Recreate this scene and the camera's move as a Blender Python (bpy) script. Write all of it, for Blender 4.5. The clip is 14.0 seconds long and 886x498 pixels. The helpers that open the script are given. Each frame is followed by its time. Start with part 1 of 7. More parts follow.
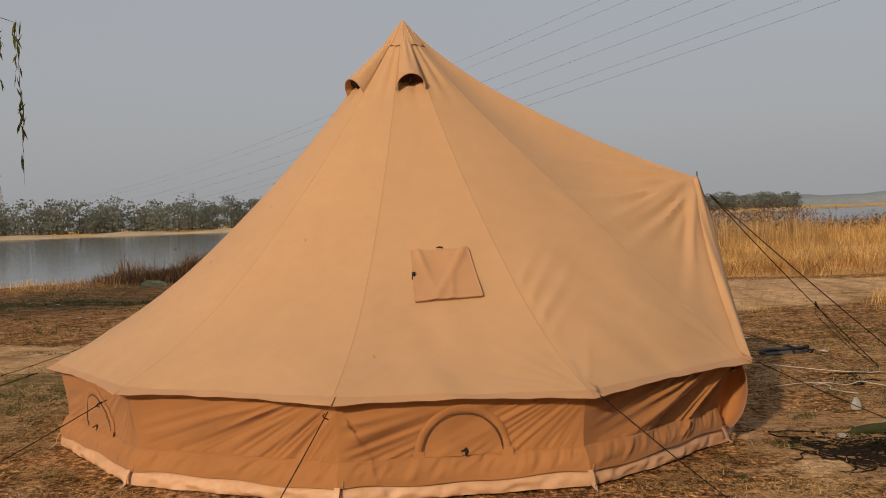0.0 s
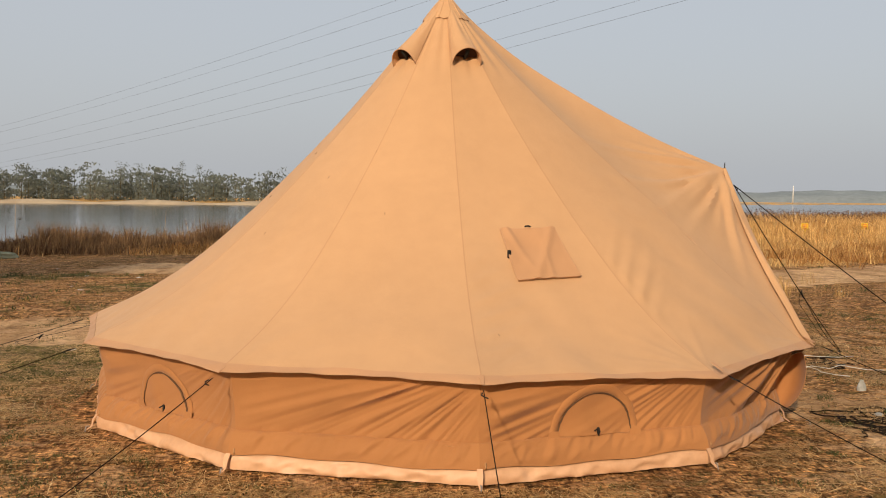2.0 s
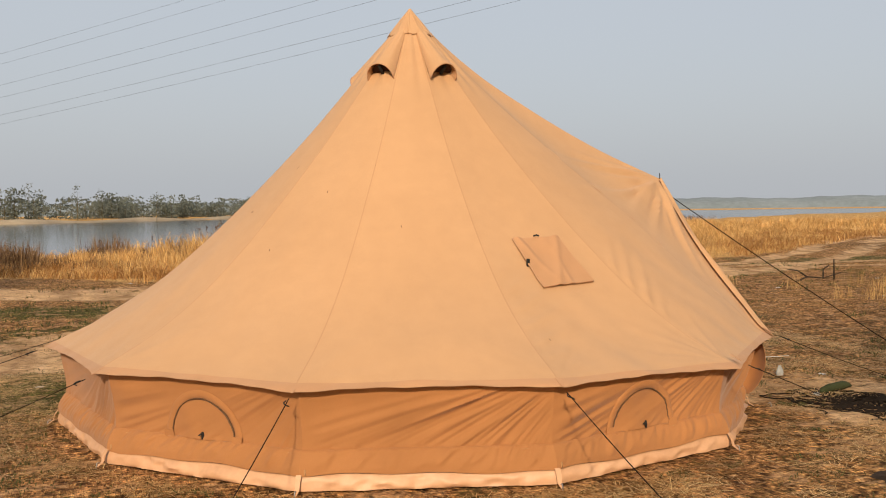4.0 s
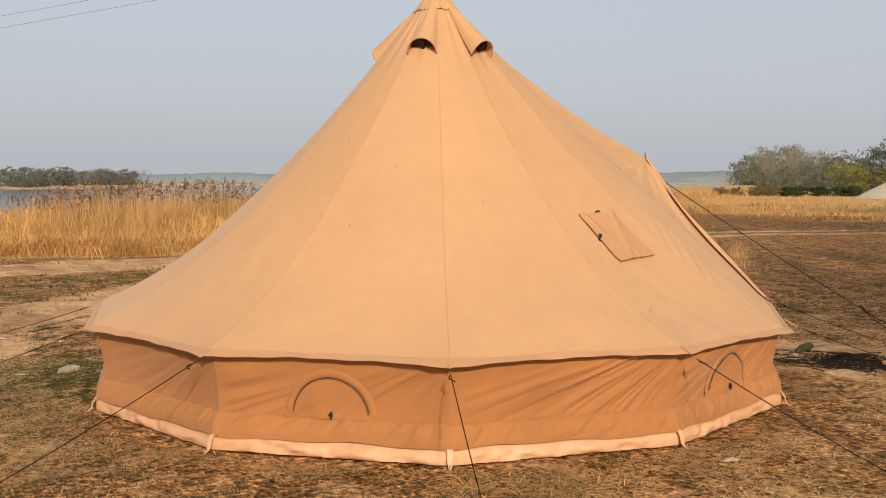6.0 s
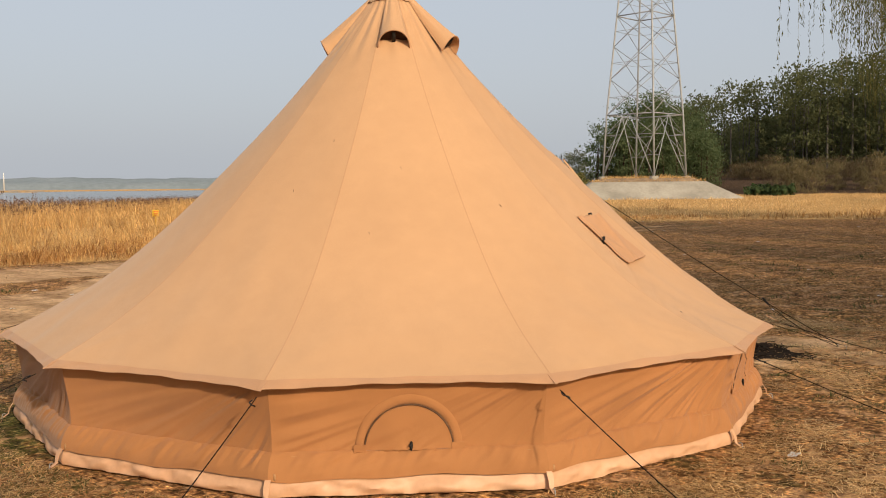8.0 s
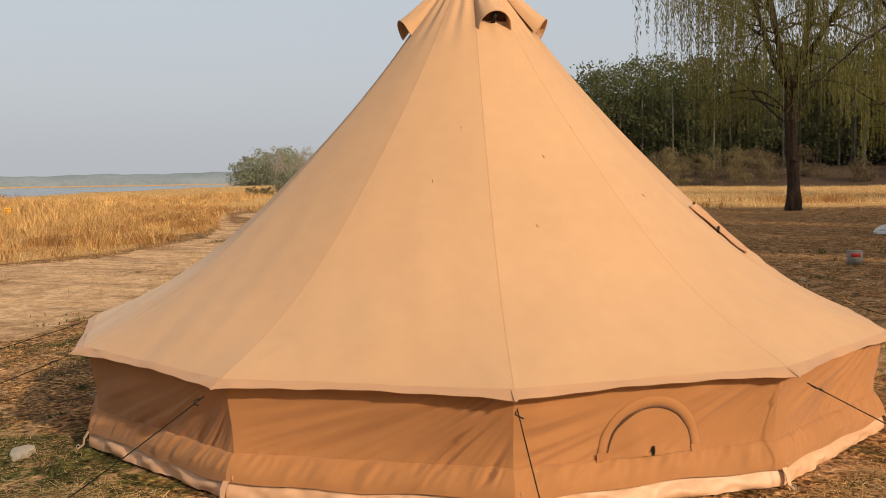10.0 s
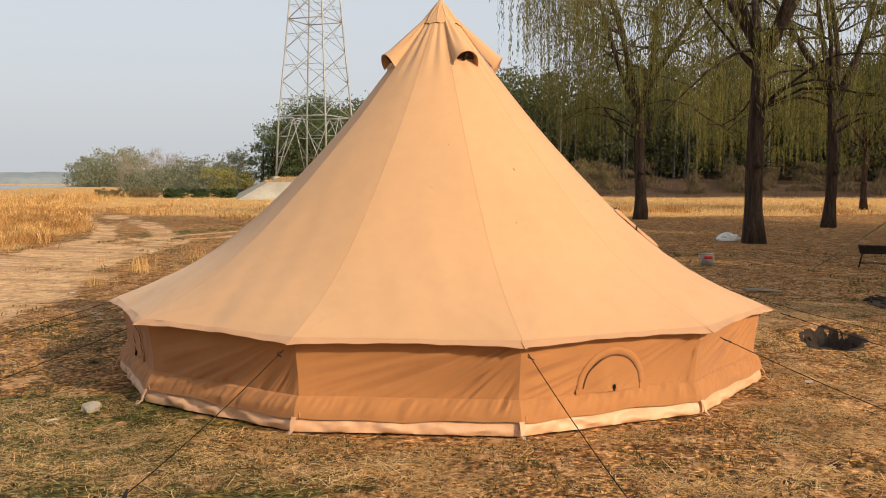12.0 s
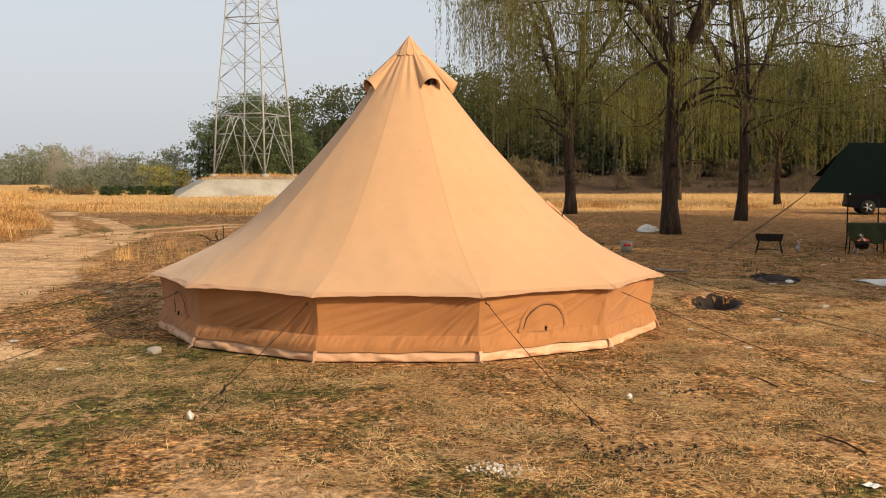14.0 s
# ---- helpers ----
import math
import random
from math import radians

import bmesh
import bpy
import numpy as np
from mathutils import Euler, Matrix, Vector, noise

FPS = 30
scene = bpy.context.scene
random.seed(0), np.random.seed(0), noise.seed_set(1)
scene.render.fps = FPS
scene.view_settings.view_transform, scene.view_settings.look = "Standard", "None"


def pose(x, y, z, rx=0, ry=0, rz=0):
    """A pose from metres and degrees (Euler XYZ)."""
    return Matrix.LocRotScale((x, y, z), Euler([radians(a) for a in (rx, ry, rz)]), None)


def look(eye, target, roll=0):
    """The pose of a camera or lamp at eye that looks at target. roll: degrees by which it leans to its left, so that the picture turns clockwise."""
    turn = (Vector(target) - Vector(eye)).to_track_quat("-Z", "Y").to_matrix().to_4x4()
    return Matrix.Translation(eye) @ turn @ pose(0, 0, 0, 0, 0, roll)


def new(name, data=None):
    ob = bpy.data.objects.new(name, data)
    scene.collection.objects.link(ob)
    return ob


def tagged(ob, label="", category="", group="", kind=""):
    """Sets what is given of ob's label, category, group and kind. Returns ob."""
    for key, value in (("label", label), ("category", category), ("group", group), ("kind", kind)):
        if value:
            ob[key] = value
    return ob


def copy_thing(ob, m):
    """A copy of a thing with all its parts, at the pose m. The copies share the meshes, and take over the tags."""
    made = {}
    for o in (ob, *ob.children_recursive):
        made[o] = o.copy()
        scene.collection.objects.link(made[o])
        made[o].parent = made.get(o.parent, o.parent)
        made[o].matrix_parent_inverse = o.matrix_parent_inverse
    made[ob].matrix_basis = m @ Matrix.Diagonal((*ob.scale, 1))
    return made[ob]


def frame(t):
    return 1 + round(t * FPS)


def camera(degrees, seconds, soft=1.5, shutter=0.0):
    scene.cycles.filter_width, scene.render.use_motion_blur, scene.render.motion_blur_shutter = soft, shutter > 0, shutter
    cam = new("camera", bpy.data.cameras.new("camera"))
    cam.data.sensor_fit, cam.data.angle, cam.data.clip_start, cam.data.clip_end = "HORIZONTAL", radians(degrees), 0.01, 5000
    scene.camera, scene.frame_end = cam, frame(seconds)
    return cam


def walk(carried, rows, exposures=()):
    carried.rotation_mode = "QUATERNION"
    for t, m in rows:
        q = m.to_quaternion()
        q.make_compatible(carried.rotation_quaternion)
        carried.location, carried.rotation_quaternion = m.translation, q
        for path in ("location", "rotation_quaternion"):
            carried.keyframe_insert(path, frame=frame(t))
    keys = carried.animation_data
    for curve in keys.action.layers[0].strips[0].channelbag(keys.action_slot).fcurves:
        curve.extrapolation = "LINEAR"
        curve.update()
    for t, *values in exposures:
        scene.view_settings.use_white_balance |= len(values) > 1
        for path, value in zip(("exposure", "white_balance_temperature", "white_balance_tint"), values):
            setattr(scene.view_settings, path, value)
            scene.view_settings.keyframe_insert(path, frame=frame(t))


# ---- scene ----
cam = camera(50.1, 14.0, soft=1.0)
PATH = [
    (0, (1.433, 1.102, 1.47), (1.205, 3.088, 1.404), -2.0),
    (0.5, (0.92, 1.112, 1.426), (0.746, 3.103, 1.342), -1.3),
    (1, (0.459, 1.07, 1.423), (0.357, 3.064, 1.305), -0.7),
    (1.5, (0.077, 1.108, 1.414), (0.09, 3.105, 1.298), -0.1),
    (2, (-0.304, 1.187, 1.448), (-0.129, 3.177, 1.343), 0.5),
    (2.5, (-0.673, 1.245, 1.46), (-0.337, 3.215, 1.379), -0.2),
    (2.7, (-0.826, 1.29, 1.439), (-0.434, 3.25, 1.368), -0.4),
    (4.8, (-2.598, 1.565, 1.481), (-1.776, 3.385, 1.37), -0.6),
    (5, (-2.793, 1.66, 1.503), (-1.924, 3.458, 1.383), -0.6),
    (5.5, (-3.253, 1.913, 1.474), (-2.281, 3.656, 1.343), -0.4),
    (6, (-3.617, 2.151, 1.479), (-2.542, 3.832, 1.34), -0.1),
    (6.5, (-3.969, 2.458, 1.496), (-2.752, 4.04, 1.368), -0.2),
    (7, (-4.271, 2.828, 1.501), (-2.913, 4.292, 1.383), -0.6),
    (7.5, (-4.512, 3.238, 1.485), (-3.049, 4.596, 1.371), -1.1),
    (8, (-4.758, 3.712, 1.476), (-3.225, 4.989, 1.344), -0.5),
    (8.5, (-4.96, 4.169, 1.481), (-3.374, 5.378, 1.327), -0.8),
    (9, (-5.1, 4.69, 1.459), (-3.454, 5.816, 1.302), -1.3),
    (9.2, (-5.181, 4.919, 1.456), (-3.501, 5.993, 1.302), -1.2),
    (11.3, (-6.504, 5.95, 1.48), (-4.656, 6.702, 1.334), -0.3),
    (11.5, (-6.701, 5.943, 1.477), (-4.839, 6.658, 1.331), -0.1),
    (12, (-7.215, 5.9, 1.47), (-5.32, 6.525, 1.336), 0.2),
    (12.5, (-7.829, 5.839, 1.482), (-5.912, 6.395, 1.354), 0.1),
    (13, (-8.371, 5.774, 1.475), (-6.443, 6.288, 1.327), 0.1),
    (13.5, (-8.881, 5.679, 1.469), (-6.948, 6.166, 1.31), -0.0),
    (14, (-9.386, 5.586, 1.468), (-7.452, 6.076, 1.328), 0.1),
]
EXPOSURES = [(0, -0.72, 6650, 12), (0.5, -0.86, 6650, 13), (1.0, -0.42, 6600, 12), (1.5, -0.27, 6550, 11), (2.5, -0.25, 6480, 10), (5, -0.19, 6420, 10), (7.5, -0.16, 6300, 10), (9, -0.20, 6400, 10), (10.5, -0.13, 6450, 10), (11.5, -0.05, 6480, 10), (12, 0.10, 6500, 10), (14, 0.12, 6520, 10)]
walk(cam, [(t, look(eye, target, roll)) for t, eye, target, roll in PATH], EXPOSURES)

# ---- light ----
SUN_AZ, SUN_EL = 248.0, 25.0
world = bpy.data.worlds.new("hazy_sky")
scene.world = world
world.use_nodes = True
wn, wl = world.node_tree.nodes, world.node_tree.links
sky = wn.new("ShaderNodeTexSky")
sky.sky_type, sky.sun_disc = "NISHITA", False
sky.sun_elevation, sky.sun_rotation = radians(SUN_EL), radians(90 - SUN_AZ)
sky.air_density, sky.dust_density, sky.ozone_density = 1.0, 6.0, 1.0
wet = wn.new("ShaderNodeMix")
wet.data_type = "RGBA"
wet.inputs[0].default_value = 0.62
wet.inputs[7].default_value = (7.6, 7.9, 8.3, 1)
wl.new(sky.outputs[0], wet.inputs[6])
wl.new(wet.outputs[2], wn["Background"].inputs[0])
wn["Background"].inputs[1].default_value = 0.11
sun = new("sun", bpy.data.lights.new("sun", "SUN"))
sun.data.energy, sun.data.angle, sun.data.color = 4.5, radians(1.6), (1.0, 0.80, 0.56)
a, e = radians(SUN_AZ), radians(SUN_EL)
sun.matrix_world = look((60 * math.cos(a) * math.cos(e), 60 * math.sin(a) * math.cos(e), 60 * math.sin(e)), (0, 0, 0))

# ---- materials ----


def mat(name, rough=0.8, metal=0.0, spec=0.3):
    m = bpy.data.materials.new(name)
    m.use_nodes = True
    b = m.node_tree.nodes["Principled BSDF"]
    b.inputs["Roughness"].default_value, b.inputs["Metallic"].default_value = rough, metal
    b.inputs["Specular IOR Level"].default_value = spec
    return m, m.node_tree.nodes, m.node_tree.links, b


def noise_node(n, l, scale, detail=4.0, rough=0.6, stretch=None, coord="Object"):
    tc, mp, nz = n.new("ShaderNodeTexCoord"), n.new("ShaderNodeMapping"), n.new("ShaderNodeTexNoise")
    if stretch:
        mp.inputs["Scale"].default_value = stretch
    nz.inputs["Scale"].default_value, nz.inputs["Detail"].default_value, nz.inputs["Roughness"].default_value = scale, detail, rough
    l.new(tc.outputs[coord], mp.inputs[0])
    l.new(mp.outputs[0], nz.inputs["Vector"])
    return nz.outputs["Fac"]


def ramp(n, l, fac, stops):
    r = n.new("ShaderNodeValToRGB")
    el = r.color_ramp.elements
    while len(el) < len(stops):
        el.new(0.5)
    top = max(1.0, stops[-1][0])
    if top > 1:
        sc = n.new("ShaderNodeMath")
        sc.operation = "DIVIDE"
        l.new(fac, sc.inputs[0])
        sc.inputs[1].default_value = top
        fac = sc.outputs[0]
        stops = [(p / top, c) for p, c in stops]
    for k, (p, c) in enumerate(stops):
        el[k].position, el[k].color = p, (*c, 1) if len(c) == 3 else c
    l.new(fac, r.inputs[0])
    return r.outputs[0]


def mixc(n, l, fac, a, b, mode="MIX"):
    m = n.new("ShaderNodeMix")
    m.data_type, m.blend_type = "RGBA", mode
    for sock, val in ((m.inputs[0], fac), (m.inputs[6], a), (m.inputs[7], b)):
        if isinstance(val, (int, float)):
            sock.default_value = val
        elif isinstance(val, tuple):
            sock.default_value = (*val, 1)
        else:
            l.new(val, sock)
    return m.outputs[2]


def bump(n, l, b, height, strength, dist):
    bp = n.new("ShaderNodeBump")
    bp.inputs["Strength"].default_value, bp.inputs["Distance"].default_value = strength, dist
    l.new(height, bp.inputs["Height"])
    l.new(bp.outputs[0], b.inputs["Normal"])


def two_tone(name, lo, hi, scale, rough=0.85, bumps=0.3, dist=0.01, stretch=None, metal=0.0, spec=0.3, fine=12.0, speck=0.15):
    """A surface that varies between two colours at one scale, with finer grain and relief."""
    m, n, l, b = mat(name, rough, metal, spec)
    big = noise_node(n, l, scale, 5, 0.6, stretch)
    small = noise_node(n, l, scale * fine, 4, 0.6, stretch)
    col = ramp(n, l, big, [(0.3, lo), (0.7, hi)])
    grain = ramp(n, l, small, [(0.25, (1 - speck,) * 3), (0.75, (1 + speck,) * 3)])
    l.new(mixc(n, l, 1.0, col, grain, "MULTIPLY"), b.inputs["Base Color"])
    bump(n, l, b, small, bumps, dist)
    return m


def random_tone(name, tones, rough=0.8, island=True, through_light=0.0, noise_scale=0.0, patch=0.25):
    """Each piece (island or object) takes its own tone from a range; thin pieces let some light through."""
    m, n, l, b = mat(name, rough)
    if island:
        src = n.new("ShaderNodeNewGeometry").outputs["Random Per Island"]
    else:
        src = n.new("ShaderNodeObjectInfo").outputs["Random"]
    col = ramp(n, l, src, [(k / max(1, len(tones) - 1), c) for k, c in enumerate(tones)])
    if noise_scale:
        g = ramp(n, l, noise_node(n, l, noise_scale, 3), [(0.3, (1 - patch,) * 3), (0.7, (1 + 0.8 * patch,) * 3)])
        col = mixc(n, l, 1.0, col, g, "MULTIPLY")
    l.new(col, b.inputs["Base Color"])
    if through_light:
        tr, mx = n.new("ShaderNodeBsdfTranslucent"), n.new("ShaderNodeMixShader")
        l.new(col, tr.inputs[0])
        mx.inputs[0].default_value = through_light
        l.new(b.outputs[0], mx.inputs[1])
        l.new(tr.outputs[0], mx.inputs[2])
        l.new(mx.outputs[0], n["Material Output"].inputs[0])
    return m


def canvas(name, base, through_light, stain=0.12):
    m, n, l, b = mat(name, 0.88, 0.0, 0.15)
    b.inputs["Sheen Weight"].default_value = 0.15
    big = noise_node(n, l, 1.1, 4, 0.55)
    mid = noise_node(n, l, 9.0, 5, 0.6)
    weave = noise_node(n, l, 420.0, 2, 0.5)
    dark, light = tuple(c * (1 - stain) for c in base), tuple(min(1, c * (1 + stain * 0.6)) for c in base)
    col = ramp(n, l, big, [(0.3, dark), (0.7, light)])
    col = mixc(n, l, 1.0, col, ramp(n, l, mid, [(0.3, (0.975, 0.97, 0.965)), (0.7, (1.02, 1.02, 1.02))]), "MULTIPLY")
    col = mixc(n, l, 1.0, col, ramp(n, l, weave, [(0.3, (0.93, 0.93, 0.93)), (0.7, (1.06, 1.06, 1.06))]), "MULTIPLY")
    l.new(col, b.inputs["Base Color"])
    add = n.new("ShaderNodeMath")
    add.operation = "MULTIPLY_ADD"
    l.new(mid, add.inputs[0])
    add.inputs[1].default_value = 1.2
    l.new(weave, add.inputs[2])
    bump(n, l, b, add.outputs[0], 0.25, 0.002)
    tr, mx = n.new("ShaderNodeBsdfTranslucent"), n.new("ShaderNodeMixShader")
    l.new(col, tr.inputs[0])
    mx.inputs[0].default_value = through_light
    l.new(b.outputs[0], mx.inputs[1])
    l.new(tr.outputs[0], mx.inputs[2])
    l.new(mx.outputs[0], n["Material Output"].inputs[0])
    return m


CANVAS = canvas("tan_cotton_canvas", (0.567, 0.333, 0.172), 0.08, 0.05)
# Same cloth as the roof; the wall's dimmer, redder light is in the colour.
WALL = canvas("darkened_wall_canvas", (0.41, 0.182, 0.067), 0.06, 0.12)
FLAP = canvas("flap_canvas", (0.50, 0.268, 0.132), 0.04, 0.06)
HEM = canvas("hem_canvas", (0.52, 0.29, 0.155), 0.12, 0.06)
PVC = two_tone("beige_pvc_sheet", (0.55, 0.31, 0.17), (0.65, 0.385, 0.225), 3.0, 0.5, 0.1, 0.003, spec=0.4, speck=0.06)
MESH_DARK = two_tone("shade_toned_vent_mesh", (0.03, 0.013, 0.009), (0.06, 0.026, 0.016), 30, 0.9)
STITCH = two_tone("brown_stitching", (0.36, 0.19, 0.08), (0.44, 0.24, 0.11), 20, 0.9, speck=0.08)
ROPE = two_tone("black_guy_rope", (0.012, 0.009, 0.007), (0.03, 0.022, 0.017), 60, 0.95, spec=0.05)
BLACK = two_tone("black_plastic", (0.012, 0.011, 0.010), (0.026, 0.024, 0.022), 25, 0.6, spec=0.15)
STEEL = two_tone("galvanised_steel", (0.26, 0.27, 0.27), (0.38, 0.38, 0.37), 1.2, 0.5, 0.1, 0.01, metal=0.25)
PEG = two_tone("dull_steel_peg", (0.22, 0.21, 0.20), (0.4, 0.39, 0.37), 30, 0.5, metal=0.6)
CONCRETE = two_tone("weathered_concrete", (0.25, 0.22, 0.17), (0.42, 0.375, 0.295), 0.35, 0.92, 0.4, 0.05, speck=0.12)
BARK = two_tone("rough_willow_bark", (0.016, 0.010, 0.007), (0.085, 0.054, 0.034), 9.0, 0.95, 1.0, 0.10, stretch=(1, 1, 0.16), fine=3, speck=0.35)
TWIG = two_tone("brown_twig", (0.07, 0.055, 0.03), (0.16, 0.12, 0.06), 3.0, 0.9)
SHOOT = two_tone("yellow_willow_shoot", (0.22, 0.18, 0.05), (0.34, 0.28, 0.10), 2.0, 0.8)
LEAF = random_tone("young_willow_leaf", [(0.100, 0.108, 0.023), (0.148, 0.150, 0.033), (0.205, 0.187, 0.052), (0.112, 0.118, 0.024)], 0.6, True, 0.5)
FOREST = random_tone("spring_poplar_leaf", [(0.098, 0.108, 0.046), (0.120, 0.127, 0.052), (0.145, 0.148, 0.062), (0.108, 0.117, 0.049)], 0.9, True, 0.6, 0.06, 0.15)
# The wood's leaf, greener and lightened: haze and light are in the colour.
COPSE = random_tone("lightened_copse_leaf", [(0.105, 0.145, 0.062), (0.130, 0.168, 0.072), (0.160, 0.190, 0.085), (0.118, 0.155, 0.066)], 0.9, True, 0.6, 0.08, 0.15)
# Far shore and far scrub: distance haze is put into these pale base colours.
FARWOOD = random_tone("haze_paled_far_wood", [(0.195, 0.215, 0.175), (0.215, 0.232, 0.188), (0.235, 0.25, 0.202), (0.20, 0.22, 0.18)], 0.95, True, 0.6, 0.05, 0.2)
MIST = random_tone("haze_paled_young_leaf", [(0.190, 0.205, 0.130), (0.215, 0.225, 0.145), (0.245, 0.248, 0.160), (0.20, 0.215, 0.138)], 0.95, True, 0.4, 0.05, 0.2)
ORANGE = random_tone("matted_orange_grass", [(0.24, 0.10, 0.03), (0.40, 0.20, 0.06), (0.52, 0.29, 0.10), (0.33, 0.15, 0.045)], 0.8, True, 0.2, 0.9, 0.4)
HEDGE = random_tone("dark_hedge_leaf", [(0.028, 0.048, 0.014), (0.042, 0.066, 0.02), (0.034, 0.056, 0.016)], 0.85, True, 0.2)
BROWNBUSH = random_tone("brown_olive_twigs", [(0.15, 0.115, 0.055), (0.19, 0.145, 0.07), (0.13, 0.115, 0.05)], 0.9, True, 0.3)
PALEBARK = two_tone("pale_poplar_bark", (0.08, 0.072, 0.058), (0.15, 0.135, 0.11), 2.0, 0.95)
BUSH = random_tone("scrub_leaf", [(0.075, 0.05, 0.028), (0.10, 0.085, 0.035), (0.15, 0.095, 0.055), (0.06, 0.055, 0.025)], 0.85, True, 0.2)
STRAW = random_tone("dry_straw", [(0.16, 0.08, 0.03), (0.50, 0.285, 0.10), (0.86, 0.58, 0.25), (0.32, 0.17, 0.06)], 0.7, True, 0.1, 1.3, 0.4)
BRIGHT_STRAW = random_tone("bright_dry_stalks", [(0.62, 0.39, 0.15), (0.90, 0.66, 0.32), (0.80, 0.54, 0.23)], 0.6, True, 0.1, 1.3, 0.3)
DULL_STRAW = random_tone("weathered_short_straw", [(0.150, 0.077, 0.029), (0.258, 0.142, 0.053), (0.386, 0.224, 0.087), (0.107, 0.087, 0.029)], 0.8, True, 0.1, 1.3, 0.4)
PALE_GOLD = random_tone("pale_meadow_grass", [(0.48, 0.28, 0.105), (0.72, 0.46, 0.19), (0.88, 0.63, 0.31), (0.58, 0.35, 0.13)], 0.75, True, 0.4, 0.8, 0.45)
GOLD = random_tone("golden_dry_grass", [(0.33, 0.17, 0.055), (0.60, 0.35, 0.12), (0.78, 0.52, 0.215), (0.46, 0.245, 0.078)], 0.75, True, 0.25, 0.8, 0.45)
REED = random_tone("dry_reed", [(0.29, 0.165, 0.062), (0.48, 0.295, 0.118), (0.62, 0.42, 0.19), (0.37, 0.205, 0.075)], 0.75, True, 0.25, 0.6, 0.4)
PLUME = random_tone("brown_reed_plume", [(0.07, 0.035, 0.02), (0.14, 0.075, 0.045)], 0.95, True)
GREEN = random_tone("green_grass", [(0.036, 0.042, 0.010), (0.066, 0.072, 0.018), (0.13, 0.115, 0.036)], 0.7, True, 0.2)
LITTER = two_tone("white_litter", (0.52, 0.50, 0.46), (0.78, 0.75, 0.69), 30, 0.5, speck=0.1)
STONE = two_tone("pale_stone", (0.30, 0.26, 0.20), (0.46, 0.40, 0.32), 14, 0.9, 0.5, 0.01)
ASH = two_tone("charcoal_ash", (0.010, 0.008, 0.006), (0.055, 0.040, 0.028), 16, 0.95, 0.6, 0.02)
TARP = two_tone("dark_green_tarpaulin", (0.005, 0.011, 0.006), (0.008, 0.015, 0.009), 1.5, 0.85, 0.1, 0.01, speck=0.08, spec=0.08)
OLIVE = two_tone("olive_cloth", (0.035, 0.042, 0.018), (0.058, 0.064, 0.028), 6, 0.9, spec=0.1)
CARPAINT = two_tone("black_car_paint", (0.006, 0.006, 0.008), (0.008, 0.008, 0.010), 1, 0.45, 0, spec=0.06, speck=0.02)
YELLOW = two_tone("yellow_sign_paint", (0.62, 0.38, 0.02), (0.72, 0.46, 0.04), 8, 0.6, speck=0.06)
RED = two_tone("red_print", (0.45, 0.03, 0.02), (0.55, 0.05, 0.03), 12, 0.6)
RUST = two_tone("sooty_iron", (0.012, 0.010, 0.009), (0.035, 0.024, 0.018), 18, 0.8, metal=0.3)
PLANK = two_tone("grey_plank", (0.16, 0.14, 0.12), (0.27, 0.24, 0.21), 9, 0.9, stretch=(0.2, 1, 1))

# ---- mesh helpers ----


class Acc:
    """Gathers vertices and faces for one mesh."""

    def __init__(self):
        self.v, self.f = [], []

    def grid(self, rows, close=False):
        o, w = len(self.v), len(rows[0])
        for r in rows:
            self.v.extend(tuple(p) for p in r)
        for i in range(len(rows) - 1):
            for j in range(w if close else w - 1):
                k = (j + 1) % w
                self.f.append((o + i * w + j, o + i * w + k, o + (i + 1) * w + k, o + (i + 1) * w + j))
        return self

    def tube(self, pts, radii, n=6, cap=True):
        pts = [Vector(p) for p in pts]
        if isinstance(radii, (int, float)):
            radii = [radii] * len(pts)
        rows, side = [], None
        for i, p in enumerate(pts):
            d = (pts[min(i + 1, len(pts) - 1)] - pts[max(i - 1, 0)]).normalized()
            ref = side if side is not None else (Vector((1, 0, 0)) if abs(d.x) < 0.8 else Vector((0, 1, 0)))
            side = (ref - d * ref.dot(d)).normalized()
            up = d.cross(side)
            rows.append([p + float(radii[i]) * (math.cos(2 * math.pi * k / n) * side + math.sin(2 * math.pi * k / n) * up) for k in range(n)])
        o = len(self.v)
        self.grid(rows, True)
        if cap:
            self.f.append(tuple(o + k for k in reversed(range(n))))
            self.f.append(tuple(o + (len(pts) - 1) * n + k for k in range(n)))
        return self

    def box(self, c, size, m=None, bevel=0.0):
        bm = bmesh.new()
        bmesh.ops.create_cube(bm, size=1.0)
        bmesh.ops.scale(bm, vec=size, verts=bm.verts)
        if bevel:
            bmesh.ops.bevel(bm, geom=bm.edges[:], offset=bevel, segments=2, affect="EDGES")
        if m is not None:
            bmesh.ops.transform(bm, matrix=m, verts=bm.verts)
        o = len(self.v)
        self.v.extend(tuple(v.co + Vector(c)) for v in bm.verts)
        self.f.extend(tuple(o + v.index for v in f.verts) for f in bm.faces)
        bm.free()
        return self

    def poly(self, pts):
        o = len(self.v)
        self.v.extend(tuple(p) for p in pts)
        self.f.append(tuple(range(o, o + len(pts))))
        return self


def part(name, acc, material, parent=None, label="", smooth=True, thick=0.0):
    me = bpy.data.meshes.new(name)
    me.from_pydata(acc.v, [], acc.f)
    me.validate()
    me.shade_smooth() if smooth else me.shade_flat()
    me.materials.append(material)
    ob = new(name, me)
    if parent is not None:
        ob.parent = parent
    if thick:
        so = ob.modifiers.new("thickness", "SOLIDIFY")
        so.thickness, so.offset = thick, -1
        sharp = ob.modifiers.new("crisp_rim", "EDGE_SPLIT")
        sharp.split_angle = radians(50)
    if label:
        ob["label"] = label
    return ob


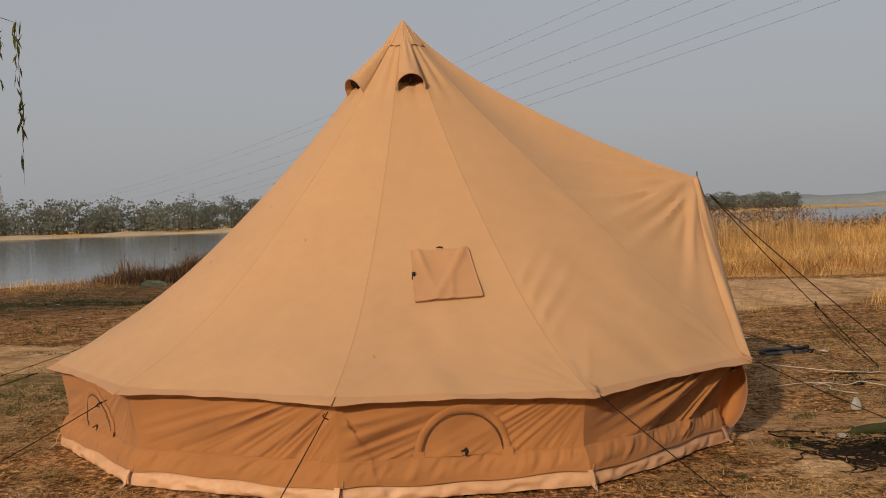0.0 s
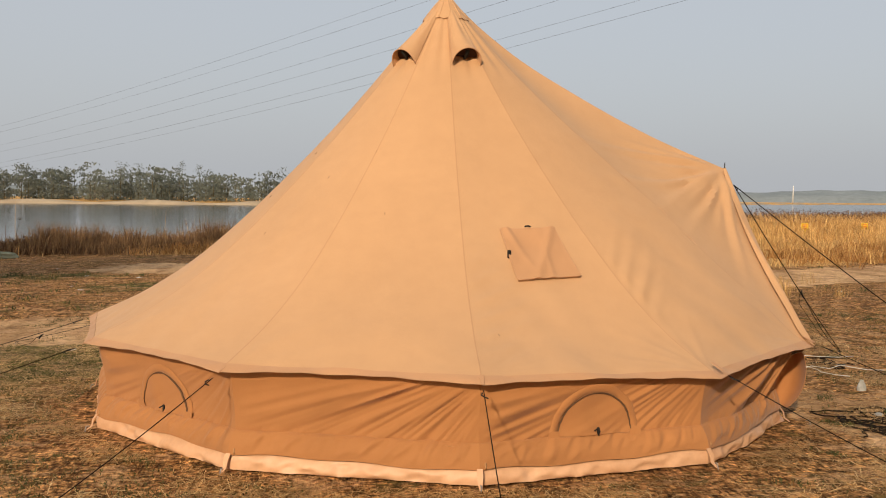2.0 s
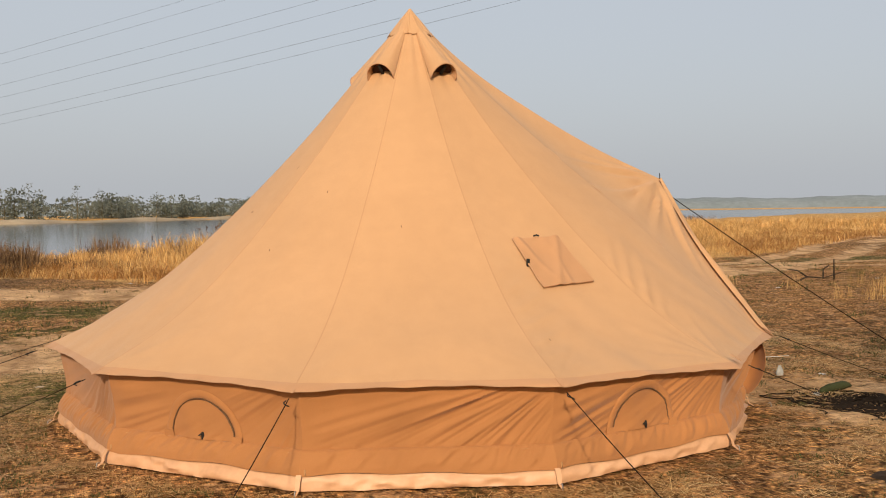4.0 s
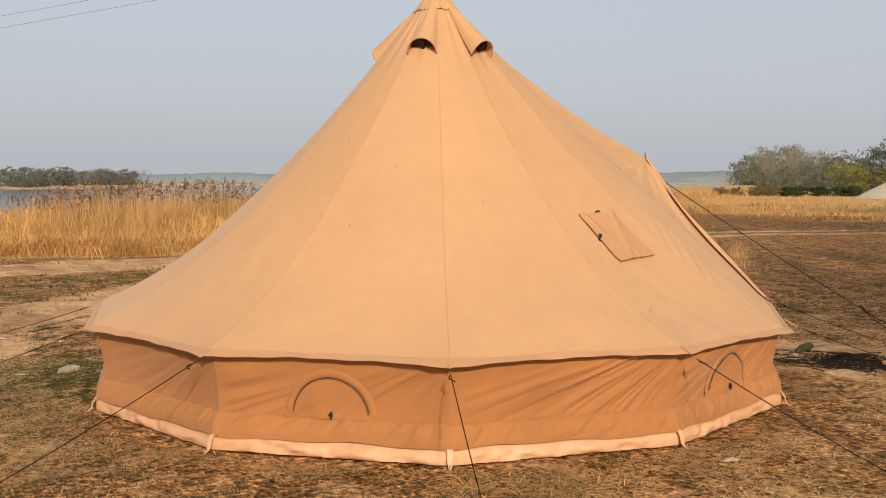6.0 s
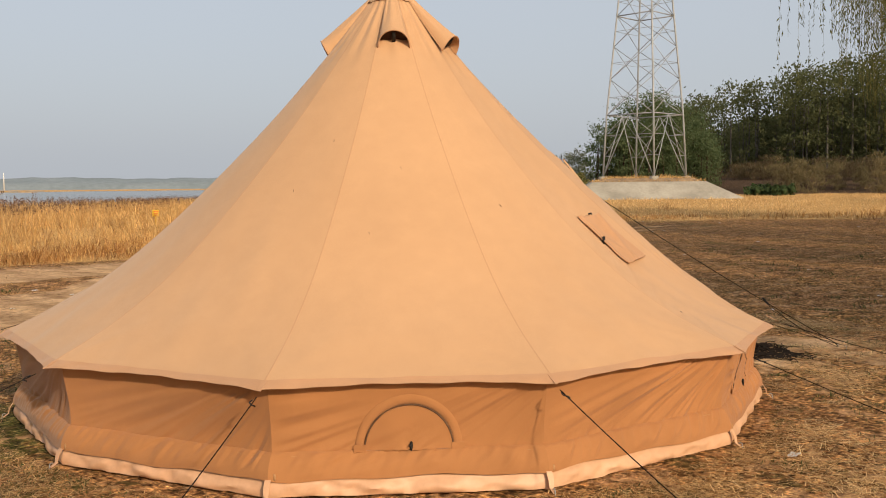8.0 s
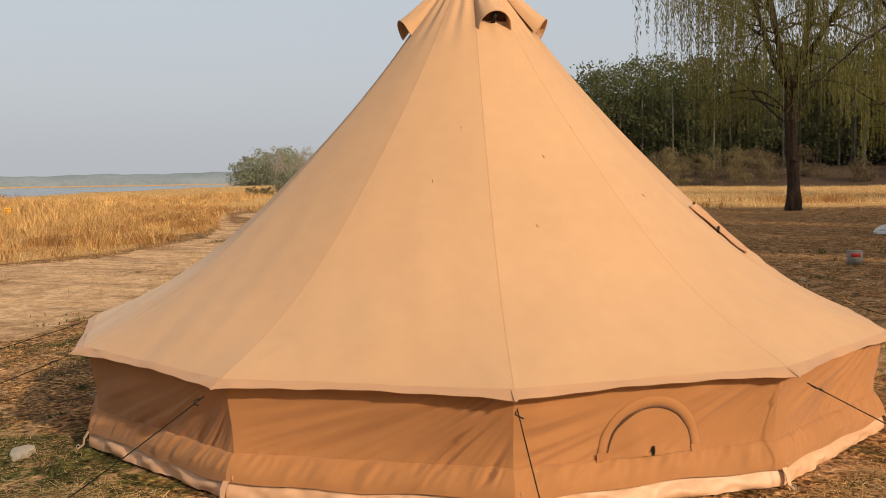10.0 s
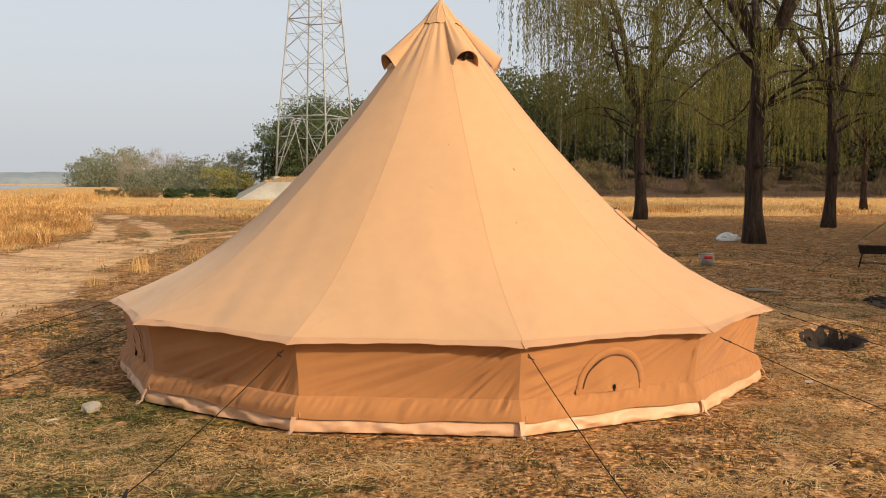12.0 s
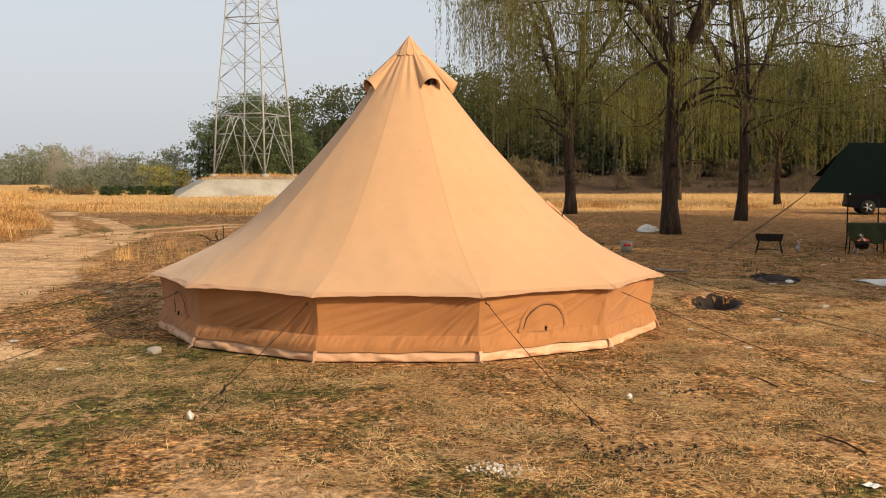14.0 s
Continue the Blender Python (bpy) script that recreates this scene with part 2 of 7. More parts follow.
def thing(name, place, label, category, group="", kind="", turn=0.0):
    ob = new(name)
    ob.matrix_world = pose(*place, 0, 0, turn)
    return tagged(ob, label, category, group, kind)


def mesh_np(name, v, f, material, smooth=False):
    """One mesh from arrays: v (n, 3), f (m, 3 or 4)."""
    me = bpy.data.meshes.new(name)
    k = f.shape[1]
    me.vertices.add(len(v))
    me.vertices.foreach_set("co", np.asarray(v, np.float32).ravel())
    me.loops.add(f.size)
    me.loops.foreach_set("vertex_index", f.astype(np.int32).ravel())
    me.polygons.add(len(f))
    me.polygons.foreach_set("loop_start", np.arange(0, f.size, k, dtype=np.int32))
    me.update(calc_edges=True)
    me.materials.append(material)
    return new(name, me)


def blades(x, y, z, h, w, lean, bend=0.5, rng=None, cross=False):
    """Arrays of bent, tapering grass blades: five vertices and two faces (a quad and a triangle, as two quads) each."""
    n = len(x)
    a = rng.uniform(0, 2 * math.pi, n)
    d = np.stack([np.cos(a), np.sin(a)], 1)
    b = rng.uniform(0, 2 * math.pi, n)
    s = np.stack([np.cos(b), np.sin(b)], 1) * (w / 2)[:, None]
    base = np.stack([x, y], 1)
    mid, tip = base + d * (lean * h * 0.35)[:, None], base + d * (lean * h)[:, None]
    zm = z + h * 0.6 * np.sqrt(np.maximum(0.02, 1 - (0.5 * lean) ** 2))
    zt = z + h * np.sqrt(np.maximum(0.01, 1 - np.minimum(lean, 0.99) ** 2))
    v = np.zeros((n, 5, 3))
    v[:, 0, :2], v[:, 1, :2], v[:, 2, :2], v[:, 3, :2], v[:, 4, :2] = base - s, base + s, mid + s * 0.8, mid - s * 0.8, tip
    v[:, 0, 2] = v[:, 1, 2] = z
    v[:, 2, 2] = v[:, 3, 2] = zm
    v[:, 4, 2] = zt
    o = np.arange(n)[:, None] * 5
    tri = np.concatenate([o + np.array([[0, 1, 2]]), o + np.array([[0, 2, 3]]), o + np.array([[3, 2, 4]])])
    return v.reshape(-1, 3), tri


def lying(x, y, z, ln, w, rng, tilt=0.12, a=None):
    """Arrays of straight thin straws lying on the ground."""
    n = len(x)
    if a is None:
        a = rng.uniform(0, 2 * math.pi, n)
    d = np.stack([np.cos(a), np.sin(a), rng.normal(scale=tilt, size=n)], 1) * (ln / 2)[:, None]
    s = np.stack([-np.sin(a), np.cos(a), np.zeros(n)], 1) * (w / 2)[:, None]
    c = np.stack([x, y, z + np.abs(d[:, 2])], 1)
    v = np.stack([c - d - s, c + d - s, c + d + s, c - d + s], 1).reshape(-1, 3)
    return v, np.arange(4 * n).reshape(n, 4)


def smooth01(a, b, v):
    t = np.clip((v - a) / (b - a), 0, 1)
    return t * t * (3 - 2 * t)


def wave(x, y, s, seed=0.0):
    """Cheap rolling noise for arrays, about -1 to 1."""
    return (np.sin(x * s + 1.3 * np.sin(y * s * 0.7 + seed)) + np.sin(y * s * 1.1 + 1.7 * np.sin(x * s * 0.6 - seed) + 2 + seed) + 0.6 * np.sin((x + y) * s * 1.9 + seed * 2.1)) / 2.6


# ---- the land ----
WATER_Z = -0.45
SHORE_X = [-400, -60, -40, -14, -9, -3, 3, 20, 60, 150, 400]
SHORE_Y = [20, 22, 24, 28, 31, 40, 47, 60, 100, 165, 330]
ROAD = [(-40, 13.9), (-9, 12.4), (-4.6, 11.6), (-3.2, 12.0), (-1.8, 13.4), (1, 15.2), (5, 17.4), (10.5, 20), (15.5, 22.6), (20.4, 26.4), (26.8, 32.4), (33.6, 39.2), (46, 51)]
SPUR = [(9, 18.9), (15, 21.2), (19, 20.5), (27, 18.2), (36, 16)]
LANE = [(-4.5, 20.6), (-2, 20.2), (3, 19.8), (8, 19.6), (11, 20.2)]


def to_line(x, y, pts):
    best = np.full(np.shape(x), 1e9)
    for (ax, ay), (bx, by) in zip(pts[:-1], pts[1:]):
        dx, dy = bx - ax, by - ay
        t = np.clip(((x - ax) * dx + (y - ay) * dy) / (dx * dx + dy * dy), 0, 1)
        best = np.minimum(best, np.hypot(x - ax - t * dx, y - ay - t * dy))
    return best


def road_mask(x, y):
    j = 0.35 * wave(x, y, 0.9) + 0.2 * wave(x, y, 3.1, 2)
    d = to_line(x, y, ROAD)
    rut = 1 - smooth01(0.15, 0.5, np.abs(d + 0.15 * j - 0.85))
    inside = 1 - smooth01(0.9, 1.9, d + j)
    a = np.where(x < 6, inside, np.maximum(np.interp(x, [6, 14, 18], [0.55, 0.4, 0.2]) * inside, rut))
    d2 = to_line(x, y, SPUR)
    a = np.maximum(a, 0.8 * (1 - smooth01(0.15, 0.55, np.abs(d2 + 0.2 * j - 0.7))) * (1 - smooth01(20, 34, x)))
    b = 1 - smooth01(0.8, 1.8, to_line(x, y, LANE) + j)
    a = np.where(x < 0.5, a * (1 - 0.2 * smooth01(1.0, -2.0, x)) * (1 - smooth01(0.8, 1.5, d + j) * smooth01(1.0, -2.0, x)), a)
    return np.maximum(a, b) * np.clip(0.8 + 0.35 * wave(x, y, 0.7, 5) + 0.25 * wave(x, y, 2.3, 1), 0.25, 1)


def bare_mask(x, y):
    """Trampled bare earth beside the tent's door and in patches."""
    g = 0.62 * np.exp(-(((x - 3.4) / 1.3) ** 2 + ((y - 6.9) / 2.2) ** 2)) + 0.5 * np.exp(-(((x + 5.5) / 1.3) ** 2 + ((y - 7.6) / 2.0) ** 2))
    return np.clip(g * (0.8 + 0.4 * wave(x, y, 1.9, 3) + 0.3 * wave(x, y, 5.1, 6)), 0, 0.9)


def tall_mask(x, y):
    """The golden tall grass on the lake side of the road."""
    edge = np.interp(x, [-40, -9, -4, -1.7, 1.4, 6, 9, 12, 20, 26, 32, 44, 80], [26, 27, 25.5, 22.9, 21.7, 21.2, 21.6, 22.8, 27.8, 33, 37.5, 48, 70])
    return smooth01(-0.5, 0.7, y - edge + 0.5 * wave(x, y, 0.8, 1))


def meadow_mask(x, y):
    """The low golden meadow beyond the worn ground."""
    d = (x - np.interp(y, [-60, 0, 8.5, 17, 21, 24, 30, 36, 60], [52, 50, 46, 37.5, 33, 28.5, 29.5, 33, 50])) + 4.5 * wave(x, y, 0.17, 5) + 3.0 * wave(0.35 * x, y, 0.9, 3)
    return smooth01(-5.0, 4.0, d) * (1 - smooth01(88, 98, x))


def far_shore(x):
    return 255 + 1.3 * np.clip(x + 20, 0, 500) + 12 * np.sin(x * 0.013) + 5 * np.sin(x * 0.05)


def land(x, y):
    x, y = np.asarray(x, float), np.asarray(y, float)
    r = np.hypot(x - 0.34, y - 8.42)
    h = 0.02 * wave(x, y, 0.8) * smooth01(2.4, 4.5, r) + 0.09 * wave(x, y, 0.13, 1) * smooth01(12, 40, r)
    shore = np.interp(x, SHORE_X, SHORE_Y) + 0.8 * wave(x, y, 0.3, 5)
    far = far_shore(x)
    lake = smooth01(-3.5, 3.0, y - shore) * (1 - smooth01(-6, 6, y - far))
    h = h + 0.35 * smooth01(45, 95, x) + (1.9 * smooth01(94, 110, x) + 3.0 * smooth01(114, 142, x)) * (1 - smooth01(50, 85, y))
    h = h * (1 - lake) - 1.7 * lake
    h = h + 0.5 * smooth01(-6, 12, y - far)
    rut = np.maximum(1 - smooth01(0.12, 0.4, np.abs(to_line(x, y, ROAD) - 0.75)), 0)
    h = h - 0.05 * rut * smooth01(20, 24, x + y * 0.2) - 0.03 * road_mask(x, y)
    pit = np.hypot((x - 2.52) / 0.70, (y - 5.18) / 0.30)
    h = h - 0.30 * (1 - smooth01(0.55, 1.0, pit * 1.1 + 0.08 * wave(x, y, 7))) + 0.06 * np.exp(-((pit - 1.25) / 0.36) ** 2) * (0.5 + 0.5 * np.tanh((x - 2.6) * 3)) * (0.8 + 0.3 * wave(x, y, 4.0, 2))
    return h


def graded(c, lo, hi, step, grow=1.085):
    out, s = [c], step
    while out[-1] < hi:
        out.append(out[-1] + s)
        if out[-1] > c + 16:
            s *= grow
    neg, s = [c], step
    while neg[-1] > lo:
        neg.append(neg[-1] - s)
        if neg[-1] < c - 16:
            s *= grow
    return np.array(neg[:0:-1] + out)


def ground_material():
    m, n, l, b = mat("trampled_earth_and_straw", 0.95, 0.0, 0.08)

    def math2(op, p, q):
        k = n.new("ShaderNodeMath")
        k.operation = op
        for sock, val in ((k.inputs[0], p), (k.inputs[1], q)):
            if isinstance(val, (int, float)):
                sock.default_value = val
            else:
                l.new(val, sock)
        return k.outputs[0]

    def strands(scale, turn, along):
        tc, mp, nz = n.new("ShaderNodeTexCoord"), n.new("ShaderNodeMapping"), n.new("ShaderNodeTexNoise")
        mp.inputs["Rotation"].default_value, mp.inputs["Scale"].default_value = (0, 0, radians(turn)), (1, along, 0.3)
        nz.inputs["Scale"].default_value, nz.inputs["Detail"].default_value = scale, 2.0
        nz.inputs["Distortion"].default_value = 0.6
        l.new(tc.outputs["Object"], mp.inputs[0])
        l.new(mp.outputs[0], nz.inputs["Vector"])
        return nz.outputs["Fac"]

    big, mid, fine = noise_node(n, l, 0.6, 7, 0.7), noise_node(n, l, 2.6, 8, 0.75), noise_node(n, l, 30.0, 4, 0.6)
    soil = ramp(n, l, mid, [(0.36, (0.085, 0.042, 0.020)), (0.45, (0.200, 0.100, 0.045)), (0.52, (0.390, 0.212, 0.096)), (0.62, (0.540, 0.318, 0.155))])
    straw = ramp(n, l, fine, [(0.38, (0.095, 0.047, 0.020)), (0.52, (0.330, 0.182, 0.070)), (0.66, (0.62, 0.385, 0.158))])
    col = mixc(n, l, ramp(n, l, big, [(0.38, (0, 0, 0)), (0.60, (0.9, 0.9, 0.9))]), soil, straw)
    zone = n.new("ShaderNodeVertexColor")
    zone.layer_name = "zone"
    sep = n.new("ShaderNodeSeparateColor")
    l.new(zone.outputs[0], sep.inputs[0])
    dirt = ramp(n, l, mid, [(0.34, (0.42, 0.245, 0.125)), (0.5, (0.62, 0.390, 0.205)), (0.66, (0.78, 0.525, 0.300))])
    dirt = mixc(n, l, 1.0, dirt, ramp(n, l, strands(1.5, 62, 0.22), [(0.36, (0.72, 0.69, 0.65)), (0.5, (1, 1, 1)), (0.62, (1.12, 1.12, 1.1))]), "MULTIPLY")
    litter = ramp(n, l, mid, [(0.3, (0.055, 0.038, 0.025)), (0.55, (0.105, 0.072, 0.048)), (0.75, (0.19, 0.135, 0.09))])
    gold = ramp(n, l, fine, [(0.35, (0.46, 0.265, 0.09)), (0.65, (0.80, 0.53, 0.22))])

    def gated(chan, nz, lo, hi):
        return ramp(n, l, math2("ADD", chan, nz), [(lo, (0, 0, 0)), (hi, (1, 1, 1))])

    # loose straw lying every way, thicker in some places than others
    hay = math2("MAXIMUM", strands(75, 12, 0.10), math2("MAXIMUM", strands(85, 74, 0.09), strands(65, 131, 0.11)))
    gaps = math2("MINIMUM", strands(50, 40, 0.25), strands(60, 105, 0.25))
    thick = ramp(n, l, noise_node(n, l, 1.7, 5, 0.7), [(0.36, (0.15, 0.15, 0.15)), (0.62, (1, 1, 1))])
    lit = mixc(n, l, 1.0, ramp(n, l, hay, [(0.60, (0, 0, 0)), (0.70, (1, 1, 1))]), thick, "MULTIPLY")
    col = mixc(n, l, lit, col, mixc(n, l, fine, (0.48, 0.285, 0.105), (0.82, 0.56, 0.25)))
    # Darkens the gaps between strands: shadows among the straw, put into the colour.
    col = mixc(n, l, ramp(n, l, gaps, [(0.335, (0.85, 0.85, 0.85)), (0.415, (0, 0, 0))]), col, (0.075, 0.040, 0.020))
    grass = ramp(n, l, strands(70, 55, 0.3), [(0.32, (0.040, 0.048, 0.012)), (0.52, (0.098, 0.102, 0.030)), (0.72, (0.30, 0.235, 0.090))])
    half = math2("MULTIPLY", mid, 0.6)
    tuft = math2("MULTIPLY", noise_node(n, l, 4.0, 8, 0.8), 1.5)
    col = mixc(n, l, gated(sep.outputs[1], tuft, 1.16, 1.40), col, grass)
    # Specks of tone, with the ground's smallest shadows coloured in.
    speck = noise_node(n, l, 26.0, 3, 0.55)
    col = mixc(n, l, 1.0, col, ramp(n, l, speck, [(0.36, (0.50, 0.47, 0.43)), (0.47, (0.95, 0.95, 0.95)), (0.53, (1.1, 1.09, 1.07)), (0.64, (1.65, 1.6, 1.48))]), "MULTIPLY")
    patch = noise_node(n, l, 5.0, 9, 0.78)
    col = mixc(n, l, 1.0, col, ramp(n, l, patch, [(0.40, (0.50, 0.47, 0.43)), (0.47, (0.92, 0.91, 0.89)), (0.54, (1.2, 1.19, 1.17)), (0.62, (1.6, 1.56, 1.48))]), "MULTIPLY")
    # crisp worn spots of pale soil and matted dark tufts
    spot, mat_ = noise_node(n, l, 2.3, 10, 0.74, (1.0, 1.35, 1.0)), noise_node(n, l, 3.3, 10, 0.76, (1.3, 1.0, 1.0))
    sand = mixc(n, l, speck, (0.40, 0.235, 0.115), (0.66, 0.425, 0.225))
    col = mixc(n, l, ramp(n, l, spot, [(0.535, (0, 0, 0)), (0.575, (0.85, 0.85, 0.85))]), col, sand)
    col = mixc(n, l, ramp(n, l, mat_, [(0.405, (0.85, 0.85, 0.85)), (0.44, (0, 0, 0))]), col, mixc(n, l, fine, (0.052, 0.046, 0.014), (0.16, 0.115, 0.042)))
    col = mixc(n, l, gated(sep.outputs[2], half, 0.55, 0.95), col, gold)
    col = mixc(n, l, gated(zone.outputs[1], half, 0.55, 0.95), col, litter)
    clod = noise_node(n, l, 15.0, 4, 0.58)
    col = mixc(n, l, 1.0, col, ramp(n, l, clod, [(0.36, (0.42, 0.38, 0.345)), (0.49, (0.84, 0.765, 0.71)), (0.62, (1.19, 1.10, 1.00))]), "MULTIPLY")
    dirt = mixc(n, l, 1.0, dirt, ramp(n, l, clod, [(0.36, (0.62, 0.59, 0.56)), (0.46, (0.88, 0.87, 0.86)), (0.62, (1.02, 1.0, 0.98))]), "MULTIPLY")
    col = mixc(n, l, gated(sep.outputs[0], math2("MULTIPLY", mat_, 1.3), 0.96, 1.14), col, dirt)
    l.new(col, b.inputs["Base Color"])
    bump(n, l, b, math2("ADD", clod, math2("MULTIPLY", hay, 0.25)), 1.0, 0.06)
    return m


def green_mask(x, y):
    g = 0.20 + 0.26 * wave(x, y, 0.5, 7) + 0.34 * wave(x, y, 1.9, 4) + 0.25 * wave(x, y, 5.3, 2)
    for cx, cy, sx, sy, k in ((-3.2, 9.8, 1.9, 1.3, 0.9), (-3.9, 9.6, 1.4, 1.2, 0.40), (-4.9, 7.0, 1.3, 1.4, 0.30), (-2.6, 14.2, 3.0, 1.0, 0.6), (-2.5, 16.9, 3.2, 1.2, 1.0), (-5.0, 9.6, 2.6, 1.6, 0.2), (-4.5, 6.2, 3.2, 2.6, 0.30), (7.5, 3.5, 3.5, 1.2, 0.5), (18, 22.5, 4, 1.2, 0.8), (-9.0, 19.0, 4.5, 0.8, 1.0), (6, 16, 3, 1.0, 0.6), (-4.6, 4.0, 2.2, 2.2, 0.25)):
        g = g + k * np.exp(-(((x - cx) / sx) ** 2 + ((y - cy) / sy) ** 2))
    g = g * (1 - 0.75 * smooth01(1.5, 3.5, x) * (1 - smooth01(6, 9, x)))
    return np.clip(g, 0, 1)


gx, gy = graded(0.0, -2600, 2600, 0.30), graded(8.0, -2600, 2900, 0.30)
gx, gy = np.union1d(gx, np.arange(1.6, 3.7, 0.07)), np.union1d(gy, np.arange(4.65, 5.95, 0.07))
X, Y = np.meshgrid(gx, gy)
Z = land(X, Y)
V = np.stack([X.ravel(), Y.ravel(), Z.ravel()], 1)
nx, ny = len(gx), len(gy)
idx = np.arange(nx * ny).reshape(ny, nx)
F = np.stack([idx[:-1, :-1].ravel(), idx[:-1, 1:].ravel(), idx[1:, 1:].ravel(), idx[1:, :-1].ravel()], 1)
ground = mesh_np("ground", V, F, ground_material())
ground.data.shade_smooth()
tagged(ground, "trampled brown earth with dry straw and green patches beside a lake", "ground", kind="structure")
zone = ground.data.color_attributes.new("zone", "FLOAT_COLOR", "POINT")
Zc = np.ones((nx * ny, 4), np.float32)
Zc[:, 0] = np.maximum(road_mask(V[:, 0], V[:, 1]), bare_mask(V[:, 0], V[:, 1]))
Zc[:, 1] = 0.74 * green_mask(V[:, 0], V[:, 1])
Zc[:, 3] = smooth01(87, 95, V[:, 0] + 2.5 * wave(V[:, 0], V[:, 1], 0.12, 4)) * (1 - smooth01(75, 95, V[:, 1]))
Zc[:, 2] = np.maximum(0.9 * tall_mask(V[:, 0], V[:, 1]), meadow_mask(V[:, 0], V[:, 1]))
zone.data.foreach_set("color", Zc.ravel())

wm, n_, l_, b_ = mat("still_lake_water", 0.10, 0.0, 0.5)
b_.inputs["Base Color"].default_value = (0.035, 0.045, 0.045, 1)
bump(n_, l_, b_, noise_node(n_, l_, 1.4, 3, 0.5, (1, 0.35, 1)), 0.12, 0.05)
lake = part("water", Acc().grid([[(x, y, WATER_Z) for x in np.linspace(-2600, 2600, 27)] for y in np.linspace(18, 1200, 9)]), wm)
tagged(lake, "calm grey lake water reflecting a hazy sky", "lake", kind="structure")
# ---- the bell tent ----
SEAM = canvas("seam_canvas", (0.50, 0.278, 0.14), 0.05, 0.03)
PROFILE_R = [0.0, 0.25, 0.43, 0.8, 1.2, 1.568, 1.863, 2.25, 2.60]
PROFILE_Z = [3.0, 2.68, 2.455, 2.02, 1.60, 1.245, 0.995, 0.742, 0.577]
EAVE = (2.664, 0.543)
DIP = {270: -0.006, 300: -0.050, 330: -0.030}
SAG = {270: -0.080, 300: -0.010, 90: -0.09, 120: -0.09, 60: -0.05}
WALL_R, BASE_R = 2.53, 2.575
PEAK = Vector((2.19, 0.0, 1.70))


def curve(xs, ys, x):
    """Smooth curve through a few points."""
    xs, ys = np.asarray(xs, float), np.asarray(ys, float)
    m = np.gradient(ys, xs)
    i = int(np.clip(np.searchsorted(xs, x) - 1, 0, len(xs) - 2))
    h = xs[i + 1] - xs[i]
    t = (x - xs[i]) / h
    return float((2 * t**3 - 3 * t**2 + 1) * ys[i] + (t**3 - 2 * t**2 + t) * h * m[i] + (-2 * t**3 + 3 * t**2) * ys[i + 1] + (t**3 - t**2) * h * m[i + 1])


def a_edge(t):
    """The front edge of the raised doorway, from its peak down to the eave corner at 330 degrees."""
    e = Vector((EAVE[0] * math.cos(radians(330)), EAVE[0] * math.sin(radians(330)), EAVE[1] + DIP[330]))
    p = PEAK.lerp(e, t)
    p += Vector((0.0, 0.08, -0.02)) * math.sin(math.pi * t)
    return p


def ridge(t):
    r = PEAK.x * t
    return Vector((r, 0, curve([0, 0.2, 0.5, 1.0, 1.6, PEAK.x], [3.0, 2.80, 2.56, 2.255, 1.945, PEAK.z], r)))


def seam_point(deg, v):
    """A point of the roof's seam at that angle; v runs from the apex to the eave."""
    r = 2.60 * v
    z = curve(PROFILE_R, PROFILE_Z, r) + SAG.get(deg % 360, 0.0) * math.sin(math.pi * v) ** 1.5 + DIP.get(deg % 360, 0.0) * float(smooth01(0.6, 1.0, v))
    lift = 0.0
    if abs((deg + 180) % 360 - 180) == 30:
        lift = 0.19 * math.sin(math.pi * v) ** 1.3
    c, s = math.cos(radians(deg)), math.sin(radians(deg))
    p = Vector((r * c, r * s, z + lift))
    if lift:
        # drawn flat between its neighbour seam and the doorway
        sg = -1 if s < 0 else 1
        a = Vector((r * math.cos(radians(60)), sg * r * math.sin(radians(60)), z))
        b = ridge(v / 0.64) if v < 0.64 else a_edge((v - 0.64) / 0.36)
        b = Vector((b.x, -sg * b.y, b.z))
        t = min(1.0, max(0.0, (p - a).dot(b - a) / (b - a).length_squared))
        p = p.lerp(a.lerp(b, t) + Vector((0.012, sg * 0.012, 0.02)) * math.sin(math.pi * v), 0.85 * (1 - smooth01(0.9, 1.0, v)))
    return p


